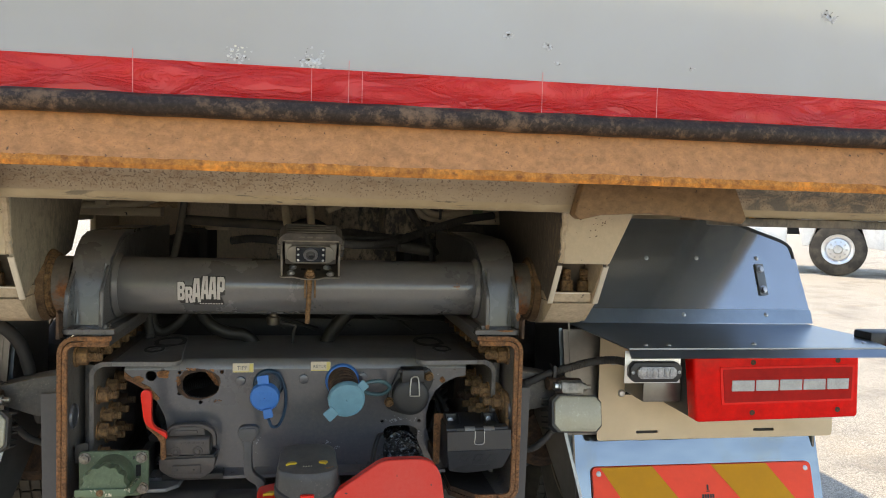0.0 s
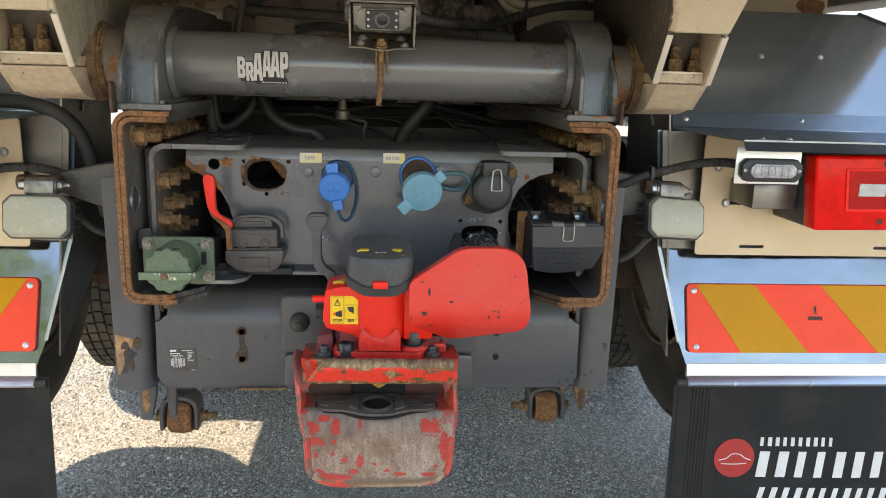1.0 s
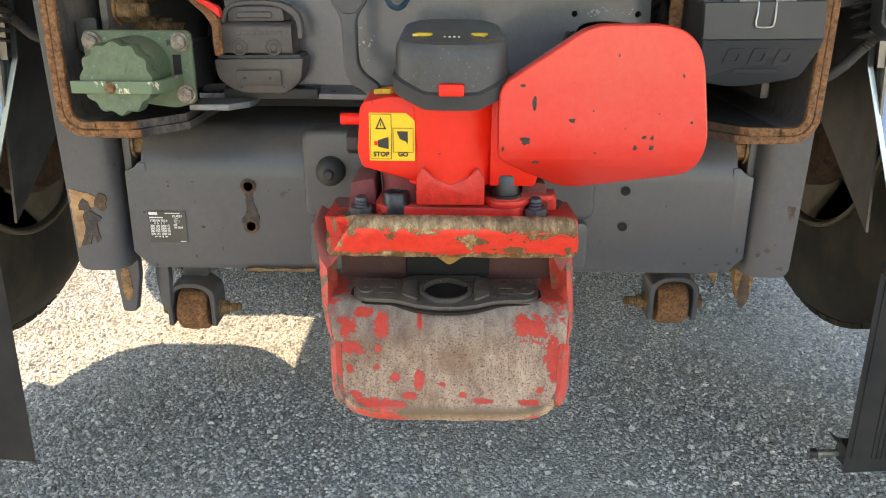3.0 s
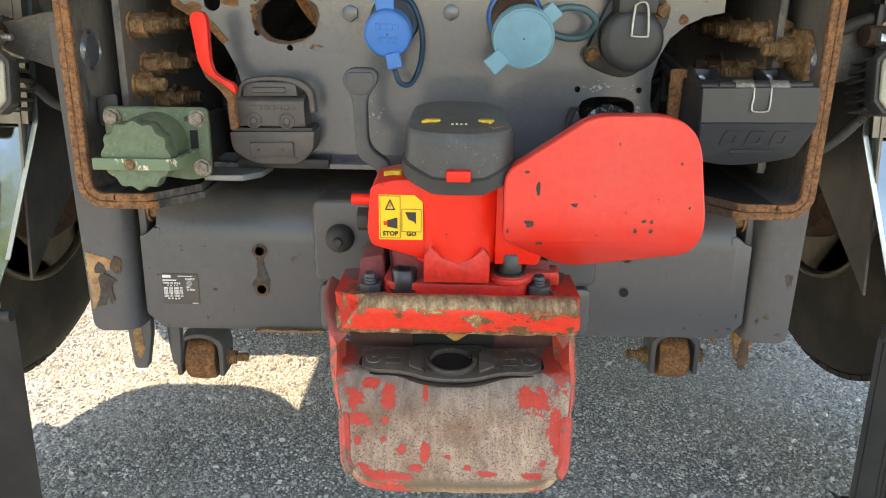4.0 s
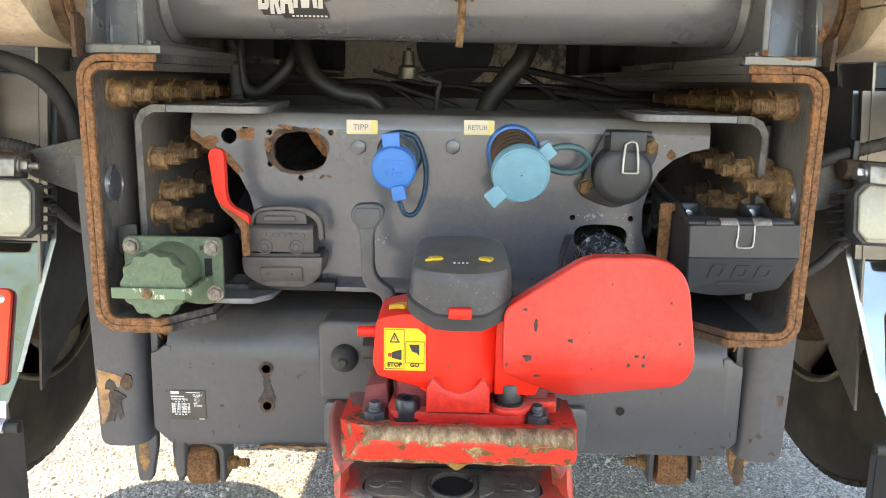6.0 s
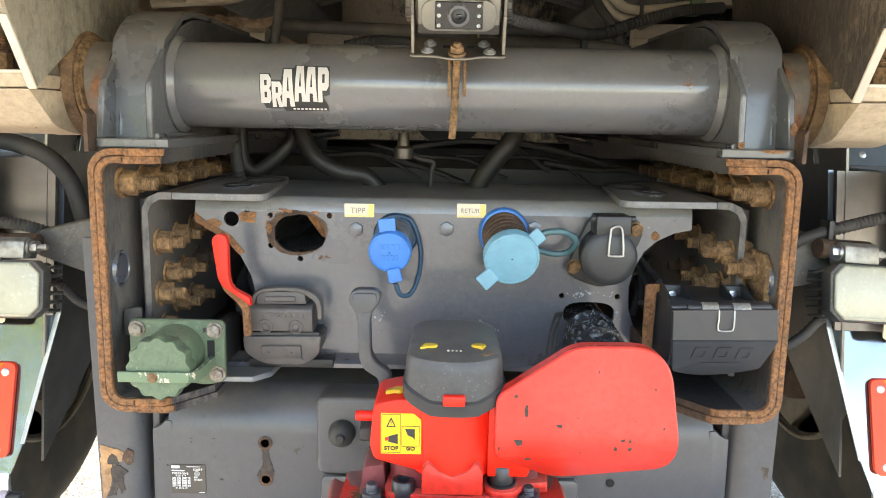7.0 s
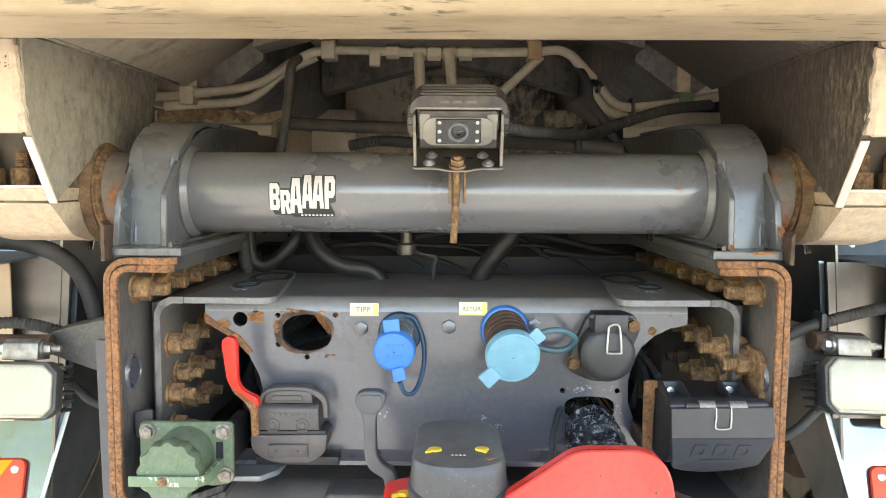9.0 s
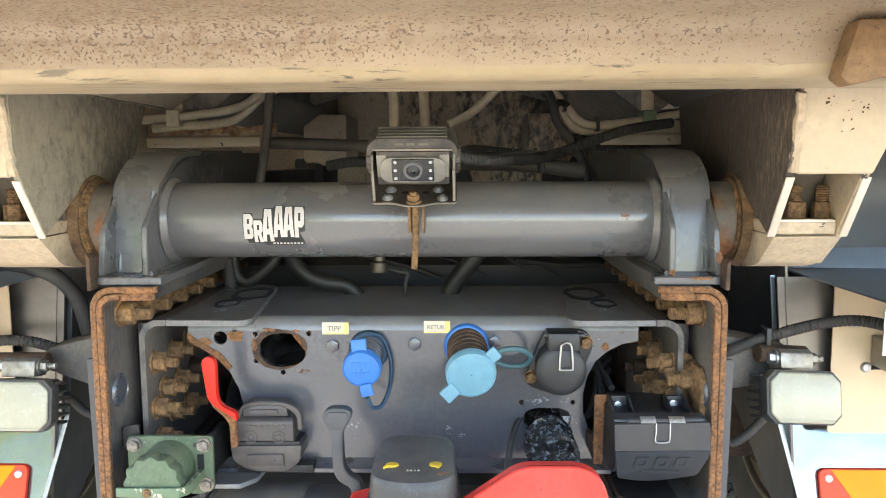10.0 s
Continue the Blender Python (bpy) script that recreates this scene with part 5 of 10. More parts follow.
def gate_materials():
    n = Nodes("gate_paint")
    big = n.noise(2.2, 4, 0.5, (1, 1, 1), 3)
    c = n.mix(n.ramp(big, 0.35, 0.7), (0.37, 0.355, 0.335, 1), (0.42, 0.43, 0.435, 1))
    n.bump(n.noise(1.5, 2, 0.5, (1, 1, 1), 4), 0.06, 0.02)
    n.set(Base_Color=c, Roughness=0.17, Coat_Weight=0.5, Coat_Roughness=0.06)
    M["gate"] = n.mat
    n = Nodes("red_tape")
    blister = n.noise(26, 6, 0.65, (0.45, 1, 1.6), 5, 0.9)
    c = n.mix(n.ramp(blister, 0.50, 0.53), (0.60, 0.010, 0.007, 1), (0.66, 0.020, 0.015, 1))
    n.bump(n.ramp(blister, 0.40, 0.60), 0.8, 0.004)
    n.set(Base_Color=c, Roughness=n.val(n.ramp(n.noise(7, 4, 0.6, (1, 1, 1.5), 8), 0.4, 0.6), 0.05, 0.20), Specular_IOR_Level=0.42)
    M["tape"] = n.mat
    n = Nodes("speckled_beam_paint")
    big, fine = n.noise(5, 4, 0.6, (1, 1, 1), 2), n.noise(70, 4, 0.6, (1, 1, 1.5), 3)
    c = n.mix(n.ramp(n.noise(3, 5, 0.6, (1, 1, 1), 8), 0.3, 0.7), (0.25, 0.188, 0.128, 1), (0.375, 0.29, 0.198, 1))
    spots = n.noise(290, 3, 0.6, (0.9, 1, 1), 5)
    height = n.node("ShaderNodeSeparateXYZ", Vector=n.geo.outputs["Position"]).outputs[2]
    dense = n.mul(n.ramp(n.noise(4, 4, 0.65, (0.7, 1, 1.6), 6), 0.30, 0.58), n.ramp(height, 1.484, 1.498))
    sp = n.ramp(n.mul(spots, n.mul(n.mul(dense, 0.17), 0.86, "ADD")), 0.555, 0.58)
    c = n.mix(n.mul(sp, 0.75), c, (0.085, 0.050, 0.03, 1))
    c = n.mix(n.mul(n.mul(n.ramp(fine, 0.46, 0.64), dense), 0.6), c, (0.22, 0.14, 0.08, 1))
    c = n.mix(n.mul(n.ramp(n.noise(130, 4, 0.65, (0.8, 1, 1), 27), 0.60, 0.66), 0.6), c, (0.15, 0.095, 0.055, 1))
    ru = n.ramp(n.noise(6, 7, 0.7, (0.6, 1, 1.6), 12), 0.69, 0.72)
    c = n.mix(n.mul(ru, 0.8), c, (0.36, 0.15, 0.045, 1))
    across = n.node("ShaderNodeSeparateXYZ", Vector=n.geo.outputs["Position"]).outputs[0]
    scuff = n.mul(n.ramp(across, 0.66, 0.76), n.ramp(n.noise(26, 7, 0.75, (0.8, 1, 1.4), 31, 0.7), 0.60, 0.46))
    c = n.mix(n.mul(scuff, 0.85), c, (0.085, 0.078, 0.068, 1))
    n.bump(n.mul(n.mul(sp, -0.5), n.mul(fine, 0.5), "ADD"), 0.25, 0.002)
    c = n.mix(n.ramp(height, 1.4865, 1.4845), c, n.mix(n.mul(n.ramp(n.noise(55, 5, 0.7, (0.22, 1, 1.2), 21, 0.6), 0.56, 0.63), n.ramp(n.noise(4.5, 3, 0.6, (1, 1, 1), 22), 0.46, 0.56)), n.mix(n.ramp(n.noise(14, 6, 0.7, (0.5, 1, 1), 24), 0.35, 0.65), (0.33, 0.25, 0.15, 1), (0.44, 0.35, 0.225, 1)), (0.10, 0.085, 0.065, 1)))
    M["beam_speckled"] = n.set(Base_Color=c, Roughness=0.5)
    M["chip"] = rusty("paint_flake", (0.40, 0.37, 0.33, 1), (0.58, 0.60, 0.62, 1), (0.70, 0.70, 0.70, 1), 160, 0.3)
    M["tape_seam"] = plain("tape_seam", (0.74, 0.22, 0.19, 1), 0.3)


gate_materials()
tipper_body()
hinge_arm(1), hinge_arm(-1)


# ---- tow coupling ----
def worn_red(name, wear, patches=(), lip=False, dull=0.0):
    """Red paint scoured to brown bare metal; patches are spots (x, height or depth, two radii) where paint or bare metal is left."""
    n = Nodes(name)
    big, fine = n.noise(30, 6, 0.65, (1, 1, 1), 3, 0.6), n.noise(170, 5, 0.75, (1, 1, 1), 4)
    grit = n.noise(520, 3, 0.7, (1, 1, 1), 6)
    mid = n.noise(70, 6, 0.75, (1, 0.35, 0.35), 8)
    red = n.mix(n.ramp(fine, 0.3, 0.7), (0.62 - 0.20 * dull, 0.022 + 0.035 * dull, 0.012 + 0.03 * dull, 1), (0.76 - 0.22 * dull, 0.05 + 0.05 * dull, 0.025 + 0.04 * dull, 1))
    bare = n.mix(n.ramp(mid, 0.34, 0.66), (0.26, 0.158, 0.105, 1), (0.56, 0.385, 0.255, 1))
    bare = n.mix(n.mul(n.ramp(n.noise(120, 4, 0.7, (1, 0.12, 0.12), 15), 0.58, 0.66), 0.45), bare, (0.10, 0.065, 0.05, 1))
    bare = n.mix(n.mul(n.ramp(n.noise(120, 4, 0.7, (0.12, 1, 1), 16), 0.58, 0.66), 0.40), bare, (0.52, 0.40, 0.29, 1))
    bare = n.mix(n.mul(n.ramp(n.noise(60, 8, 0.8, (1, 1, 1), 19), 0.52, 0.66), 0.40), bare, (0.40, 0.125, 0.09, 1))
    bare = n.mix(n.mul(n.ramp(grit, 0.57, 0.70), 0.75), bare, (0.60, 0.45, 0.28, 1))
    bare = n.mix(n.mul(n.ramp(grit, 0.46, 0.36), 0.85), bare, (0.045, 0.03, 0.022, 1))
    bare = n.mix(n.mul(n.ramp(n.noise(11, 5, 0.6, (1, 1, 1), 12), 0.5, 0.66), 0.65), bare, (0.16, 0.075, 0.03, 1))
    p = n.node("ShaderNodeSeparateXYZ", Vector=n.geo.outputs["Position"])

    def plus(a, b, op="ADD"):
        m = n.node("ShaderNodeMath")
        m.operation = op
        n.put(m.inputs[0], a), n.put(m.inputs[1], b)
        return m.outputs[0]

    spots = None
    for x, w, rx, rw in patches:
        dx = plus(plus(p.outputs[0], x, "SUBTRACT"), rx, "DIVIDE")
        dw = plus(plus(p.outputs[2 if lip else 1], w, "SUBTRACT"), rw, "DIVIDE")
        near = plus(1.0, plus(plus(dx, dx, "MULTIPLY"), plus(dw, dw, "MULTIPLY")), "SUBTRACT")
        spots = near if spots is None else plus(spots, near, "MAXIMUM")
    if lip:  # the rolled edge above and the lower edge are scoured bare
        spots = plus(spots, plus(n.ramp(p.outputs[2], 0.841, 0.854), 2.4, "MULTIPLY"), "MAXIMUM")
        spots = plus(spots, plus(n.ramp(p.outputs[2], 0.8225, 0.8125), 2.0, "MULTIPLY"), "MAXIMUM")
        bare = n.mix(n.mul(n.ramp(mid, 0.46, 0.60), 0.9), (0.125, 0.066, 0.022, 1), n.mix(n.ramp(fine, 0.35, 0.65), (0.30, 0.17, 0.06, 1), (0.60, 0.46, 0.27, 1)))
        bare = n.mix(n.mul(n.ramp(grit, 0.46, 0.36), 0.7), bare, (0.045, 0.03, 0.022, 1))
        wear_at = plus(plus(plus(spots, -0.75), plus(plus(big, 0.5, "SUBTRACT"), 6.0, "MULTIPLY")), plus(plus(fine, 0.5, "SUBTRACT"), 2.0, "MULTIPLY"))
        f = n.ramp(wear_at, 0.0, 0.06)
        bare = n.mix(n.mul(n.ramp(wear_at, 0.40, 0.05), 0.8), bare, (0.10, 0.05, 0.015, 1))
        bare = n.mix(n.mul(n.ramp(p.outputs[2], 0.844, 0.853), 0.85), bare, n.mix(n.ramp(mid, 0.38, 0.62), (0.085, 0.048, 0.024, 1), n.mix(n.ramp(fine, 0.4, 0.66), (0.25, 0.155, 0.075, 1), (0.46, 0.33, 0.20, 1))))
    elif patches:
        kept = plus(plus(plus(spots, 0.05), plus(plus(n.noise(75, 6, 0.7, (1, 1, 1), 23, 0.8), 0.5, "SUBTRACT"), 6.5, "MULTIPLY")), plus(plus(fine, 0.5, "SUBTRACT"), 5.0, "MULTIPLY"))
        keep = n.ramp(kept, 0.0, 0.08)
        bare = n.mix(n.mul(n.ramp(kept, -0.35, -0.02), 0.6), bare, (0.10, 0.065, 0.045, 1))
        f = plus(1.0, keep, "SUBTRACT")
        # bare metal turns grey from the bend inwards, brown at the very tip
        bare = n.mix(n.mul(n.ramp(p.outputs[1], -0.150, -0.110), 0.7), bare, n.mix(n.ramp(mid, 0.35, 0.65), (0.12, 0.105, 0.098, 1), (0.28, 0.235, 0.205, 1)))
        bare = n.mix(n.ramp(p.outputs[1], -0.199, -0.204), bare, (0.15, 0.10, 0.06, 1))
    else:
        f = n.ramp(plus(big, plus(plus(fine, 0.5, "SUBTRACT"), 0.25, "MULTIPLY")), 0.62 - 0.24 * wear, 0.65 - 0.24 * wear)
        bare = n.mix(0.65, bare, (0.085, 0.052, 0.035, 1))
    n.bump(plus(plus(f, -0.5, "MULTIPLY"), plus(plus(fine, 0.5, "MULTIPLY"), plus(grit, 0.25, "MULTIPLY"))), 0.45, 0.002)
    return n.set(Base_Color=n.mix(f, red, bare), Roughness=n.val(f, 0.42, 0.72))


# where paint is left on the tongue: x, y and the two half widths
LEFT_PAINT = [(-0.118, -0.075, 0.020, 0.045), (0.134, -0.072, 0.018, 0.040), (0.108, -0.13, 0.0196, 0.0126), (0.124, -0.159, 0.008, 0.0223), (0.093, -0.121, 0.0057, 0.0057), (0.109, -0.187, 0.0035, 0.0028), (0.098, -0.197, 0.0096, 0.0025), (0.031, -0.19, 0.0036, 0.0025), (0.009, -0.181, 0.0036, 0.0029), (-0.076, -0.115, 0.0084, 0.0054), (-0.092, -0.131, 0.0086, 0.0103), (-0.055, -0.127, 0.0072, 0.0125), (-0.084, -0.151, 0.0119, 0.0056), (-0.057, -0.149, 0.0039, 0.004), (-0.085, -0.17, 0.0031, 0.004), (-0.058, -0.167, 0.003, 0.003), (-0.039, -0.177, 0.0052, 0.0048), (-0.023, -0.191, 0.0075, 0.0033), (-0.013, -0.179, 0.0048, 0.0084), (-0.053, -0.199, 0.023, 0.0045), (-0.078, -0.193, 0.0069, 0.0028), (0.05, -0.195, 0.0112, 0.0025), (-0.015, -0.12, 0.0027, 0.012)]
# where the lip is bare: x, z and the two half widths
LIP_BARE = [(0.032, 0.836, 0.026, 0.014), (-0.058, 0.840, 0.040, 0.008), (-0.090, 0.834, 0.018, 0.014), (0.100, 0.840, 0.040, 0.009), (0.075, 0.824, 0.022, 0.004), (-0.045, 0.813, 0.018, 0.004), (0.010, 0.814, 0.030, 0.006), (0.128, 0.822, 0.008, 0.012)]
M["lip_red"] = worn_red("lip_worn_red", 0.12, LIP_BARE, True)
M["jaw_worn"] = worn_red("jaw_worn_red", 0.95, LEFT_PAINT, dull=0.6)
M["jaw_red"] = worn_red("jaw_side_red", 0.30, dull=0.65)
M["rim_red"] = worn_red("tongue_rim_red", 0.46, dull=0.75)
M["insert_steel"] = paint("insert_steel", (0.044, 0.041, 0.040, 1), (0.15, 0.105, 0.075, 1), 0.6, 0.26, 0.10, 0.2, 0.35, 0.22, coat=0.3, speck=1.2)
# dark red mostly covered by near-black brown
M["throat"] = paint("throat_dark_red", (0.10, 0.03, 0.025, 1), (0.035, 0.028, 0.022, 1), 0.9, 0.6, 0.3, 0.0, 0.3, 0.2)
M["lip_rust"] = rusty("lip_rust", (0.12, 0.055, 0.012, 1), (0.26, 0.13, 0.03, 1), (0.42, 0.24, 0.08, 1), 70, 0.5)
M["nut_grey"] = plain("grey_nut", (0.06, 0.06, 0.064, 1), 0.5, 0.3, 0.3, 0.3, 120, 0.3)
M["bore"] = rusty("greasy_bore", (0.008, 0.005, 0.004, 1), (0.016, 0.010, 0.007, 1), (0.035, 0.022, 0.014, 1), 40, 0.2)
M["ear_red"] = paint("ear_red_paint", (0.30, 0.040, 0.036, 1), (0.15, 0.075, 0.055, 1), 0.75, 0.45, 0.12, 0.35, 0.2, 0.3)
M["dull_red"] = paint("dull_red_paint", (0.17, 0.030, 0.032, 1), (0.12, 0.07, 0.065, 1), 0.5, 0.5, 0.0, 0.25, 0.2, 0.35)
M["red_dusty"] = paint("dusty_red_paint", (0.62, 0.030, 0.020, 1), (0.42, 0.10, 0.07, 1), 0.4, 0.4, 0.0, 0.15, 0.1, 0.35)
CX = 0.016


def tow_coupling():
    c = thing("tow_coupling", "red automatic tow coupling with a worn open jaw", "tow coupling", (CX, 0.0, 0.65))
    part("neck", prism(fresh(), rounded([(CX - 0.075, 0.735), (CX - 0.075, 0.875), (CX + 0.075, 0.875), (CX + 0.075, 0.735)], 0.02), "y", -0.03, 0.086, 0.006), "black_steel", c)
    # lower jaw: a flat floor that bends into a tongue sloping down and out
    def floor_z(y):
        d = max(0.0, -y - 0.100)
        return 0.737 - 0.740 * (d - 0.006 * (1 - math.exp(-d / 0.006)))

    def middle(y):
        return 0.0175 - 0.0105 * max(0.0, min(1.0, (y + 0.15) / 0.12))

    def width(y):
        if y < -0.112:
            return 0.132 - 0.012 * min(1.0, (-y - 0.112) / 0.038) - 0.011 * max(0.0, (-y - 0.150) / 0.062)
        return 0.132

    bm = fresh()
    n = 40
    grid = []
    for j in range(n + 1):
        w = j / n
        y = -0.028 - 0.177 * w
        half = width(y)
        e = max(0.0, (-y - 0.181) / 0.0242)
        half -= 0.024 * (1 - math.sqrt(max(0.0, 1 - min(1.0, e) ** 2)))
        row = []
        for i in range(25):
            u = -1 + 2 * i / 24
            x = middle(y) + half * u
            row.append(bm.verts.new((x, y, floor_z(y) + 0.007 * abs(u) ** 7 + 0.0011 * noise.noise(Vector((x * 45, y * 45, 0.3))))))
        grid.append(row)
    low = [[bm.verts.new(v.co + Vector((0, 0.008, -0.016))) for v in r] for r in grid]
    for g, flip in ((grid, 1), (low, -1)):
        for p, q in zip(g, g[1:]):
            for i in range(24):
                bm.faces.new((p[i], p[i + 1], q[i + 1], q[i])[::flip])
    edge = [(r, 0) for r in range(n + 1)] + [(n, i) for i in range(1, 25)] + [(r, 24) for r in range(n - 1, -1, -1)] + [(0, i) for i in range(23, 0, -1)]
    for (r0, i0), (r1, i1) in zip(edge, edge[1:] + edge[:1]):
        bm.faces.new((grid[r0][i0], grid[r1][i1], low[r1][i1], low[r0][i0]))
    bmesh.ops.recalc_face_normals(bm, faces=bm.faces[:])
    soften(bm, bm.verts[:], 0.005, 2, 55)
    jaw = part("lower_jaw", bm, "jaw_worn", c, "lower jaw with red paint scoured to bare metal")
    # dusty red rims along the tongue's sides and round its corners
    for s in (-1, 1):
        run = []
        for k in range(13):
            y = -0.148 - 0.048 * k / 12
            e = max(0.0, (-y - 0.181) / 0.0242)
            half = width(y) - 0.024 * (1 - math.sqrt(max(0.0, 1 - min(1.0, e) ** 2)))
            run.append((middle(y) + s * (half - 0.0015), y, floor_z(y) + 0.0035 * (1 - k / 14)))
        part("tongue_rim", hose(fresh(), run, 0.0062, 8, 3), "rim_red", jaw, "dusty red rim worn at its edge")
    # curved side walls: from the floor outwards and up to the ear
    for s in (-1, 1):
        slim, tuck = (0.011, 0.004) if s > 0 else (0.006, 0.006)
        rim = [(0.1175, -0.156, 0.7005), (0.127, -0.135, 0.721), (0.1325, -0.112, 0.739), (0.1345, -0.095, 0.756), (0.137, -0.075, 0.780), (0.139, -0.052, 0.800), (0.141, -0.034, 0.812)]
        foot = [(width(p[1]) - 0.012, p[1] + 0.003, floor_z(p[1]) + 0.002) for p in rim[:5]] + [(0.122, -0.040, 0.765), (0.124, -0.022, 0.811)]
        rim = [(x - tuck * min(1.0, k / 3), y, z) for k, (x, y, z) in enumerate(rim)]
        rim, foot = spline([Vector(p) for p in rim], 3), spline([Vector(p) for p in foot], 3)
        bm = fresh()
        skin = []
        for p, q in zip(rim, foot):
            row = []
            for k in range(6):
                f = k / 5
                v = q.lerp(p, f)
                bulge = 0.14 * (p - q).length * math.sin(math.pi * f)
                v = v + Vector((bulge * 0.5, 0.0, -bulge))
                row.append(v)
            out = Vector((0.008, 0.004, -0.006)) * min(1.0, max(0.02, (q.y + 0.152) / 0.06))
            row += [row[-1] + out * 0.5, row[-1] + out, row[2] + out * 1.2, row[0] + out * 1.2]
            skin.append([bm.verts.new((middle(v.y) + s * v.x, v.y, v.z)) for v in row])
        for p, q in zip(skin, skin[1:]):
            for i in range(len(p)):
                k = (i + 1) % len(p)
                bm.faces.new((p[i], p[k], q[k], q[i]))
        bm.faces.new(skin[0]), bm.faces.new(skin[-1][::-1])
        bmesh.ops.recalc_face_normals(bm, faces=bm.faces[:])
        wall = part("jaw_side", bm, "jaw_red", c, "red flared jaw side")
        shade(wall.data, 75)
        # the ear: a shallow cup between the wall's upper edge and the lip's end
        outer = spline([Vector((p[0] - slim, p[1], p[2])) for p in ((0.148, -0.028, 0.823), (0.147, -0.060, 0.821), (0.142, -0.095, 0.818), (0.133, -0.130, 0.814), (0.121, -0.158, 0.8105))], 4)
        inner = spline([Vector(p) for p in ((0.100, -0.028, 0.833), (0.098, -0.060, 0.833), (0.096, -0.095, 0.835), (0.096, -0.130, 0.840), (0.102, -0.162, 0.826))], 4)
        bm = fresh()
        rows = []
        for p, q in zip(outer, inner):
            row = []
            for k in range(7):
                f = k / 6
                v = p.lerp(q, f)
                v.z -= 0.30 * (p - q).length * math.sin(math.pi * f) * (0.6 + 0.4 * (1 - f))
                row.append(v)
            row += [row[-1] + Vector((0, 0, -0.010)), row[3] + Vector((0, 0, -0.006)), row[0] + Vector((0.003, -0.002, -0.014)), row[0] + Vector((0.005, -0.003, -0.004))]
            rows.append([bm.verts.new((CX - 0.003 + s * v.x, v.y, v.z)) for v in row])
        for p, q in zip(rows, rows[1:]):
            for i in range(len(p)):
                k = (i + 1) % len(p)
                bm.faces.new((p[i], p[k], q[k], q[i]))
        bm.faces.new(rows[0]), bm.faces.new(rows[-1][::-1])
        bmesh.ops.recalc_face_normals(bm, faces=bm.faces[:])
        shade(part("jaw_rim", bm, "ear_red", wall, "dull red rolled rim").data, 75)
    # upper jaw with its rolled lip
    lip = [(-0.148, 0.812), (-0.158, 0.8095), (-0.169, 0.818), (-0.180, 0.836), (-0.185, 0.845), (-0.184, 0.853), (-0.178, 0.8575), (-0.168, 0.857), (-0.150, 0.849), (-0.110, 0.836), (-0.03, 0.832), (-0.03, 0.815), (-0.10, 0.815), (-0.135, 0.816)]
    lip = rounded(lip, 0.005, 3)
    bm = fresh()
    n = 60
    rows = []
    for i in range(n + 1):
        u = -1 + 2 * i / n
        e = max(0.0, abs(u) - 0.90) / 0.10
        drop = 1 - math.sqrt(max(0.0, 1 - e * e))
        row = []
        for y, z in lip:
            front = max(0.0, min(1.0, (-y - 0.12) / 0.05))
            half = 0.130 + ((0.119 if u < 0 else 0.1225) - 0.130) * front + front * (0.004 - max(0.0, (z - 0.812) / 0.042) * (0.024 if u < 0 else 0.004))
            g = noise.noise(Vector((u * 14, y * 60, z * 50)))
            row.append(bm.verts.new((CX + 0.001 + u * half, y + 0.020 * drop * front + 0.0010 * g, 0.812 + (z - 0.812) * (1 - 0.42 * drop * front) + 0.0010 * g * front)))
        rows.append(row)
    for p, q in zip(rows, rows[1:]):
        for j in range(len(lip)):
            k = (j + 1) % len(lip)
            bm.faces.new((p[j], p[k], q[k], q[j]))
    bm.faces.new(rows[0]), bm.faces.new(rows[-1][::-1])
    bmesh.ops.recalc_face_normals(bm, faces=bm.faces[:])
    part("upper_lip", bm, "lip_red", c, "upper jaw lip with chipped red paint")
    part("lip_nib", prism(fresh(), [(CX - 0.017, 0.813), (CX + 0.017, 0.813), (CX + 0.002, 0.802), (CX - 0.002, 0.802)], "y", -0.157, -0.148, 0.001, 1), "lip_rust", c)
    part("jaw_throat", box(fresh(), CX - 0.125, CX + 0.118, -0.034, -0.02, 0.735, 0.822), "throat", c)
    # near-black block for the shade deep in the throat
    part("throat_shade", box(fresh(), CX - 0.050, CX + 0.046, -0.044, -0.033, 0.742, 0.818, 0.004), "dark", c)
    # wear insert with the pin bush
    bx, by = 0.0125, -0.082
    tilt = Matrix.Translation((bx, by, 0.7385)) @ Matrix.Rotation(radians(7), 4, "X")
    half_strip = [(0.102, 0.0), (0.100, -0.013), (0.088, -0.021), (0.060, -0.022), (0.046, -0.026), (0.032, -0.033), (0.014, -0.037)]
    back = [(0.100, 0.013), (0.088, 0.021), (0.058, 0.021), (0.046, 0.026), (0.034, 0.033)]
    strip = half_strip + [(-x, y) for x, y in half_strip[::-1]] + [(-x, y) for x, y in back] + back[::-1]
    bm = prism(fresh(), rounded(strip, 0.008, 4), "z", -0.004, 0.0055, 0.0015, 2, holes=[ring_pts(0.0, -0.002, 0.0255, n=32)])
    bmesh.ops.transform(bm, matrix=tilt, verts=bm.verts[:])
    gap = prism(fresh(), rounded([(x * 1.035, y * 1.12) for x, y in strip], 0.008, 4), "z", -0.0025, 0.0008)
    bmesh.ops.transform(gap, matrix=tilt, verts=gap.verts[:])
    part("insert_seat", gap, "bore", jaw)
    insert = part("wear_insert", bm, "insert_steel", jaw, "dark steel wear insert with a pin bush")
    bm = fresh()
    lathe(bm, [(0.0245, -0.03), (0.0245, 0.004), (0.0255, 0.0042), (0.0278, 0.0043), (0.0292, 0.0030), (0.0292, -0.005)], (bx, by - 0.002, 0.7425), (0, -0.06, 1), 44)
    part("pin_bush", bm, "insert_steel", insert)
    bm = fresh()
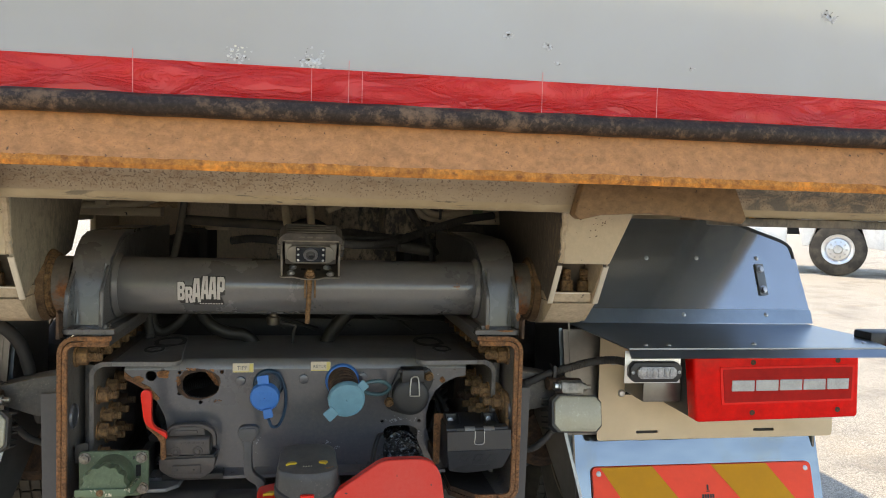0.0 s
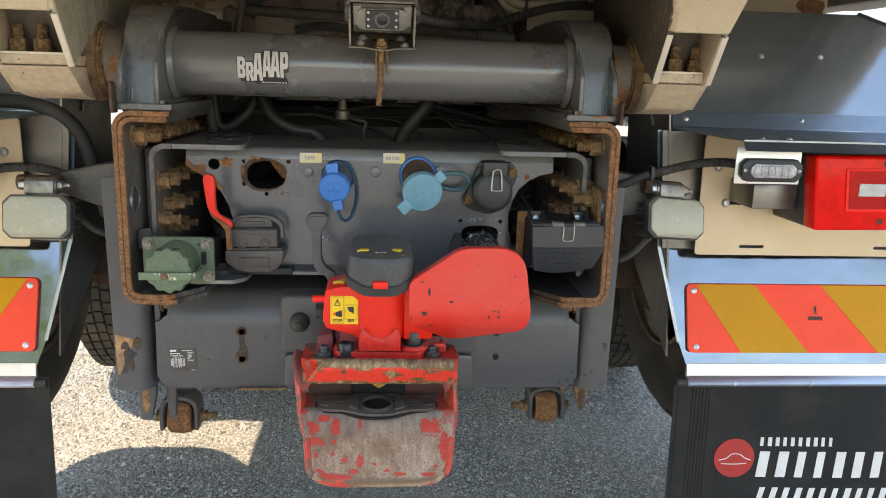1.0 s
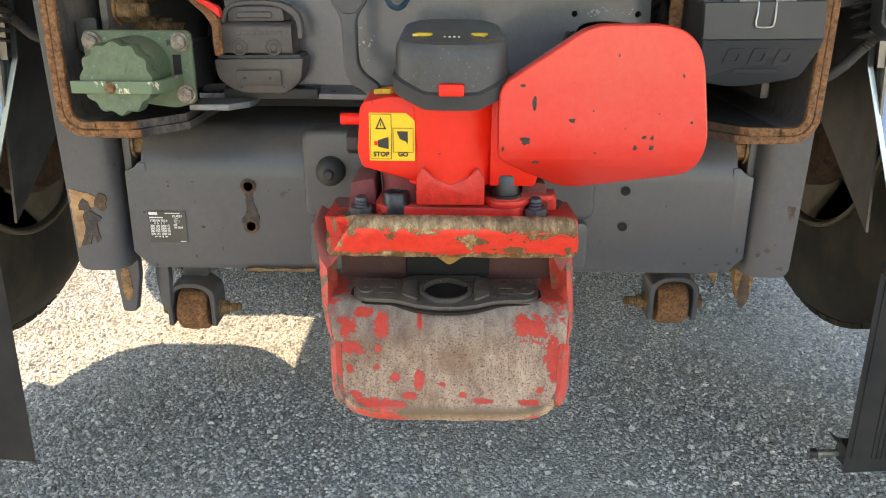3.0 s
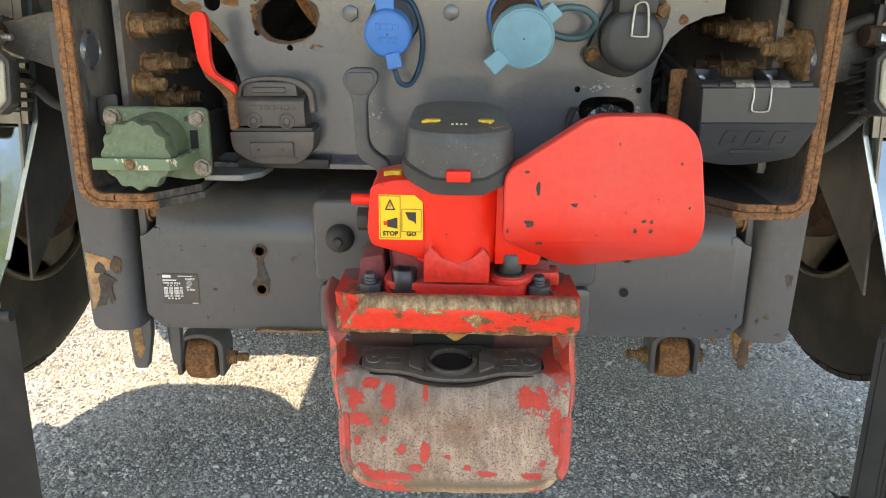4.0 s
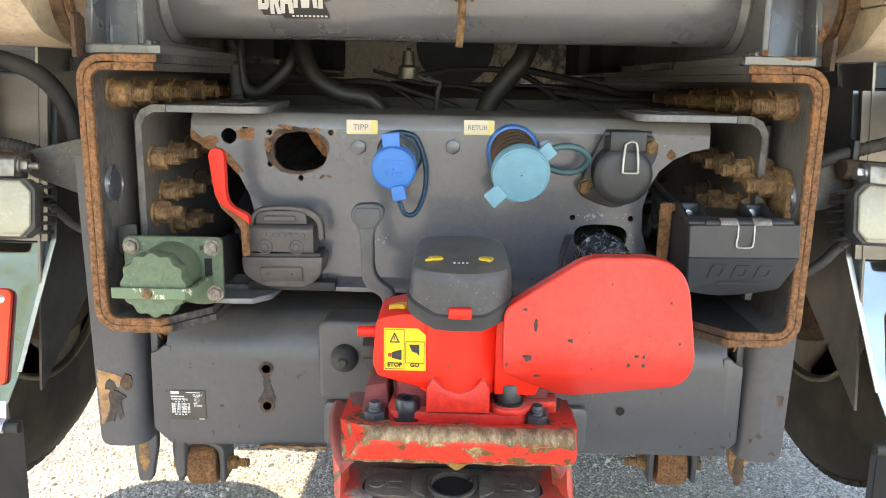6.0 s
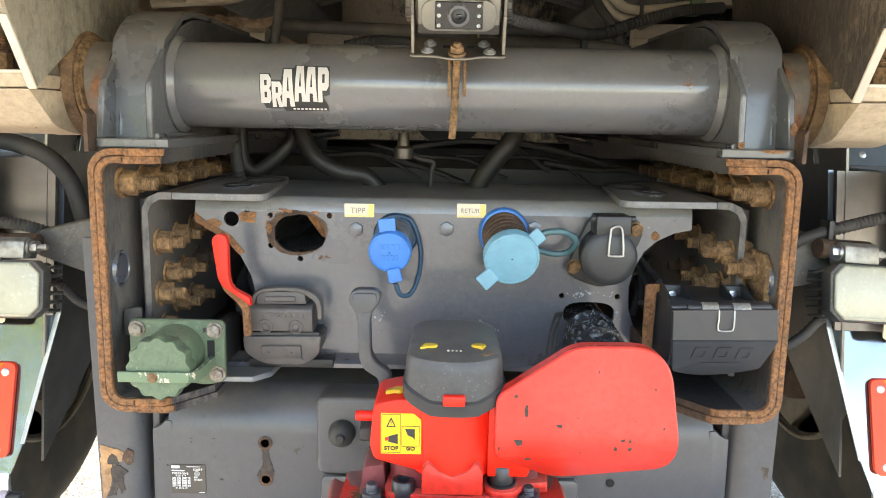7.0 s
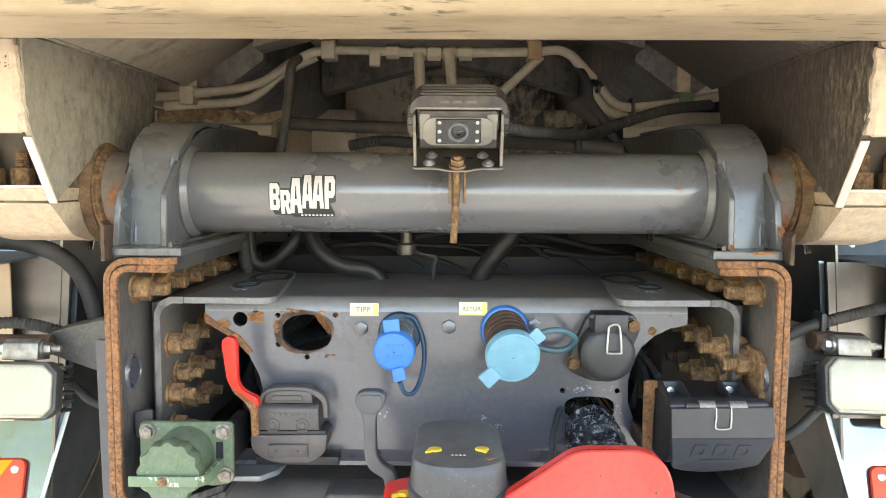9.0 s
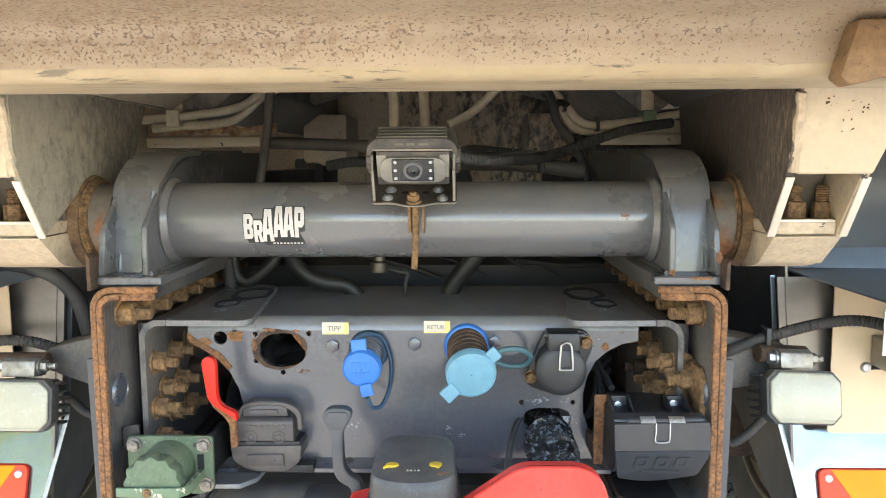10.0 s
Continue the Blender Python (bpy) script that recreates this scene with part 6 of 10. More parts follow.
    lathe(bm, [(0.0004, 0.0), (0.0246, 0.0)], (bx, by - 0.002, 0.7380), (0, -0.06, 1), 30)
    part("bush_bore", bm, "bore", insert)
    for s in (-1, 1):
        bm = fresh()
        at = tilt @ Vector((s * 0.088, 0, 0.0054))
        lathe(bm, [(0.0004, -0.001), (0.0024, -0.001), (0.0028, 0.0012), (0.0085, 0.0013), (0.0095, 0.0)], at, (0, -0.12, 1), 20)
        part("insert_screw", bm, "insert_steel", insert)
        bm = fresh()
        for k in (-1, 1):
            box(bm, s * 0.066 - 0.0075, s * 0.066 + 0.0075, k * 0.006 - 0.0032, k * 0.006 + 0.0032, 0.0054, 0.0063, 0.0004)
        bmesh.ops.transform(bm, matrix=tilt, verts=bm.verts[:])
        part("cast_mark", bm, "insert_steel", insert)
        bm = prism(fresh(), rounded([(s * 0.030, -0.026), (s * 0.048, -0.014), (s * 0.046, 0.022), (s * 0.032, 0.028)][::s], 0.005), "z", 0.004, 0.0085, 0.0025, 2)
        bmesh.ops.transform(bm, matrix=tilt, verts=bm.verts[:])
        part("shoulder", bm, "insert_steel", insert)
    # flange and block under the head
    part("gasket_plate", prism(fresh(), rounded([(CX - 0.070, -0.122), (CX - 0.066, -0.02), (CX + 0.066, -0.02), (CX + 0.072, -0.116)], 0.014), "z", 0.826, 0.8365, 0.003), "black_steel", c)
    fl = rounded([(-0.050, -0.120), (-0.062, -0.110), (-0.056, -0.03), (0.05, -0.02), (0.094, -0.060), (0.131, -0.058), (0.128, -0.084), (0.108, -0.086), (0.094, -0.106), (0.084, -0.124)], [0.006, 0.014, 0.02, 0.02, 0.02, 0.003, 0.003, 0.012, 0.02, 0.012], 5)
    part("flange_tab", prism(fresh(), rounded([(0.050, -0.112), (0.060, -0.127), (0.086, -0.127), (0.100, -0.104), (0.124, -0.100), (0.127, -0.074), (0.058, -0.070)], [0.010, 0.012, 0.012, 0.010, 0.003, 0.003, 0.006]), "z", 0.8508, 0.8582, 0.002), "red_dusty", c, "red flange tab")
    part("head_flange", prism(fresh(), fl, "z", 0.837, 0.8505, 0.0025), "red_dusty", c, "red head flange")
    part("flange_pad", prism(fresh(), ring_pts(0.072, -0.107, 0.0185, 0.0185, 28), "z", 0.8580, 0.8596, 0.0006, 1), "red_dusty", c)
    vee = [(CX - 0.034, 0.855), (CX - 0.034, 0.882), (CX - 0.027, 0.893), (CX - 0.016, 0.882), (CX, 0.876), (CX + 0.016, 0.882), (CX + 0.027, 0.893), (CX + 0.034, 0.882), (CX + 0.034, 0.855)]
    part("head_foot", prism(fresh(), vee, "y", -0.130, -0.05, 0.002), "red_dusty", c)
    part("head_cylinder", lathe(fresh(), [(0.0004, 0), (0.050, 0), (0.0505, 0.02), (0.053, 0.07), (0.0565, 0.105), (0.0004, 0.105)], (CX, -0.078, 0.872), (0, 0, 1), 48), "red", c, "red cylindrical coupling head")
    bm = fresh()
    lathe(bm, [(0.0004, 0), (0.03, 0), (0.03, 0.04), (0.0004, 0.04)], (CX - 0.042, -0.075, 0.850), (0, 0, 1), 24)
    part("head_pillar", bm, "dull_red", c)
    # grey cap: rounded trapezium with a domed top and a rim
    cap = rounded([(CX - 0.058, -0.128), (CX - 0.054, -0.020), (CX - 0.030, -0.004), (CX + 0.030, -0.004), (CX + 0.054, -0.020), (CX + 0.058, -0.128), (CX + 0.024, -0.146), (CX - 0.024, -0.146)], 0.018, 5)
    bm = fresh()
    levels = ((0.970, 0.955), (0.977, 0.955), (1.004, 0.94), (1.013, 0.925), (1.018, 0.88), (1.020, 0.76))
    rows = [[bm.verts.new((CX + (x - CX) * k, -0.075 + (y + 0.075) * k, z + (y + 0.075) * 0.10 + (0.022 * max(0.0, abs(x - CX) / 0.058 - 0.45) if z < 0.975 else 0.0))) for x, y in cap] for z, k in levels]
    for a, b in zip(rows, rows[1:]):
        for j in range(len(cap)):
            k = (j + 1) % len(cap)
            bm.faces.new((a[j], a[k], b[k], b[j]))
    bm.faces.new(rows[-1])
    bmesh.ops.recalc_face_normals(bm, faces=bm.faces[:])
    cover = part("head_cap", bm, "cap_grey", c, "dusty black plastic head cap")
    bm = fresh()
    rows = []
    for z, k in ((0.959, 0.93), (0.959, 0.985), (0.973, 0.995), (0.976, 0.95)):
        rows.append([bm.verts.new((CX + (x - CX) * k, -0.075 + (y + 0.075) * k, z + (y + 0.075) * 0.10 + 0.022 * max(0.0, abs(x - CX) / 0.058 - 0.45))) for x, y in cap])
    for a, b in zip(rows, rows[1:]):
        for j in range(len(cap)):
            k = (j + 1) % len(cap)
            bm.faces.new((a[j], a[k], b[k], b[j]))
    bmesh.ops.recalc_face_normals(bm, faces=bm.faces[:])
    part("cap_rim", bm, "rubber", cover)
    part("release_button", box(fresh(), CX - 0.012, CX + 0.012, -0.150, -0.134, 0.9655, 0.9770, 0.002), "red_plastic", cover, "red release button")
    for x, y in ((CX - 0.027, -0.098), (CX + 0.027, -0.096)):
        bm = fresh()
        prism(bm, ring_pts(x, y, 0.0082, 0.0065, 18), "z", 1.0160, 1.0190, 0.0008, 1)
        prism(bm, rounded([(x - 0.002, y - 0.005), (x - 0.011 if x < CX else x + 0.004, y - 0.010), (x - 0.009 if x < CX else x + 0.007, y - 0.003)], 0.001), "z", 1.0162, 1.0184)
        part("yellow_tab", bm, "yellow", cover, "yellow indicator tab")
    for x, y in ((CX - 0.033, -0.035), (CX + 0.033, -0.035)):
        part("dimple", lathe(fresh(), [(0.0004, 0.0014), (0.007, 0.0014), (0.010, 0.0)], (x, y, 1.0212), (0, 0, 1), 16), "cap_grey", cover)
    bm = fresh()
    for i, x in enumerate((-0.008, -0.0035, 0.001, 0.0055)):
        box(bm, CX + x, CX + x + 0.0022, -0.1135, -0.1118, 1.0158, 1.0172)
    part("print", bm, "print_pale", cover, flat=True)
    part("scratch", prism(fresh(), [(CX + 0.030, -0.118), (CX + 0.042, -0.108), (CX + 0.046, -0.112), (CX + 0.034, -0.122)], "z", 1.0125, 1.0148), "rust", cover, "scraped paint")
    # air cylinder box on the side
    side = rounded([(-0.072, 0.890), (-0.077, 0.905), (-0.073, 0.954), (-0.042, 0.961), (-0.006, 0.957), (-0.008, 0.880), (-0.012, 0.874)], [0.004, 0.006, 0.008, 0.01, 0.01, 0.006, 0.004])
    bm = prism(fresh(), side, "y", -0.116, -0.035, 0.006, 3)
    unit = part("air_cylinder", bm, "red", c, "red air cylinder housing with a yellow sticker")
    part("indicator_pin", cyl(fresh(), (-0.068, -0.104, 0.936), (-0.094, -0.104, 0.936), 0.0058, seg=18, bev=0.001), "red_plastic", unit, "red indicator pin")
    part("hose_fitting", hexhead(fresh(), (-0.072, -0.08, 0.908), (-1, 0, 0), 0.013, 0.016, 0.015), "rubber", unit)
    part("yellow_tab", prism(fresh(), rounded([(-0.061, -0.101), (-0.052, -0.096), (-0.044, -0.097), (-0.039, -0.091), (-0.043, -0.085), (-0.051, -0.086), (-0.055, -0.092), (-0.060, -0.096)], 0.002), "z", 0.960, 0.9645), "yellow", unit, "yellow indicator tab")
    st = part("sticker", prism(fresh(), rounded([(-0.0645, 0.897), (-0.0645, 0.9445), (-0.028, 0.9445), (-0.0195, 0.937), (-0.0195, 0.897)], 0.0012), "y", -0.1172, -0.1164), "sticker", unit, "yellow safety sticker with black symbols")
    bm = fresh()
    for a, b, e, f in ((-0.0635, -0.0425, 0.8985, 0.8990), (-0.0635, -0.0425, 0.943, 0.9435), (-0.0635, -0.0630, 0.8985, 0.9435), (-0.0430, -0.0425, 0.8985, 0.9435), (-0.0412, -0.0210, 0.9055, 0.906), (-0.0412, -0.0407, 0.9055, 0.930), (-0.0215, -0.0210, 0.9055, 0.930), (-0.0412, -0.0210, 0.9295, 0.930)):
        box(bm, a, b, -0.1178, -0.1174, e, f)
    tri = [(-0.0585, 0.9285), (-0.0475, 0.9285), (-0.053, 0.9405)]
    prism(bm, tri, "y", -0.1178, -0.1174, holes=[[(-0.0565, 0.9297), (-0.0495, 0.9297), (-0.053, 0.9373)]])
    box(bm, -0.0534, -0.0526, -0.1178, -0.1174, 0.9315, 0.9355)
    prism(bm, [(-0.056, 0.9175), (-0.047, 0.9205), (-0.0455, 0.9205), (-0.0455, 0.909), (-0.047, 0.909), (-0.056, 0.911)], "y", -0.1178, -0.1174)
    prism(bm, [(-0.0375, 0.9265), (-0.0265, 0.9265), (-0.0265, 0.9135), (-0.0285, 0.9165), (-0.0345, 0.919)], "y", -0.1178, -0.1174)
    part("symbols", bm, "black", st, flat=True)
    part("symbol", box(fresh(), -0.0598, -0.0562, -0.1178, -0.1174, 0.9125, 0.9165), "red_plastic", st)
    lettering("print", "STOP", facing(-0.0528, -0.1176, 0.9034), 0.0066, "black", st, wide=1.0, bold=0.00018)
    lettering("print", "GO", facing(-0.0312, -0.1176, 0.9034), 0.0062, "black", st, wide=1.05, bold=0.00018)
    # big bent cover on the other side
    face = [(0.061, 0.974), (0.145, 1.030), (0.224, 1.031), (0.249, 1.010), (0.262, 0.914), (0.252, 0.888), (0.130, 0.868), (0.062, 0.903)]
    pts = rounded(face, [0.012, 0.016, 0.022, 0.022, 0.022, 0.014, 0.02, 0.008], 6)
    bm = prism(fresh(), pts, "y", -0.141, -0.135, 0.0015, 1)
    def bent(z):
        """Depth of the bent sheet: upright above, rolled under below."""
        d = 0.937 - z
        return 0.07 * max(0.0, z - 0.937) if d < 0 else (7.5 * d * d if d < 0.045 else 7.5 * 0.045 ** 2 + 0.675 * (d - 0.045))
    for k in range(13):
        bmesh.ops.bisect_plane(bm, geom=bm.verts[:] + bm.edges[:] + bm.faces[:], plane_co=(0, 0, 0.940 - 0.005 * k), plane_no=(0, 0, 1))
    rim = [[bm.verts.new((x, y, z)) for x, z in pts] for y in (-0.1352, -0.122)]
    for a, b in zip(rim, rim[1:]):
        for j in range(len(pts)):
            k = (j + 1) % len(pts)
            bm.faces.new((a[j], a[k], b[k], b[j]))
    bmesh.ops.triangulate(bm, faces=[f for f in bm.faces if len(f.verts) > 4])
    for v in bm.verts:
        v.co.y += bent(v.co.z)
    part("side_cover", bm, "cover_red", c, "bright red bent cover plate with dark chips")
    shield = next(o for o in c.children if o.name.startswith("side_cover"))
    for k, (x, z, ra, rb) in enumerate(((0.0945, 0.958, 0.0022, 0.0062), (0.083, 0.975, 0.0022, 0.0016), (0.130, 0.943, 0.0036, 0.0020), (0.087, 0.923, 0.0045, 0.0038), (0.192, 0.917, 0.0020, 0.0024), (0.208, 0.917, 0.0018, 0.0028), (0.2075, 0.927, 0.0016, 0.0020), (0.200, 0.9275, 0.0022, 0.0018), (0.212, 0.950, 0.0008, 0.0008), (0.098, 0.900, 0.0034, 0.0016), (0.171, 1.003, 0.0007, 0.0018), (0.155, 0.911, 0.0012, 0.0010), (0.232, 0.985, 0.0011, 0.0016), (0.243, 0.942, 0.0010, 0.0016), (0.066, 0.914, 0.0012, 0.0024), (0.181, 0.936, 0.0009, 0.0008), (0.150, 0.952, 0.0007, 0.0011))):
        b = prism(fresh(), blotch(x, z, ra, rb, k, 16, 0.4), "y", -0.1414, -0.1408)
        for v in b.verts:
            v.co.y += bent(v.co.z)
        part("paint_chip", b, "chip_dark", shield, "dark chip in the red paint")
    part("cover_stay", prism(fresh(), [(0.055, 0.872), (0.055, 0.966), (0.078, 0.965), (0.11, 0.90), (0.10, 0.872)], "y", -0.118, -0.106, 0.002), "red", c)
    part("cover_bracket", box(fresh(), 0.10, 0.20, -0.09, -0.01, 0.885, 0.94, 0.01), "dull_red", c)
    # screws and side cheeks
    for x, y, z in ((-0.039, -0.110, 0.8395), (0.072, -0.107, 0.8592)):
        bm = fresh()
        cyl(bm, (x, y, z), (x, y, z + 0.003), 0.0165, seg=22)
        lathe(bm, [(0.0004, 0.003), (0.0135, 0.003), (0.0135, 0.022), (0.0120, 0.024), (0.0075, 0.024), (0.0072, 0.014), (0.0004, 0.014)], (x, y, z), (0, 0, 1), 22)
        part("socket_screw", bm, "zinc_dark", c, "dull socket-head screw")
    for s, x in ((-1, -0.075), (1, 0.103)):
        q = x + s * 0.012
        bm = prism(fresh(), rounded([(x + s * 0.006, 0.826), (x - s * 0.016, 0.826), (x - s * 0.012, 0.872), (x + s * 0.012, 0.868), (x + s * 0.018, 0.826)][::s], 0.003), "y", -0.092, -0.03, 0.003)
        part("clamp_cheek", bm, "dull_red", c, "dull red clamp cheek")
        bm = prism(fresh(), rounded([(x - s * 0.02, -0.02), (x - s * 0.016, -0.126), (x + s * 0.022, -0.126), (x + s * 0.040, -0.03)][::s], 0.006), "z", 0.822, 0.834, 0.003)
        part("clamp_base", bm, "dull_red", c, "dull red clamp cheek")
        part("nut", hexhead(fresh(), (x, -0.109, 0.834), (0, -0.06, 1), 0.0125, 0.011, 0.016, 0.010, 0.0070), "nut_grey", c, "grey nut on a threaded stud")
    # hand lever behind the head: a paddle on a flat bar that steps aside at its foot
    bm = fresh()
    bar = [(-0.1145, 1.043), (-0.1125, 1.055), (-0.104, 1.0605), (-0.082, 1.0605), (-0.074, 1.054), (-0.0765, 1.042), (-0.0875, 1.028), (-0.0865, 0.978), (-0.079, 0.966), (-0.064, 0.957), (-0.0605, 0.946), (-0.0605, 0.925), (-0.0755, 0.925), (-0.0775, 0.947), (-0.095, 0.957), (-0.1015, 0.970), (-0.1035, 1.028)]
    prism(bm, rounded(bar, [0.005, 0.006, 0.006, 0.006, 0.005, 0.006, 0.01, 0.01, 0.008, 0.008, 0.006, 0, 0, 0.006, 0.008, 0.01, 0.012]), "y", -0.010, 0.008, 0.005, 3)
    prism(bm, rounded([(-0.1105, 1.043), (-0.107, 1.056), (-0.080, 1.056), (-0.078, 1.043), (-0.088, 1.031), (-0.1015, 1.031)], 0.004), "y", -0.0125, -0.009, 0.0025, 2)
    bend = [(-0.068, 0.0, 0.932), (-0.068, 0.004, 0.915), (-0.066, 0.012, 0.895)]
    hose(bm, bend, 0.0085, 12)
    part("hand_lever", bm, "lever", c, "grey rubber-covered hand lever")
    return c


M["cap_grey"] = paint("cap_plastic", (0.038, 0.038, 0.040, 1), (0.17, 0.145, 0.12, 1), 0.4, 0.45, 0.0, 0.1, 0.3, 0.34, speck=0.9)
M["print_pale"] = plain("worn_print", (0.38, 0.36, 0.26, 1), 0.6)
M["lever"] = plain("lever_rubber", (0.055, 0.057, 0.062, 1), 0.6, 0, 0.2, 0.25, 60, 0.15)
M["zinc_dark"] = plain("dull_zinc", (0.045, 0.046, 0.050, 1), 0.36, 0.6, 0.2, 0.25, 120)
M["sticker"] = plain("yellow_sticker", (0.75, 0.45, 0.01, 1), 0.4, 0, 0.03, 0.06)
M["cover_red"] = paint("cover_red_paint", (0.66, 0.027, 0.017, 1), (0.57, 0.10, 0.075, 1), 0.5, 0.36, 0.0, 0.0, 0.04, 0.0, coat=0.3, speck=0.12, mottle=0.2)
M["chip_dark"] = rusty("bare_chip", (0.02, 0.018, 0.016, 1), (0.06, 0.05, 0.04, 1), (0.18, 0.12, 0.08, 1), 220, 0.6)
coupling = tow_coupling()


# ---- sockets and lines on the cross member ----
def green_socket():
    t = thing("round_connector", "green painted round connector with a fluted cap on a bolted plate", "connector", (-0.34, 0.03, 0.97))
    plate = part("mounting_plate", prism(fresh(), rounded([(-0.398, 0.936), (-0.398, 1.010), (-0.276, 1.010), (-0.276, 0.930), (-0.30, 0.924)], 0.008), "y", 0.018, 0.026, 0.0015, 1), "green", t)
    for x, z in ((-0.387, 0.998), (-0.288, 0.998), (-0.286, 0.940)):
        part("bolt", hexhead(fresh(), (x, 0.018, z), (0, -1, 0), 0.0085, 0.006, 0.0105), "worn_bolt", plate, "worn bolt")
    part("slot", box(fresh(), -0.298, -0.289, 0.0165, 0.0178, 0.962, 0.984), "dark", plate)
    bm = fresh()
    lathe(bm, [(0.0004, 0), (0.036, 0), (0.036, 0.034), (0.033, 0.040), (0.0004, 0.040)], (-0.337, 0.018, 0.969), (0, -1, 0), 36)
    part("socket_body", bm, "green", t)
    bm = fresh()
    seg, rows = 72, []
    for h, k in ((0.0, 0.96), (0.004, 1.0), (0.018, 1.0), (0.022, 0.95), (0.022, 0.0)):
        rows.append([bm.verts.new((-0.339 + k * (0.0385 + 0.0020 * math.cos(12 * 2 * math.pi * i / seg)) * math.cos(2 * math.pi * i / seg), -0.022 - h, 0.965 + k * (0.0385 + 0.0020 * math.cos(12 * 2 * math.pi * i / seg)) * math.sin(2 * math.pi * i / seg))) for i in range(seg)])
    for a, b in zip(rows, rows[1:]):
        for i in range(seg):
            j = (i + 1) % seg
            bm.faces.new((a[i], a[j], b[j], b[i]))
    bm.faces.new(rows[0])
    bmesh.ops.remove_doubles(bm, verts=bm.verts[:], dist=0.0003)
    bmesh.ops.recalc_face_normals(bm, faces=bm.faces[:])
    part("fluted_cap", bm, "green", t, "green fluted screw cap")
    bm = fresh()
    box(bm, -0.386, -0.300, -0.050, -0.0455, 0.950, 0.963, 0.001)
    prism(bm, [(-0.300, -0.050), (-0.291, -0.038), (-0.289, 0.017), (-0.294, 0.017), (-0.296, -0.037), (-0.301, -0.0455)], "z", 0.950, 0.963)
    part("strap", bm, "green_worn", t, "green steel strap with chipped paint")
    part("rivet", lathe(fresh(), [(0.0004, 0.004), (0.005, 0.003), (0.0065, 0.0)], (-0.344, -0.050, 0.9565), (0, -1, 0), 14), "rust_bolt", t)
    part("bent_bracket", prism(fresh(), rounded([(-0.408, 0.985), (-0.408, 1.020), (-0.384, 1.024), (-0.384, 0.985)], 0.006), "y", 0.028, 0.034, 0.001), "chassis_dark", t)
    part("stay", box(fresh(), -0.300, -0.285, 0.027, 0.128, 0.94, 0.995, 0.002), "chassis_dark", t)


def air_coupling():
    """The grey brake-line coupling with its red handle."""
    t = thing("brake_line_coupling", "grey duo air-line coupling with a red locking handle", "air coupling", (-0.21, 0.10, 0.93))
    low = rounded([(-0.2695, 0.9725), (-0.268, 0.949), (-0.251, 0.9355), (-0.237, 0.931), (-0.190, 0.931), (-0.179, 0.9365), (-0.166, 0.949), (-0.1625, 0.9745)], [0.003, 0.008, 0.008, 0.006, 0.006, 0.008, 0.008, 0.003])
    bm = prism(fresh(), low, "y", 0.078, 0.126, 0.003)
    for v in bm.verts:  # the front tapers in towards its foot
        if v.co.y < 0.10:
            v.co.y += 0.25 * max(0.0, 0.962 - v.co.z)
    body = part("lower_body", bm, "grey_plastic", t)
    part("collar", prism(fresh(), rounded([(-0.266, 0.9725), (-0.266, 0.9775), (-0.166, 0.9790), (-0.166, 0.9735)], 0.001), "y", 0.082, 0.124, 0.001, 1), "black_plastic", body)
    bm = prism(fresh(), rounded([(-0.2455, 0.940), (-0.245, 0.960), (-0.190, 0.961), (-0.190, 0.941)], 0.003), "y", 0.0755, 0.0785, 0.001, 1)
    for v in bm.verts:
        v.co.y += 0.25 * max(0.0, 0.962 - v.co.z)
    part("front_plate", bm, "grey_plastic", body)
    for x, z in ((-0.235, 0.951), (-0.204, 0.951), (-0.241, 0.9395), (-0.189, 0.9405)):
        part("screw", lathe(fresh(), [(0.0004, 0.001), (0.0014, 0.001), (0.0020, 0.0)], (x, 0.0785 if z > 0.95 else 0.0845, z), (0, -1, 0.2), 10), "zinc_dark", body)
    part("flap", prism(fresh(), rounded([(0.090, 0.9785), (0.078, 0.980), (0.074, 1.012), (0.082, 1.016), (0.122, 1.016), (0.122, 0.9785)], [0.001, 0.003, 0.004, 0.002, 0.001, 0.001], 3), "x", -0.2625, -0.1745, 0.003), "grey_plastic", t, "grey protective flap")
    for x in (-0.238, -0.197):
        part("boss", lathe(fresh(), [(0.0075, 0.0), (0.0085, 0.0012), (0.0098, 0.0012), (0.0105, 0.0)], (x, 0.0772, 0.9875), (0, -1, -0.1), 24), "grey_plastic", t)
        part("boss", lathe(fresh(), [(0.0004, 0.0012), (0.0035, 0.0012), (0.0050, 0.0)], (x, 0.0772, 0.9875), (0, -1, -0.1), 18), "grey_plastic", t)
    bm = fresh()
    for k in range(7):  # moulded mark
        box(bm, -0.240 + 0.0082 * k, -0.2345 + 0.0082 * k, 0.0742, 0.0762, 1.0015, 1.0065, 0.0006, 1)
    part("label_relief", bm, "grey_plastic", t)
    hood = rounded([(-0.2515, 1.016), (-0.2495, 1.033), (-0.186, 1.034), (-0.184, 1.017)], [0.001, 0.006, 0.006, 0.001])
    part("hood", prism(fresh(), hood, "y", 0.085, 0.122, 0.002), "grey_plastic", t)
    part("hood_relief", prism(fresh(), rounded([(-0.241, 1.020), (-0.240, 1.0275), (-0.198, 1.0280), (-0.197, 1.0205)], 0.003), "y", 0.0825, 0.0855, 0.0012, 1), "grey_plastic", t)
    # bail: a flat strap bowed over the hood, with a hook on one side
    bm = fresh()
    top = rounded([(-0.2605, 1.010), (-0.2575, 1.026), (-0.248, 1.0375), (-0.222, 1.0415), (-0.190, 1.0405), (-0.172, 1.0335), (-0.1625, 1.022), (-0.1615, 0.997)], [0, 0.01, 0.01, 0.02, 0.02, 0.012, 0.012, 0])
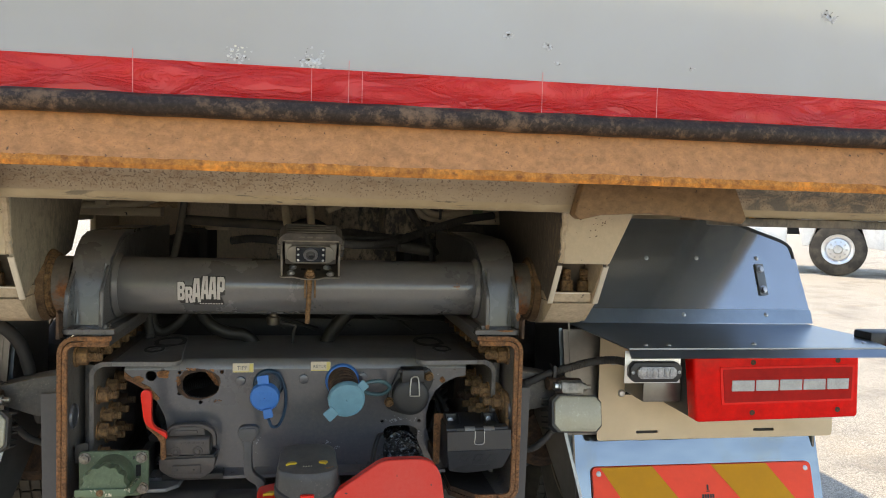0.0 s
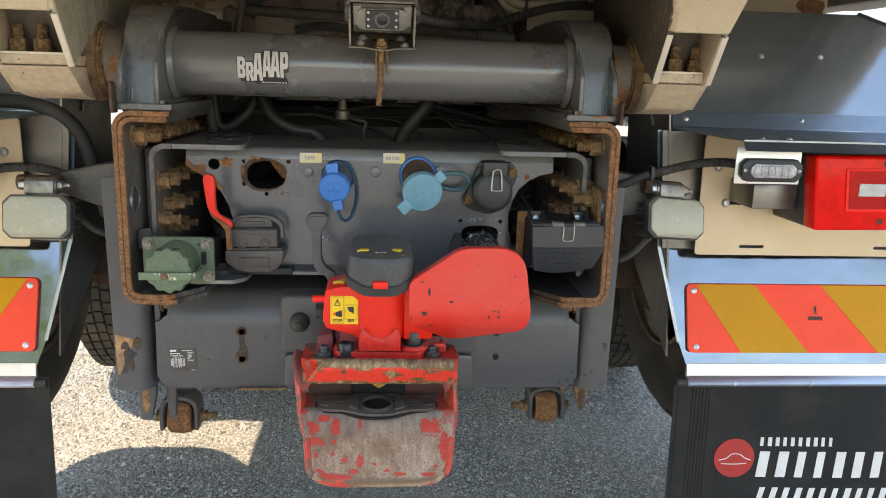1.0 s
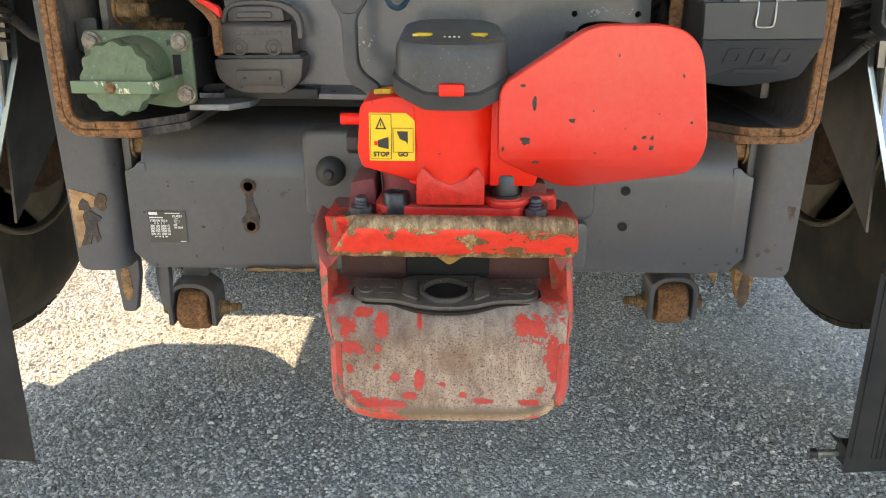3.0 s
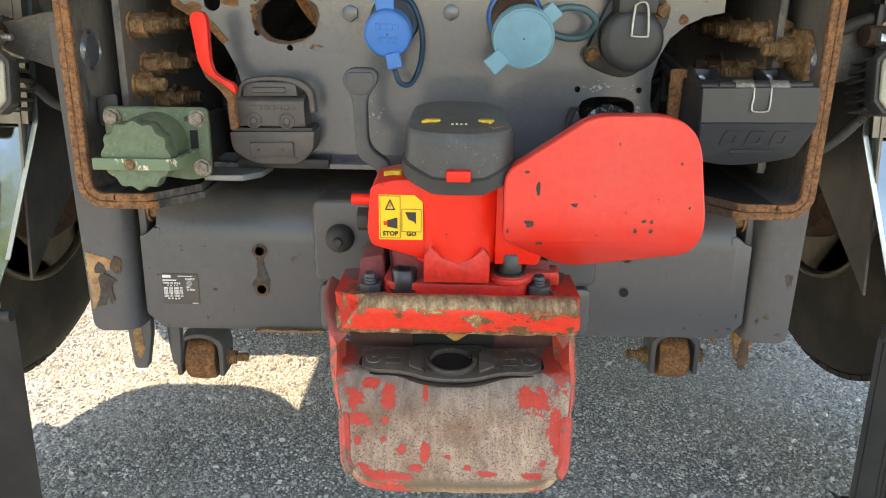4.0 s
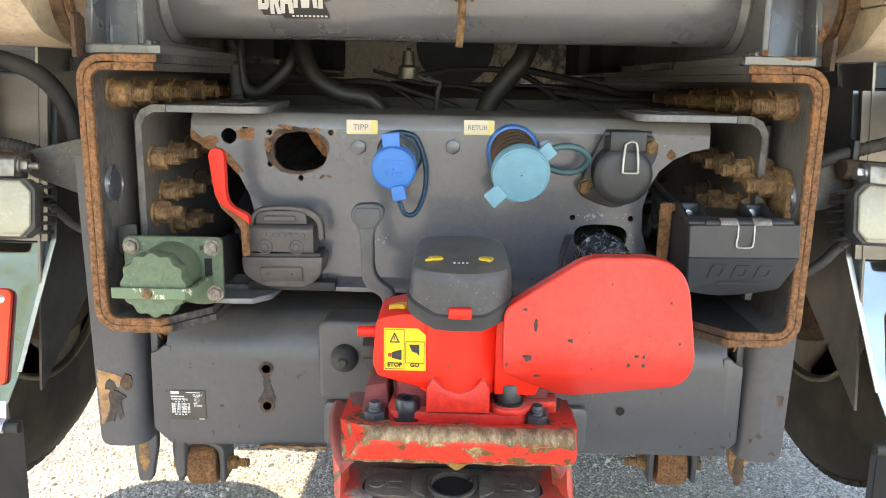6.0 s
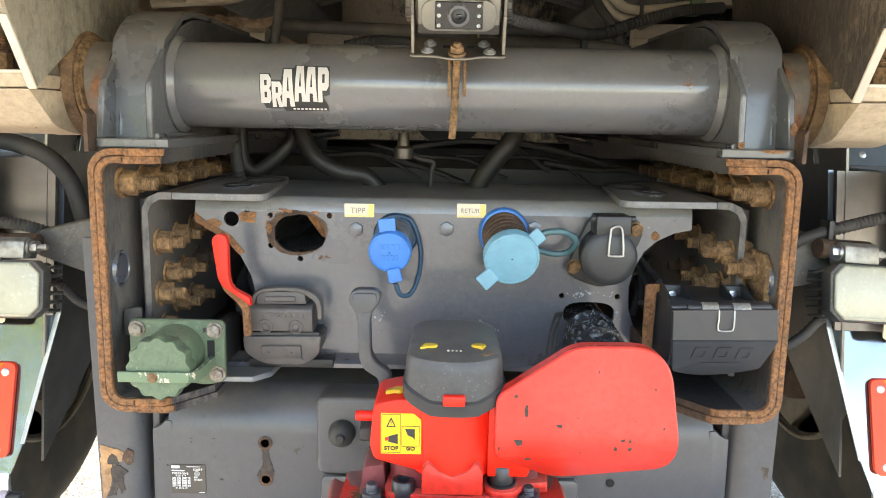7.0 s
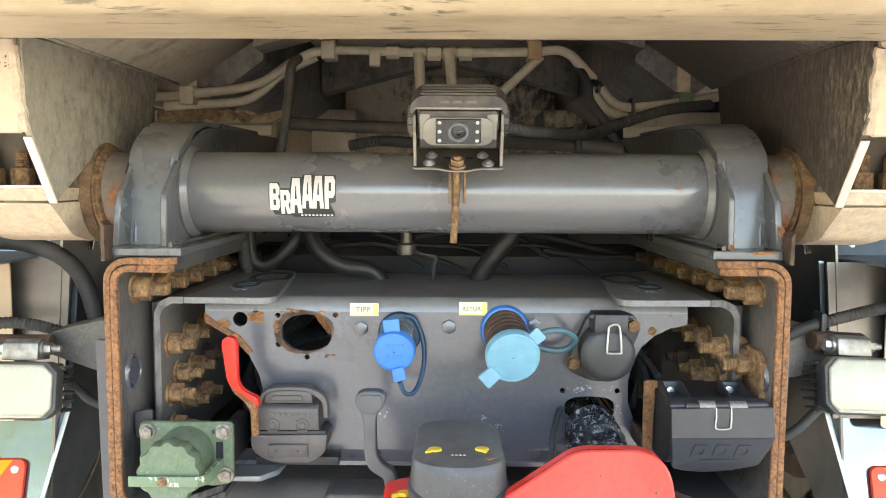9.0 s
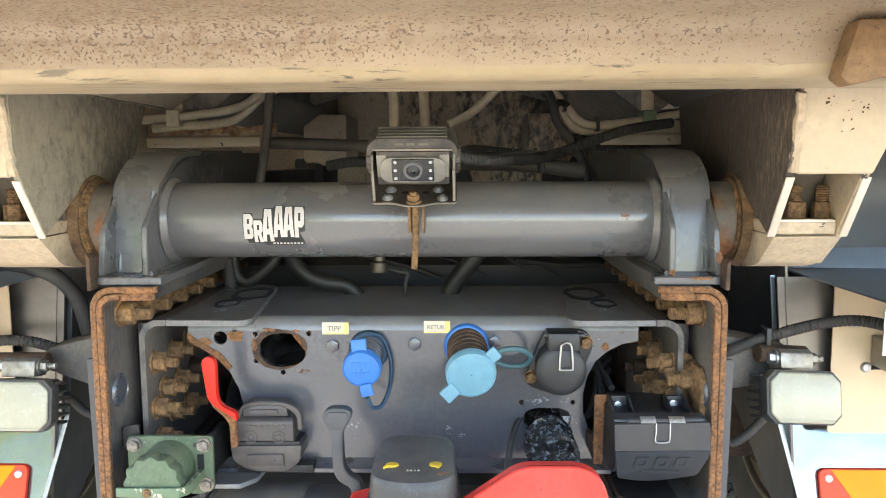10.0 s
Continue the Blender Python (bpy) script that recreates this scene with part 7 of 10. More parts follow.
    low_edge = rounded([(-0.1685, 0.997), (-0.1690, 1.018), (-0.178, 1.0270), (-0.192, 1.0345), (-0.222, 1.0358), (-0.245, 1.0325), (-0.252, 1.024), (-0.2545, 1.010)], [0, 0.01, 0.01, 0.02, 0.02, 0.01, 0.01, 0])
    prism(bm, top + low_edge, "y", 0.080, 0.094, 0.0012, 1)
    part("bail", bm, "grey_plastic", t, "grey locking bail")
    # handle: rusty strap with a red sleeve
    strap = rounded([(-0.291, 1.052), (-0.282, 1.056), (-0.266, 1.037), (-0.2545, 1.024), (-0.2515, 0.980), (-0.2615, 0.978), (-0.2625, 1.014), (-0.270, 1.026), (-0.286, 1.040)], 0.004)
    part("handle_strap", prism(fresh(), strap, "y", 0.054, 0.064, 0.001, 1), "rust", t, "rusty handle strap")
    red = rounded([(-0.249, 1.022), (-0.250, 1.034), (-0.268, 1.0425), (-0.2745, 1.049), (-0.2775, 1.060), (-0.2775, 1.108), (-0.281, 1.1155), (-0.291, 1.117), (-0.2975, 1.110), (-0.2905, 1.057), (-0.284, 1.0475), (-0.262, 1.033), (-0.254, 1.027)], [0.002, 0.005, 0.006, 0.006, 0.008, 0.006, 0.005, 0.005, 0.006, 0.008, 0.006, 0.006, 0.004])
    part("red_handle", prism(fresh(), red, "y", 0.046, 0.0585, 0.003), "red_plastic", t, "bright red plastic handle")
    part("backing_bracket", box(fresh(), -0.268, -0.15, 0.10, 0.126, 0.9225, 0.935, 0.002), "chassis_dark", t)


def hydraulic_cap(name, x, z, r, out, mat, label, ring_mat, collar, tabs, loop, at):
    t = thing(name, label, "hydraulic coupling", at)
    y = 0.127
    part("collar", lathe(fresh(), [(0.0004, 0), (collar[2], 0), (collar[2], 0.004), (collar[2] * 0.92, 0.008), (0.0004, 0.008)], (collar[0], y, collar[1]), (0, -1, 0), 36), ring_mat, t)
    d = Vector((x - collar[0], -out, z - collar[1]))
    bm = fresh()
    L = d.length
    prof = [(0.0004, 0.0)]
    k = 7
    for i in range(k):
        prof += [(r * 0.84, L * i / k), (r * 0.84, L * (i + 0.6) / k), (r * 0.79, L * (i + 0.8) / k)]
    lathe(bm, prof + [(r * 0.79, L), (0.0004, L)], (collar[0], y, collar[1]), d, 30)
    part("coupling_body", bm, "rust_dark" if "pale" in label else "chassis", t, "dirty threaded coupling body")
    n = d.normalized()
    bm = fresh()
    lathe(bm, [(r * 0.9, -0.012), (r, -0.010), (r, 0.0), (r * 0.96, 0.003), (r * 0.7, 0.0042), (0.0004, 0.0042)], (x, y - out, z), n, 40)
    cap = part("dust_cap", bm, mat, t)
    for a, w, l in tabs:
        q = Matrix.Translation((x, y - out, z)) @ pose(0, 0, 0, 90, 0, 0) @ Matrix.Rotation(radians(a), 4, "Z")
        bm = prism(fresh(), rounded([(r * 0.8, -w), (r + l, -w * 1.1), (r + l, w * 1.1), (r * 0.8, w)], 0.003), "z", -0.002, 0.004, 0.001, 1)
        bmesh.ops.transform(bm, matrix=q, verts=bm.verts[:])
        part("tab", bm, mat, cap)
    # raised rim, worn marks that can no longer be read, and the centre prick
    part("cap_rim", lathe(fresh(), [(r * 0.90, 0.0036), (r * 0.93, 0.0050), (r * 0.975, 0.0042), (r * 0.985, 0.0020)], (x, y - out, z), n, 40), mat, cap)
    part("prick", lathe(fresh(), [(0.0004, 0.0045), (0.0011, 0.0043), (0.0012, 0.0035)], (x, y - out, z), n, 8), "dark", cap)
    if "bright" in label:
        for dz, wide in ((0.009, 0.030), (-0.007, 0.024)):
            bm = fresh()
            for k in range(4):
                q = wide * (k - 1.5) / 4
                box(bm, q - wide * 0.09, q + wide * 0.09, -0.0047, -0.0040, dz - 0.0035, dz + 0.0035, 0.0003, 1)
            bmesh.ops.transform(bm, matrix=Matrix.Translation((x, y - out, z)) @ Vector((0, -1, 0)).rotation_difference(n).to_matrix().to_4x4(), verts=bm.verts[:])
            part("raised_mark", bm, mat, cap)
    part("retaining_loop", hose(fresh(), loop, 0.0032 if "bright" in label else 0.0042, 10, 8), "dark_blue" if "bright" in label else "teal", t, "rubber retaining loop")
    return t


def round_socket():
    t = thing("power_socket", "black round trailer socket with a spring clip", "socket", (0.22, 0.1, 1.08))
    out = rounded([(0.170, 1.060), (0.176, 1.085), (0.200, 1.142), (0.262, 1.142), (0.274, 1.120), (0.262, 1.092), (0.248, 1.055), (0.222, 1.040), (0.19, 1.05)], 0.016)
    part("flange", prism(fresh(), out, "y", 0.112, 0.1265, 0.002), "black_plastic", t)
    part("barrel", lathe(fresh(), [(0.0004, 0), (0.036, 0), (0.034, 0.03), (0.0004, 0.03)], (0.221, 0.115, 1.092), (0, -1, 0), 36), "black_plastic", t)
    bm = fresh()
    lathe(bm, [(0.034, -0.004), (0.037, 0.0), (0.037, 0.008), (0.033, 0.012), (0.026, 0.0135), (0.0004, 0.0145)], (0.220, 0.083, 1.090), (0, -1, 0), 40)
    lid = part("lid", bm, "black_plastic", t, "black hinged lid")
    part("hinge", box(fresh(), 0.200, 0.246, 0.070, 0.112, 1.120, 1.146, 0.003), "black_plastic", lid)
    part("hinge_pin", cyl(fresh(), (0.194, 0.078, 1.142), (0.252, 0.078, 1.142), 0.004, seg=12), "black_plastic", lid)
    bm = fresh()
    hose(bm, [(0.2185, 0.066, 1.130), (0.2165, 0.063, 1.112), (0.2160, 0.062, 1.098), (0.2175, 0.062, 1.095), (0.2335, 0.062, 1.095), (0.235, 0.062, 1.098), (0.2345, 0.063, 1.112), (0.2325, 0.066, 1.130), (0.2255, 0.066, 1.1335), (0.2185, 0.066, 1.130)], 0.0015, 8, 4)
    part("spring_clip", bm, "clip_grey", t, "dull wire spring clip")


def terminal_box():
    t = thing("connector_box", "black plastic connector box with a sprung lid", "connector box", (0.34, 0.02, 0.96))
    case = [(0.058, 1.046), (-0.020, 1.046), (-0.018, 1.006), (0.002, 0.968), (0.03, 0.958), (0.118, 0.958), (0.118, 1.046)]
    part("case", prism(fresh(), rounded(case, [0.004, 0.003, 0.004, 0.01, 0.02, 0.004, 0.004]), "x", 0.2835, 0.397, 0.002), "black_plastic", t)
    # lid: an upright band, then a face that slopes back to a bowed lower edge
    def face(z):
        return -0.0285 if z > 1.0085 else -0.0285 + 0.48 * (1.0085 - z)
    band = [(0.279, 1.0085), (0.2775, 1.0465), (0.4035, 1.0495), (0.4065, 1.0105)]
    bm = prism(fresh(), rounded(band, [0, 0.003, 0.003, 0]), "y", -0.0285, -0.0195, 0.001, 1)
    lower = rounded([(0.279, 1.0083), (0.4065, 1.0103), (0.4045, 0.999), (0.395, 0.9685), (0.365, 0.9615), (0.334, 0.9575), (0.312, 0.958), (0.288, 0.963)], [0, 0, 0.006, 0.006, 0.02, 0.02, 0.02, 0.004])
    low = prism(fresh(), lower, "y", -0.0285, -0.0195, 0.001, 1)
    for v in low.verts:
        v.co.y += 0.48 * max(0.0, 1.0085 - v.co.z)
    lid = part("lid", bm, "box_black", t, "black lid with raised lettering")
    part("lid_face", low, "box_black", lid)
    part("lid_top", prism(fresh(), [(-0.0205, 1.0455), (-0.0195, 1.0500), (0.004, 1.0525), (0.004, 1.0455)], "x", 0.2785, 0.4025, 0.001, 1), "box_black", lid)
    part("hinge_bar", cyl(fresh(), (0.297, -0.020, 1.0475), (0.397, -0.020, 1.0500), 0.0050, seg=16), "black_plastic", lid)
    for x0, x1 in ((0.313, 0.333), (0.3505, 0.3715)):
        bm = fresh()
        hose(bm, [(x0 + (x1 - x0) * i / 56, -0.0215 + 0.0062 * math.cos(i * 1.5708), 1.0485 + 0.0062 * math.sin(i * 1.5708)) for i in range(57)], 0.0008, 6, 2)
        part("coil_spring", bm, "clip_grey", lid, "bright coil spring")
    bm = fresh()
    hose(bm, [(0.333, -0.0275, 1.0475), (0.3325, -0.0305, 1.036), (0.3315, -0.0310, 1.027), (0.334, -0.0312, 1.0225), (0.348, -0.0312, 1.0228), (0.3505, -0.0310, 1.027), (0.3510, -0.0305, 1.036), (0.3515, -0.0275, 1.0475)], 0.0010, 8, 5)
    part("wire_clip", bm, "clip_grey", lid, "thin wire clip")
    # raised maker's mark as plain slanting bars with a thin bar beneath
    bm = fresh()
    for x0, x1 in ((0.306, 0.327), (0.333, 0.354), (0.360, 0.381)):
        prism(bm, rounded([(x0, 0.982), (x0 + 0.003, 1.000), (x1, 1.000), (x1 - 0.002, 0.982)], 0.003), "y", -0.0297, -0.0275, holes=[rounded([(x0 + 0.0055, 0.9865), (x0 + 0.007, 0.9955), (x1 - 0.005, 0.9955), (x1 - 0.0065, 0.9865)], 0.002)])
    box(bm, 0.320, 0.368, -0.0293, -0.0275, 0.9735, 0.9775)
    for v in bm.verts:
        v.co.y += 0.48 * max(0.0, 1.0085 - v.co.z)
    part("raised_mark", bm, "box_black", lid)
    for x, y, z in ((0.298, 0.051, 1.047), (0.376, 0.048, 1.049)):
        b = prism(fresh(), rounded([(-0.006, 1.046), (0.046, 1.062), (0.060, 1.062), (0.060, 1.040), (-0.006, 1.040)], [0.001, 0.004, 0.003, 0.001, 0.001]), "x", x - 0.0135, x - 0.0105, 0.0008, 1)
        prism(b, rounded([(-0.006, 1.046), (0.046, 1.062), (0.060, 1.062), (0.060, 1.040), (-0.006, 1.040)], [0.001, 0.004, 0.003, 0.001, 0.001]), "x", x + 0.0125, x + 0.0155, 0.0008, 1)
        box(b, x - 0.0135, x + 0.0155, 0.053, 0.060, 1.030, 1.060, 0.002)
        lug = part("mounting_lug", b, "black_plastic", t)
        part("screw", lathe(fresh(), [(0.0004, 0.002), (0.0022, 0.002), (0.0028, 0.004), (0.0052, 0.0034), (0.0066, 0.001), (0.0066, 0.0)], (x, 0.053, z), (0, -1, 0.12), 18), "zinc", lug, "bright screw")
    part("rusty_bracket", prism(fresh(), rounded([(0.2665, 0.955), (0.2665, 1.0585), (0.305, 1.0585), (0.305, 1.0500), (0.2815, 1.0485), (0.2790, 0.955)], [0, 0.004, 0.002, 0.001, 0.001, 0]), "y", 0.060, 0.066, 0.0012, 1), "rust", t, "rusty mounting bracket")
    part("rusty_bracket", prism(fresh(), rounded([(0.374, 0.99), (0.374, 1.060), (0.382, 1.064), (0.382, 1.108), (0.392, 1.120), (0.4105, 1.112), (0.4105, 0.99)], [0, 0.002, 0, 0.003, 0.004, 0.004, 0]), "y", 0.080, 0.087, 0.001, 1), "rust_bolt", t, "rusty mounting bracket")
    part("bolt", hexhead(fresh(), (0.410, 0.072, 1.090), (-1, 0, 0), 0.0125, 0.015, 0.016, 0.024, 0.0075), "rust_bolt", t, "rusty bolt")
    part("side_strap", box(fresh(), 0.2655, 0.272, 0.062, 0.126, 0.96, 0.985, 0.001), "rust_dark", t)


def hose_bundle():
    t = thing("cable_bundle", "thick black cable bundle wrapped in tape", "cable bundle", (0.2, 0.08, 1.0))
    bm = fresh()
    pts = [(0.205, 0.30, 0.972), (0.206, 0.145, 0.970), (0.209, 0.095, 0.964), (0.211, 0.04, 0.948), (0.207, -0.03, 0.922), (0.20, -0.08, 0.90)]
    rnd = random.Random(2)
    path = spline(pts, 10)
    hose(bm, path, 0.034, 20, 1)
    for v in bm.verts:
        v.co += Vector((1, 0.2, 1)) * 0.006 * noise.noise(v.co * 45) + Vector((0, 0, 1)) * 0.004 * noise.noise(v.co * 110)
    part("taped_sleeve", bm, "tape_black", t, "shiny black tape wrapping")
    for k in range(5):
        p = path[14 + 5 * k]
        q = (path[15 + 5 * k] - path[13 + 5 * k]).normalized()
        bm = fresh()
        lathe(bm, [(0.034, -0.004), (0.0395, -0.003), (0.040, 0.003), (0.034, 0.004)], p, q + Vector((rnd.uniform(-0.2, 0.2), 0, rnd.uniform(-0.2, 0.2))), 22)
        part("tape_band", bm, "tape_black", t)
    for k, dx in enumerate((-0.030, -0.036)):
        part("thin_cable", hose(fresh(), [(0.20 + dx, 0.13, 1.0), (0.19 + dx, 0.09, 1.005), (0.178 + dx, 0.05, 0.985), (0.172 + dx, 0.02, 0.955)], 0.0022, 8), "rubber", t)


def tape_material():
    n = Nodes("black_tape")
    a = n.noise(70, 6, 0.65, (1, 1, 1), 2, 0.8)
    c = n.mix(n.ramp(a, 0.56, 0.68), (0.016, 0.017, 0.020, 1), (0.11, 0.12, 0.135, 1))
    c = n.mix(n.mul(n.ramp(n.noise(85, 5, 0.7, (1, 0.6, 1), 9, 1.4), 0.55, 0.63), 0.75), c, (0.36, 0.42, 0.45, 1))
    n.bump(n.noise(120, 5, 0.7, (1, 0.5, 1), 4, 1.2), 0.9, 0.008)
    M["tape_black"] = n.set(Base_Color=c, Roughness=0.14, Coat_Weight=0.6, Coat_Roughness=0.08)
    n = Nodes("green_worn_paint")
    a = n.noise(45, 6, 0.7, (1, 1, 0.6), 2, 0.4)
    c = n.mix(n.ramp(a, 0.56, 0.59), (0.115, 0.165, 0.095, 1), (0.62, 0.55, 0.42, 1))
    M["green_worn"] = n.set(Base_Color=c, Roughness=0.55)
    M["worn_bolt"] = rusty("worn_bolt", (0.12, 0.09, 0.07, 1), (0.30, 0.26, 0.21, 1), (0.5, 0.46, 0.4, 1), 120, 0.4)


tape_material()
green_socket()
air_coupling()
hydraulic_cap("tipping_line_coupling", -0.070, 1.094, 0.0285, 0.057, "blue", "bright blue dust cap on a hydraulic coupling", "dark_blue", (-0.066, 1.108, 0.031), ((96, 0.0105, 0.016), (-78, 0.0085, 0.013)), [(-0.062, 0.066, 1.052), (-0.055, 0.070, 1.036), (-0.042, 0.082, 1.036), (-0.032, 0.10, 1.060), (-0.032, 0.115, 1.095), (-0.044, 0.118, 1.128), (-0.060, 0.118, 1.135)], (-0.07, 0.1, 1.05))
hydraulic_cap("return_line_coupling", 0.089, 1.092, 0.0365, 0.077, "light_blue", "pale blue dust cap on a hydraulic coupling", "blue", (0.083, 1.114, 0.035), ((222, 0.010, 0.016), (42, 0.009, 0.014)), [(0.118, 0.052, 1.118), (0.135, 0.055, 1.126), (0.160, 0.065, 1.124), (0.176, 0.08, 1.110), (0.168, 0.095, 1.094), (0.148, 0.10, 1.090), (0.124, 0.10, 1.096)], (0.09, 0.1, 1.06))
round_socket()
terminal_box()
hose_bundle()


def line_label(text, x0, x1, z0, z1, label):
    t = tagged(part("line_label", prism(fresh(), rounded([(x0, z0), (x0, z1), (x1, z1), (x1, z0)], 0.001), "y", 0.1255, 0.1268), "label_tape", None), label, "label")
    t.parent = None
    lettering("print", text, facing((x0 + x1) / 2 - 0.002, 0.1254, (z0 + z1) / 2 - 0.0005), (z1 - z0) * (0.60 if len(text) < 5 else 0.46), "print_grey", t)
    part("band", box(fresh(), x1 - 0.008, x1 - 0.0008, 0.1249, 0.1254, z0 + 0.0005, z1 - 0.0005), "label_yellow", t)
    part("band", box(fresh(), x0 + 0.0008, x1 - 0.009, 0.1249, 0.1254, z0 + 0.0004, z0 + 0.0022), "label_yellow", t)


M["label_tape"] = plain("paper_label", (0.60, 0.53, 0.40, 1), 0.5, 0, 0.05, 0.15, 60, 0.2)
M["label_yellow"] = plain("label_yellow_band", (0.60, 0.50, 0.16, 1), 0.5, 0, 0.03, 0.06)
M["print_grey"] = plain("faded_print", (0.13, 0.13, 0.14, 1), 0.6)
line_label("TIPP", -0.137, -0.096, 1.132, 1.1505, "white and yellow stick-on line label")
line_label("RETUR", 0.018, 0.058, 1.134, 1.153, "white and yellow stick-on line label")


# ---- things on the tipping shaft ----
def shaft_sticker():
    """A sticker that follows the round of the shaft."""
    def wrap(x, h, lift):
        a = radians(-4) + h / 0.056
        r = 0.056 + lift
        return Vector((-0.193 + x, 0.128 - r * math.cos(a), 1.307 + r * math.sin(a)))
    t = thing("sticker", "black-edged white word sticker on the round shaft", "sticker", (-0.193, 0.07, 1.30))

    def sheet(pts, lift, grow=0.0):
        bm = fresh()
        vs = [bm.verts.new((x, h, 0)) for x, h in pts]
        bm.faces.new(vs)
        bmesh.ops.triangulate(bm, faces=bm.faces[:])
        bmesh.ops.subdivide_edges(bm, edges=bm.edges[:], cuts=3, use_grid_fill=True)
        for v in bm.verts:
            v.co = wrap(v.co.x, v.co.y, lift)
        bmesh.ops.recalc_face_normals(bm, faces=bm.faces[:])
        if sum(f.normal.y for f in bm.faces) > 0:
            bmesh.ops.reverse_faces(bm, faces=bm.faces[:])
        return bm
    edge = [(-0.0450, -0.010), (-0.0445, 0.0178), (-0.031, 0.0178), (-0.029, 0.010), (-0.017, 0.010), (-0.015, 0.0250), (-0.001, 0.0252), (0.001, 0.0292), (0.0448, 0.0285), (0.0452, -0.008), (0.037, -0.010), (0.043, -0.024), (0.043, -0.030), (-0.013, -0.031), (-0.015, -0.027), (-0.038, -0.027), (-0.040, -0.022)]
    part("backing", sheet(edge, 0.0004), "black", t)
    # block letters: cells of a width and height, cut from solid shapes
    B = ([(0, 0), (0, 1), (0.75, 1), (1, 0.85), (1, 0.62), (0.85, 0.52), (1, 0.40), (1, 0.12), (0.8, 0)], [[(0.38, 0.62), (0.38, 0.80), (0.62, 0.80), (0.62, 0.62)], [(0.38, 0.20), (0.38, 0.40), (0.62, 0.40), (0.62, 0.20)]])
    R = ([(0, 0), (0, 1), (0.8, 1), (1, 0.85), (1, 0.55), (0.8, 0.42), (1, 0), (0.62, 0), (0.45, 0.36), (0.38, 0.36), (0.38, 0)], [[(0.38, 0.58), (0.38, 0.80), (0.62, 0.80), (0.62, 0.58)]])
    A = ([(0, 0), (0.22, 1), (0.82, 1), (1, 0), (0.66, 0), (0.62, 0.24), (0.40, 0.24), (0.34, 0)], [[(0.44, 0.42), (0.50, 0.78), (0.56, 0.78), (0.60, 0.42)]])
    Pp = ([(0, 0), (0, 1), (0.8, 1), (1, 0.86), (1, 0.46), (0.8, 0.34), (0.40, 0.34), (0.40, 0)], [[(0.40, 0.55), (0.40, 0.80), (0.62, 0.80), (0.62, 0.55)]])
    for (outline, holes), x, w, h0, h1 in ((B, -0.0435, 0.0135, -0.0195, 0.0165), (R, -0.0290, 0.0130, -0.0250, 0.0075), (A, -0.0170, 0.0165, -0.0240, 0.0235), (A, -0.0005, 0.0150, -0.0170, 0.0280), (A, 0.0135, 0.0155, -0.0170, 0.0270), (Pp, 0.0300, 0.0140, -0.0175, 0.0265)):
        bm = fresh()
        place = lambda p: (x + p[0] * w, h0 + p[1] * (h1 - h0), 0.0)
        edges = []
        for ring in (outline, *holes):
            fine = []
            for a, b in zip(ring, ring[1:] + ring[:1]):
                fine += [(a[0] + (b[0] - a[0]) * i / 3, a[1] + (b[1] - a[1]) * i / 3) for i in range(3)]
            vs = [bm.verts.new(place(p)) for p in fine]
            edges += [bm.edges.new((vs[i], vs[(i + 1) % len(vs)])) for i in range(len(vs))]
        bmesh.ops.triangle_fill(bm, use_beauty=True, edges=edges)
        for v in bm.verts:
            v.co = wrap(v.co.x, v.co.y, 0.0011)
        bmesh.ops.recalc_face_normals(bm, faces=bm.faces[:])
        if sum(f.normal.y for f in bm.faces) > 0:
            bmesh.ops.reverse_faces(bm, faces=bm.faces[:])
        part("letter", bm, "sticker_white", t, flat=True)
    bm = fresh()
    for k in range(9):
        x0 = -0.003 + k * 0.0050
        bm.faces.new([bm.verts.new(wrap(x, h, 0.0012)) for x, h in ((x0, -0.0282), (x0 + 0.0032, -0.0282), (x0 + 0.0032, -0.0258), (x0, -0.0258))])
    part("print", bm, "sticker_white", t, flat=True)


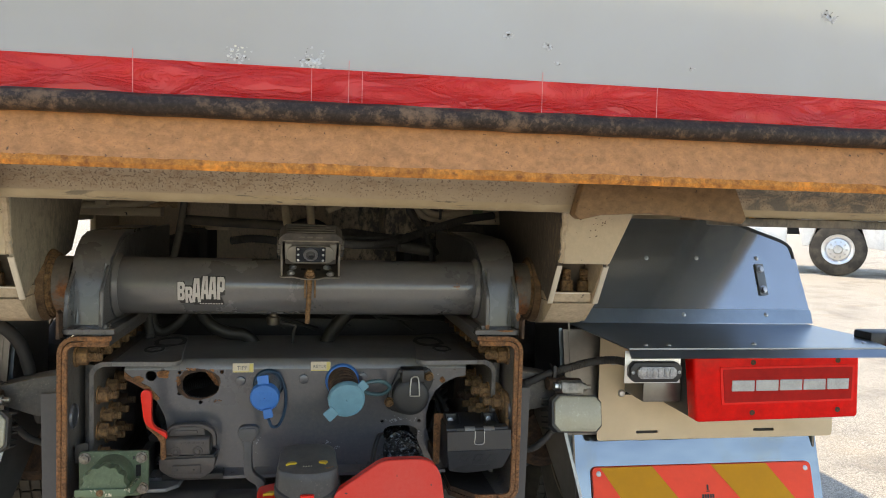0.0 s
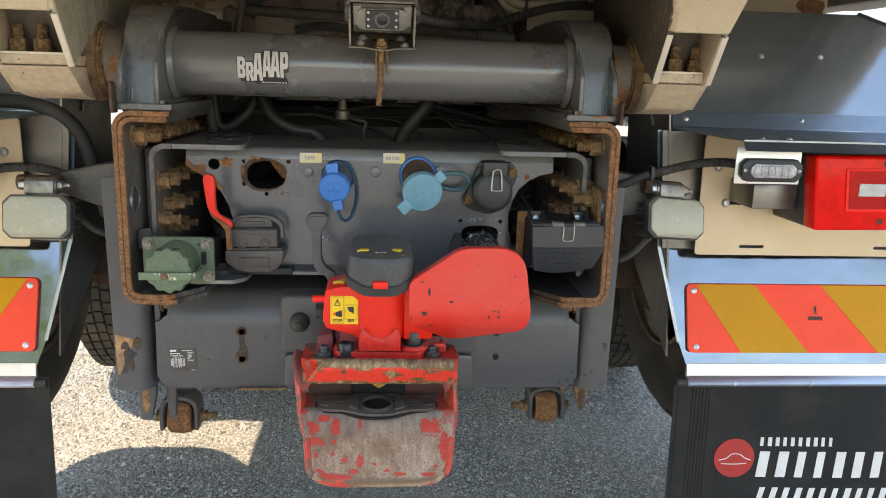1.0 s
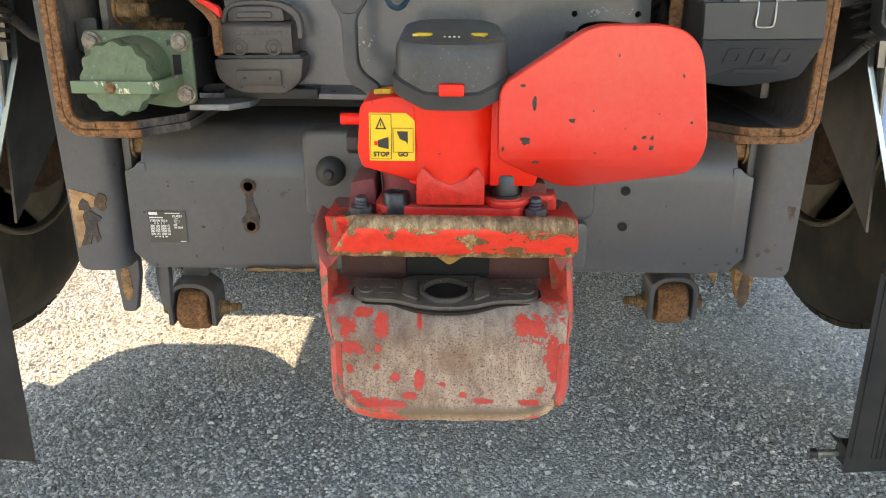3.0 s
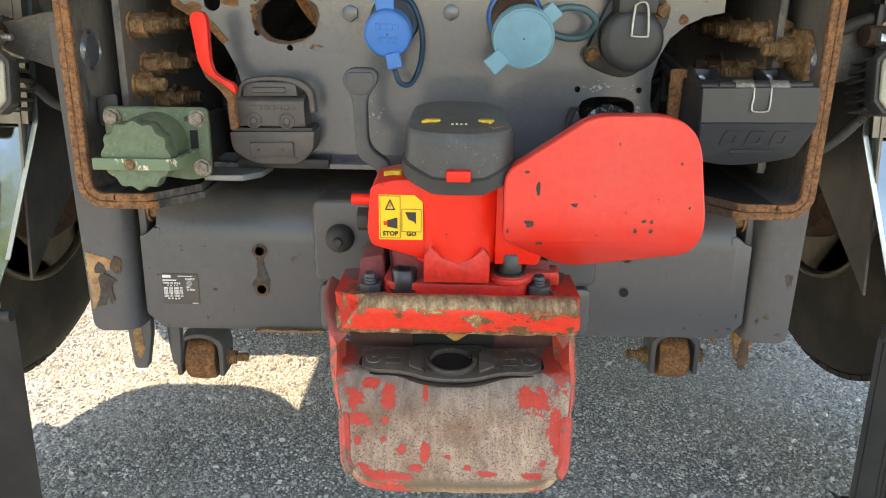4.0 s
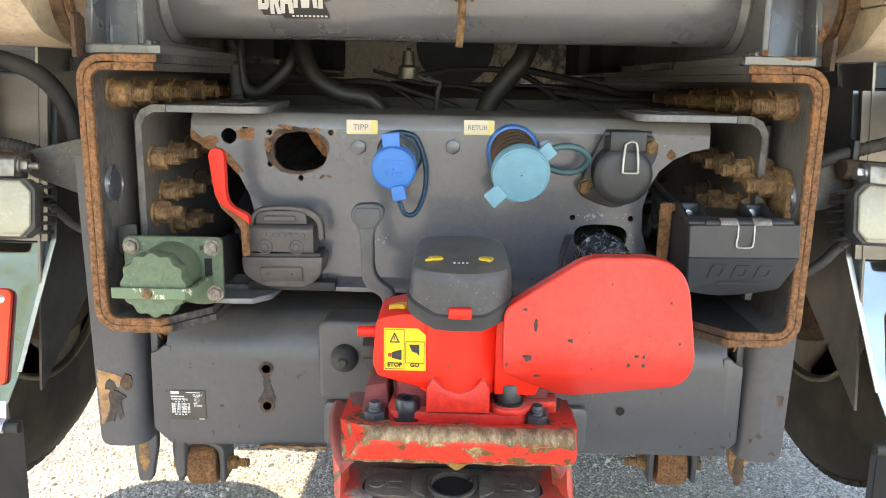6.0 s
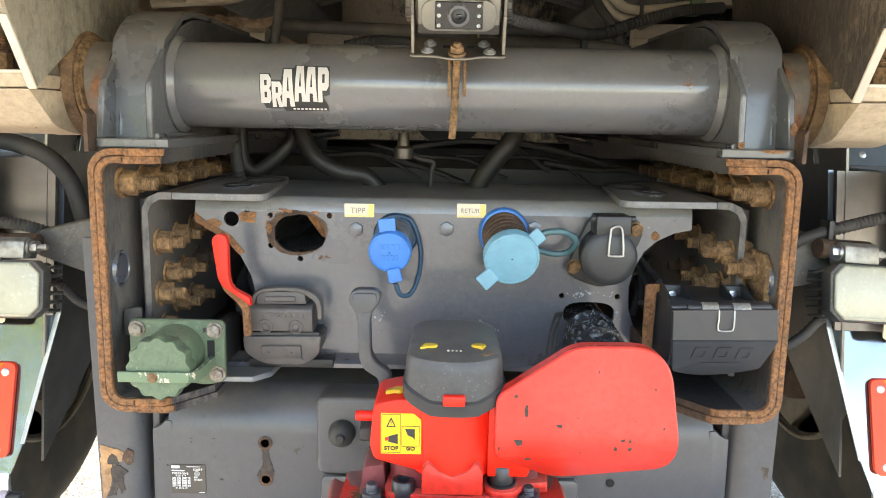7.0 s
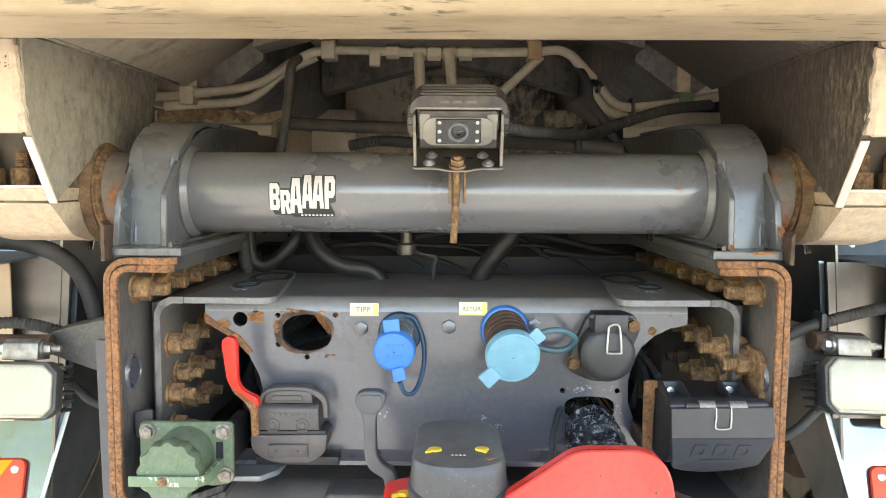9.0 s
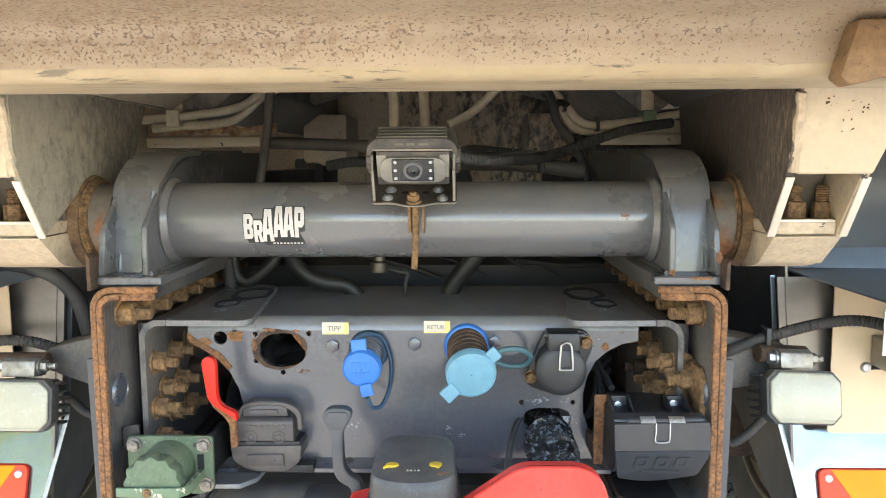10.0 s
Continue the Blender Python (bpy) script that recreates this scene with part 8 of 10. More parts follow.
def reversing_camera():
    """The camera and its bracket, pitched down towards the ground behind the lorry."""
    t = thing("reversing_camera", "dusty black reversing camera in a bent steel bracket", "camera", (0.014, 0.03, 1.34))
    x0, x1, cx = -0.041, 0.069, 0.014
    pitch = Matrix.Translation((0.0, -0.012, 1.340)) @ Matrix.Rotation(radians(27), 4, "X")
    def P(name, bm, mat, parent=t, label=""):
        bmesh.ops.transform(bm, matrix=pitch, verts=bm.verts[:])
        return part(name, bm, mat, parent, label)
    # bent plate with two upright cheeks
    plate = rounded([(x0 - 0.001, 0.0), (x0 - 0.001, 0.056), (x1 + 0.001, 0.056), (x1 + 0.001, 0.0), (cx + 0.026, 0.0), (cx + 0.011, -0.007), (cx - 0.011, -0.007), (cx - 0.026, 0.0)], [0.006, 0.002, 0.002, 0.006, 0.008, 0.006, 0.006, 0.008])
    foot = P("bracket_plate", prism(fresh(), plate, "z", -0.003, 0.0, 0.0008, 1), "bracket_dark", t, "bent steel bracket plate")
    P("plate_edge", prism(fresh(), [(x, y - 0.0009) for x, y in plate], "z", -0.0026, -0.0004, 0.0004, 1), "bracket_worn", foot, "edge worn to pale metal")
    for s, x in ((-1, x0), (1, x1)):
        P("bracket_arm", prism(fresh(), rounded([(0.003, 0.0), (0.003, 0.046), (0.012, 0.066), (0.036, 0.068), (0.046, 0.050), (0.048, 0.0)], 0.003), "x", x - s * 0.001, x - s * 0.004), "bracket_dark", t)
        P("arm_edge", box(fresh(), x - s * 0.0045, x - s * 0.0008, 0.0015, 0.0032, 0.001, 0.046, 0.0004, 1), "bracket_worn", t, "edge worn to pale metal")
        knob = P("pivot_knob", lathe(fresh(), [(0.0004, 0.0065), (0.014, 0.0065), (0.0175, 0.0050), (0.0190, 0.0015), (0.0190, -0.004)], (x, 0.030, 0.050), (s, 0, 0), 28), "cam_black", t)
        for k in range(12):
            a = radians(30 * k)
            P("knob_flute", cyl(fresh(), (x + s * 0.0, 0.030 + 0.0187 * math.cos(a), 0.050 + 0.0187 * math.sin(a)), (x + s * 0.005, 0.030 + 0.0182 * math.cos(a), 0.050 + 0.0182 * math.sin(a)), 0.0016, seg=6), "cam_black", knob)
    # housing with its window
    body = P("housing", prism(fresh(), rounded([(x0 + 0.008, 0.022), (x0 + 0.008, 0.070), (x1 - 0.008, 0.070), (x1 - 0.008, 0.022)], 0.004), "y", 0.008, 0.056, 0.002), "cam_black", t)
    for sx in (-1, 1):
        P("corner_plate", box(fresh(), cx + sx * 0.034, cx + sx * 0.0465, 0.0062, 0.0082, 0.034, 0.0665, 0.001, 1), "bezel_grey", body, "worn grey corner plate")
    P("bezel", prism(fresh(), rounded([(cx - 0.0425, 0.027), (cx - 0.0425, 0.063), (cx + 0.0425, 0.063), (cx + 0.0425, 0.027)], 0.016, 8), "y", 0.0040, 0.0085, 0.0015, 2), "bezel_grey", body, "worn grey bezel with rounded ends")
    face = P("window", box(fresh(), cx - 0.0270, cx + 0.0270, 0.0022, 0.0042, 0.030, 0.0620, 0.001, 1), "black_gloss", body, "glossy black camera window")
    P("lens_ring", lathe(fresh(), [(0.0085, 0.0), (0.0090, 0.0022), (0.0120, 0.0022), (0.0132, 0.0)], (cx, 0.0022, 0.046), (0, -1, 0), 30), "ring_grey", face)
    P("lens", lathe(fresh(), [(0.0004, 0.0032), (0.0035, 0.0028), (0.0062, 0.0016), (0.0086, 0.0002)], (cx, 0.0022, 0.046), (0, -1, 0), 24), "black_plastic", face)
    P("lens_glass", lathe(fresh(), [(0.0004, 0.0046), (0.0022, 0.0042), (0.0036, 0.0030)], (cx, 0.0022, 0.046), (0, -1, 0), 18), "black_gloss", face)
    for dx in (-0.0225, 0.0225):
        for dz in (-0.0115, 0.0, 0.0115):
            P("diode", lathe(fresh(), [(0.0004, 0.0014), (0.0018, 0.0010), (0.0024, 0.0)], (cx + dx, 0.0022, 0.046 + dz), (0, -1, 0), 10), "clear", face)
    # sun hood: a folded cap with a raised frame of ribs on top
    hood = rounded([(x0 - 0.002, 0.070), (x0 - 0.001, 0.083), (x0 + 0.010, 0.0925), (x1 - 0.010, 0.0925), (x1 + 0.001, 0.083), (x1 + 0.002, 0.070), (x1 - 0.002, 0.070), (x1 - 0.006, 0.077), (x0 + 0.006, 0.077), (x0 + 0.002, 0.070)], [0.001, 0.006, 0.005, 0.005, 0.006, 0.001, 0.001, 0.003, 0.003, 0.001])
    cap = P("sun_hood", prism(fresh(), hood, "y", -0.001, 0.034, 0.0012, 1), "cam_black", t, "dusty black sun hood with ribs")
    P("hood_edge", prism(fresh(), rounded([(x0 + 0.004, 0.0760), (x0 + 0.0055, 0.0785), (x1 - 0.0055, 0.0785), (x1 - 0.004, 0.0760)], 0.0008), "y", -0.0022, -0.0008), "bracket_worn", cap, "scuffed pale edge")
    for d in (0.002, 0.011, 0.020, 0.029):
        P("hood_rib", box(fresh(), x0 + 0.011, x1 - 0.011, d, d + 0.0022, 0.0920, 0.0942, 0.0006, 1), "rib_grey", cap)
    for x in (x0 + 0.0105, x1 - 0.0125):
        P("hood_rib", box(fresh(), x, x + 0.002, 0.002, 0.0312, 0.0920, 0.0940, 0.0006, 1), "rib_grey", cap)
    bm = fresh()
    for i, w in enumerate((0.011, 0.010, 0.012)):
        box(bm, cx - 0.022 + i * 0.0155, cx - 0.022 + i * 0.0155 + w, -0.0016, -0.0008, 0.0832, 0.0865)
    P("maker_mark", bm, "rib_grey", cap)
    for dx, d in ((-0.036, 0.012), (0.037, 0.010), (-0.033, 0.033), (0.031, 0.033)):
        P("screw", lathe(fresh(), [(0.0004, 0.005), (0.0035, 0.005), (0.0060, 0.0022), (0.0075, 0.0012), (0.0075, 0.0)], (cx + dx, d, 0.0), (0, 0, 1), 18), "zinc", foot)
    for dx in (-0.0135, 0.0145):
        P("slot", prism(fresh(), rounded([(cx + dx - 0.0045, 0.022), (cx + dx - 0.0045, 0.029), (cx + dx + 0.0045, 0.029), (cx + dx + 0.0045, 0.022)], 0.002), "z", 0.0002, 0.0006), "dark", foot)
    P("nut", hexhead(fresh(), (cx - 0.001, 0.004, 0.0), (0, 0, 1), 0.0088, 0.007, 0.0105, 0.004, 0.005), "rust_bolt", foot, "rusty nut")
    # rusty threaded rod and angle strips that carry it
    part("carrier_rod", hose(fresh(), [(cx - 0.001, 0.030, 1.338), (cx - 0.002, 0.042, 1.300), (cx - 0.003, 0.052, 1.275), (cx - 0.005, 0.058, 1.243)], 0.0050, 12, 8, 0.003), "rust_bolt", t, "rusty threaded rod")
    for x in (cx - 0.0115, cx + 0.0075):
        part("carrier_strip", prism(fresh(), [(x, 1.295), (x, 1.341), (x + 0.0035, 1.341), (x + 0.0035, 1.295)], "y", 0.034, 0.060, 0.0008, 1), "rust_bolt", t, "rusty angle strip")
    part("cable_sleeve", hose(fresh(), [(cx + 0.02, 0.055, 1.41), (0.10, 0.12, 1.395), (0.16, 0.20, 1.395), (0.22, 0.30, 1.40), (0.30, 0.45, 1.42)], 0.009, 10, 10, 0.006), "rubber", t, "corrugated cable sleeve")


M["bracket_worn"] = plain("worn_bracket_edge", (0.20, 0.18, 0.15, 1), 0.42, 0.5, 0.15, 0.3, 90, 0.3)
M["ring_grey"] = plain("lens_ring", (0.10, 0.10, 0.105, 1), 0.35, 0.2, 0.05, 0.2, 90)
M["rib_grey"] = plain("dusty_rib", (0.075, 0.068, 0.058, 1), 0.6, 0, 0.2, 0.3, 120, 0.3)
M["cam_black"] = plain("camera_housing", (0.034, 0.030, 0.026, 1), 0.5, 0, 0.3, 0.35, 160, 0.3)
M["bracket_dark"] = plain("worn_black_bracket", (0.10, 0.088, 0.072, 1), 0.38, 0.6, 0.2, 0.45, 60, 0.3)
M["bezel_grey"] = plain("bezel", (0.18, 0.17, 0.145, 1), 0.4, 0.3, 0.1, 0.3, 40)
M["black_gloss"] = plain("black_glass", (0.012, 0.013, 0.015, 1), 0.08, 0, 0.0, 0.1)
M["steel_dirty"] = plain("dirty_stainless", (0.30, 0.285, 0.26, 1), 0.45, 0.6, 0.25, 0.6, 70, 0.6)
shaft_sticker()
reversing_camera()


# ---- mudguards, lamps and flaps ----
def stainless():
    n = Nodes("stainless_sheet")
    wave = n.noise(2.6, 3, 0.5, (1, 1, 1.6), 3)
    fine = n.noise(300, 3, 0.6, (0.04, 1, 1), 4)
    stain = n.ramp(n.noise(6, 6, 0.65, (1, 1, 0.7), 5), 0.55, 0.72)
    c = n.mix(n.mul(stain, 0.4), (0.235, 0.265, 0.295, 1), (0.18, 0.16, 0.12, 1))
    n.bump(n.mul(n.mul(wave, 0.996), n.mul(fine, 0.004), "ADD"), 0.36, 0.02)
    M["stainless"] = n.set(Base_Color=c, Metallic=1.0, Roughness=n.val(stain, 0.08, 0.35))


stainless()
M["board_red"] = plain("board_red_film", (0.95, 0.075, 0.035, 1), 0.4, 0, 0.02, 0.06, Specular_IOR_Level=0.2)
M["board_orange"] = plain("board_orange_film", (0.56, 0.245, 0.002, 1), 0.4, 0, 0.02, 0.06, Specular_IOR_Level=0.2)
M["flap"] = plain("flap_rubber", (0.012, 0.012, 0.013, 1), 0.65, 0, 0.25, 0.2, 60, 0.06, Specular_IOR_Level=0.25)
# brushed steel darkened: shade on the side sheets put into its colour
M["shade_plate"] = plain("brushed_stainless_shaded", (0.19, 0.18, 0.165, 1), 0.36, 0.85, 0.1, 0.3, 20, 0.3)


def mirror_mesh(bm, s):
    if s < 0:
        for v in bm.verts:
            v.co.x = -v.co.x
        bmesh.ops.reverse_faces(bm, faces=bm.faces[:])
    return bm


def lean(bm):
    """Lean what sits on the lower rear sheet: its foot stands out towards the tail."""
    for v in bm.verts:
        v.co.y += 0.022 - 0.31 * max(0.0, 0.950 - v.co.z)
    return bm


def mudguard(s):
    t = thing("mudguard", "polished stainless mudguard box with a lamp shelf", "mudguard", (s * 0.95, 0.3, 0.7), "mudguards")
    P = lambda name, bm, mat, parent=t, label="": part(name, mirror_mesh(bm, s), mat, parent, label)
    upper = [(0.596, 1.200), (0.606, 1.080), (0.618, 0.950), (1.270, 0.950), (1.270, 1.200)]
    P("back_sheet", prism(fresh(), upper, "y", 0.252, 0.256), "shade_plate", t)
    lower = [(0.618, 0.950), (0.658, 0.752), (0.676, 0.700), (1.270, 0.700), (1.270, 0.950)]
    P("rear_sheet", lean(prism(fresh(), lower, "y", 0.252, 0.256)), "stainless", t, "mirror-bright stainless rear sheet, leaning outwards")
    side = [(0.250, 1.240), (0.52, 1.240), (0.52, 0.930), (0.470, 0.900), (0.250, 0.705)]
    bm = prism(fresh(), side, "x", 0.0, 0.004)
    for v in bm.verts:
        v.co.x += 0.606 + (0.02 * (1.2 - v.co.z) if v.co.z > 0.95 else 0.005 + 0.15 * (0.95 - v.co.z))
    P("side_sheet", bm, "shade_plate", t, "dull stainless side sheet")
    P("edge_fold", lean(prism(fresh(), [(0.592, 1.200), (0.602, 1.080), (0.614, 0.950), (0.654, 0.752), (0.661, 0.752), (0.622, 0.950), (0.610, 1.080), (0.600, 1.200)], "y", 0.2488, 0.2515)), "stainless_blue", t)
    # shelf over the lamps
    shelf = [(0.640, 0.350), (0.650, -0.004), (1.240, -0.004), (1.285, 0.165), (1.275, 0.350)]
    sh = P("lamp_shelf", prism(fresh(), shelf, "z", 1.200, 1.203), "stainless_blue", t, "stainless lamp shelf")
    bm = prism(fresh(), [(0.650, 1.1845), (0.650, 1.1995), (1.239, 1.1995), (1.250, 1.1845)], "y", -0.0055, -0.0025)
    for v in bm.verts:  # it leans out at its foot
        v.co.y -= 0.9 * (1.1995 - v.co.z)
    P("shelf_lip", bm, "stainless_blue", t)
    # slanting sheets above
    def slant(bm):
        for v in bm.verts:
            v.co.y += 0.335 + 0.42 * (v.co.z - 1.205)
        return bm
    P("upper_sheet", slant(prism(fresh(), [(0.60, 1.206), (1.295, 1.206), (1.283, 1.366), (0.60, 1.366)], "y", 0.0, 0.003)), "stainless_clean", t, "stainless upper sheet")
    P("top_sheet", slant(prism(fresh(), [(0.60, 1.358), (1.278, 1.358), (1.268, 1.402), (1.105, 1.462), (0.60, 1.462)], "y", 0.0045, 0.0075)), "stainless_clean", t)
    P("edge_trim", slant(hose(fresh(), [(1.28, 0.006, 1.36), (1.269, 0.006, 1.403), (1.19, 0.006, 1.434), (1.105, 0.006, 1.464)], 0.005, 8, 4)), "rubber", t)
    P("fold_strip", slant(prism(fresh(), [(0.645, 1.2045), (1.292, 1.2045), (1.292, 1.238), (0.645, 1.238)], "y", -0.006, -0.003)), "stainless_blue", t)
    for x, z in ((0.676, 1.222), (0.939, 1.225), (1.165, 1.226), (0.862, 1.362), (1.00, 1.364), (1.17, 1.366)):
        bm = slant(lathe(fresh(), [(0.0004, 0.0035), (0.003, 0.003), (0.0055, 0.001), (0.0055, 0.0)], (x, -0.006 if z < 1.3 else 0.0, z), (0, -1, 0), 14))
        P("rivet", bm, "zinc", t)
    for x, y in ((0.70, 0.03), (0.75, 0.028), (0.95, 0.04), (1.22, 0.05)):
        P("rivet", lathe(fresh(), [(0.0004, 0.004), (0.003, 0.0035), (0.0055, 0.001), (0.0055, 0.0)], (x, y, 1.203), (0, 0, 1), 12), "zinc", sh)
    strip = P("hinge_strip", slant(prism(fresh(), rounded([(1.160, 1.275), (1.160, 1.352), (1.182, 1.352), (1.182, 1.275)], 0.002), "y", -0.006, -0.001)), "shade_plate", t)
    for z in (1.289, 1.340):
        P("bolt", slant(hexhead(fresh(), (1.171, -0.006, z), (0, -1, 0), 0.007, 0.005, 0.009)), "zinc", strip)
    P("outer_valance", box(fresh(), 1.258, 1.264, 0.26, 1.05, 0.25, 1.20), "shade_plate", t)
    # aluminium flap rail
    rail_prof = [(a - 0.022, b) for a, b in ((0.204, 0.662), (0.200, 0.668), (0.206, 0.676), (0.216, 0.682), (0.218, 0.700), (0.219, 0.708), (0.2245, 0.708), (0.2245, 0.662))]
    P("flap_rail", prism(fresh(), rail_prof, "x", 0.676, 1.270), "alu", t, "aluminium clamping rail")
    for x in (0.78, 0.95, 1.13):
        P("screw", lathe(fresh(), [(0.0004, 0.003), (0.004, 0.002), (0.006, 0.0)], (x, 0.181, 0.667), (0, -1, 0), 12), "zinc", t)
    P("hinge_end", cyl(fresh(), (0.655, 0.192, 0.668), (0.676, 0.192, 0.668), 0.009, seg=16), "rubber", t)
    return t


def hazard_board(s):
    t = thing("hazard_board", "red and orange striped reflective marker board riveted to polished steel", "marker board", (s * 0.96, 0.24, 0.735), "marker boards")
    x0, x1, z0, z1 = 0.676, 1.241, 0.733, 0.874
    part("board", mirror_mesh(lean(prism(fresh(), rounded([(x0, z0), (x0, z1), (x1, z1), (x1, z0)], 0.012), "y", 0.243, 0.2505)), s), "board_red", t, "fluorescent red film")
    for a, b in ((0.020, 0.150), (0.300, 0.445)):
        q = [(x0 + a, z1 - 0.0005), (x0 + b, z1 - 0.0005), (x0 + b + 0.118, z0 + 0.0005), (x0 + a + (0.127 if a > 0.1 else 0.096), z0 + 0.0005)]
        part("stripe", mirror_mesh(lean(prism(fresh(), q, "y", 0.2418, 0.2432)), s), "board_orange", t, "orange reflective stripe")
    for x, z in ((x0 + 0.015, z1 - 0.014), (x0 + 0.018, z0 + 0.012), (x1 - 0.015, z1 - 0.014), (x1 - 0.015, z0 + 0.012)):
        part("rivet", mirror_mesh(lean(lathe(fresh(), [(0.0004, 0.003), (0.003, 0.003), (0.0062, 0.001), (0.0062, 0.0)], (x, 0.243, z), (0, -1, 0), 14)), s), "zinc", t)
    bm = fresh()
    cx = x0 + 0.286
    box(bm, cx - 0.0022, cx + 0.0022, 0.2410, 0.2416, 0.818, 0.830)
    box(bm, cx - 0.004, cx + 0.004, 0.2410, 0.2416, 0.8145, 0.8165)
    for k in range(5):
        box(bm, cx - 0.016 + k * 0.0066, cx - 0.016 + k * 0.0066 + 0.0048, 0.2410, 0.2416, 0.801, 0.809)
    part("maker_mark", mirror_mesh(lean(bm), s), "black", t)


def lamp_carrier(s):
    t = thing("lamp_carrier", "beige bare-steel lamp carrier plate with slots", "carrier plate", (s * 0.98, 0.23, 0.94), "lamp carriers")
    slots = [rounded([(x, 0.958), (x, 0.965), (x + 0.055, 0.965), (x + 0.055, 0.958)], 0.003, 3) for x in (0.775, 1.075)]
    out = rounded([(0.679, 0.943), (0.679, 1.195), (1.285, 1.195), (1.285, 0.943)], 0.008)
    part("plate", mirror_mesh(prism(fresh(), out, "y", 0.226, 0.229, holes=slots), s), "cream_plate", t)
    for x, z in ((0.735, 1.055), (0.712, 1.13)):
        part("screw", mirror_mesh(lathe(fresh(), [(0.0004, 0.006), (0.006, 0.005), (0.009, 0.001), (0.009, 0.0)], (x, 0.226, z), (0, -1, 0), 18), s), "zinc", t)
    part("slot_mark", mirror_mesh(box(fresh(), 0.742, 0.768, 0.2245, 0.2262, 1.051, 1.058, 0.001), s), "dark", t)
    part("rear_bracket", mirror_mesh(box(fresh(), 0.74, 0.83, 0.12, 0.224, 1.06, 1.11, 0.004), s), "shade_plate", t)


def tail_lamp(s):
    t = thing("tail_lamp", "large red rear lamp with a clear centre strip", "tail lamp", (s * 1.02, 0.12, 1.03), "tail lamps")
    out = rounded([(0.838, 1.030), (0.822, 1.172), (1.222, 1.178), (1.226, 1.036)], 0.010)
    P = lambda n, bm, m, pa=t, lb="": part(n, mirror_mesh(bm, s), m, pa, lb)
    P("housing", prism(fresh(), out, "y", 0.10, 0.224, 0.004), "black_plastic", t)
    lens = P("lens", prism(fresh(), rounded([(0.836, 1.030), (0.822, 1.172), (1.218, 1.178), (1.222, 1.036)], 0.010), "y", 0.058, 0.0995, 0.006, 3), "red_lens", t, "red ribbed lens")
    P("inner_frame", prism(fresh(), rounded([(0.892, 1.068), (0.884, 1.150), (1.206, 1.155), (1.206, 1.074)], 0.004), "y", 0.0555, 0.058), "red_bright", lens)
    P("panel", prism(fresh(), rounded([(0.898, 1.073), (0.891, 1.145), (1.200, 1.150), (1.200, 1.079)], 0.003), "y", 0.0545, 0.0556), "lens_panel", lens, "darker red lens panel")
    for k in range(5):
        x = 0.912 + k * 0.0565
        P("clear_cell", box(fresh(), x, x + 0.0535, 0.0525, 0.0546, 1.098 + 0.0006 * k, 1.122 + 0.0006 * k, 0.001, 1), "clear", lens, "clear lamp cell")
    for x, z in ((0.962, 1.160), (1.165, 1.164), (0.965, 1.050), (1.170, 1.054)):
        P("screw", lathe(fresh(), [(0.0004, 0.0), (0.0045, 0.0), (0.006, 0.001), (0.006, -0.002)], (x, 0.0575, z), (0, -1, 0), 12), "rust_dark", lens)


def strobe(s):
    t = thing("strobe_lamp", "slim clear strobe lamp on a bright tab", "strobe lamp", (s * 0.73, 0.04, 1.12), "strobe lamps")
    P = lambda n, bm, m, pa=t, lb="": part(n, mirror_mesh(bm, s), m, pa, lb)
    P("tab", box(fresh(), 0.667, 0.792, 0.054, 0.057, 1.118, 1.186, 0.001), "alu", t)
    out = rounded([(0.672, 1.135), (0.672, 1.155), (0.682, 1.166), (0.776, 1.166), (0.786, 1.155), (0.786, 1.135), (0.776, 1.124), (0.682, 1.124)], 0.003)
    P("bezel", prism(fresh(), out, "y", 0.034, 0.054, 0.002), "strobe_black", t)
    win = rounded([(0.686, 1.139), (0.686, 1.151), (0.694, 1.158), (0.764, 1.158), (0.772, 1.151), (0.772, 1.139), (0.764, 1.132), (0.694, 1.132)], 0.002)
    P("lens", prism(fresh(), win, "y", 0.028, 0.0345, 0.002), "strobe_grey", t, "clear strobe lens")
    for k in range(6):
        x = 0.692 + k * 0.0128
        P("reflector_cell", box(fresh(), x, x + 0.010, 0.0262, 0.0285, 1.136, 1.154, 0.002), "strobe_grey", t)
    for x in (0.678, 0.780):
        P("screw", lathe(fresh(), [(0.0004, 0.002), (0.003, 0.001), (0.004, 0.0)], (x, 0.034, 1.145), (0, -1, 0), 10), "zinc", t)


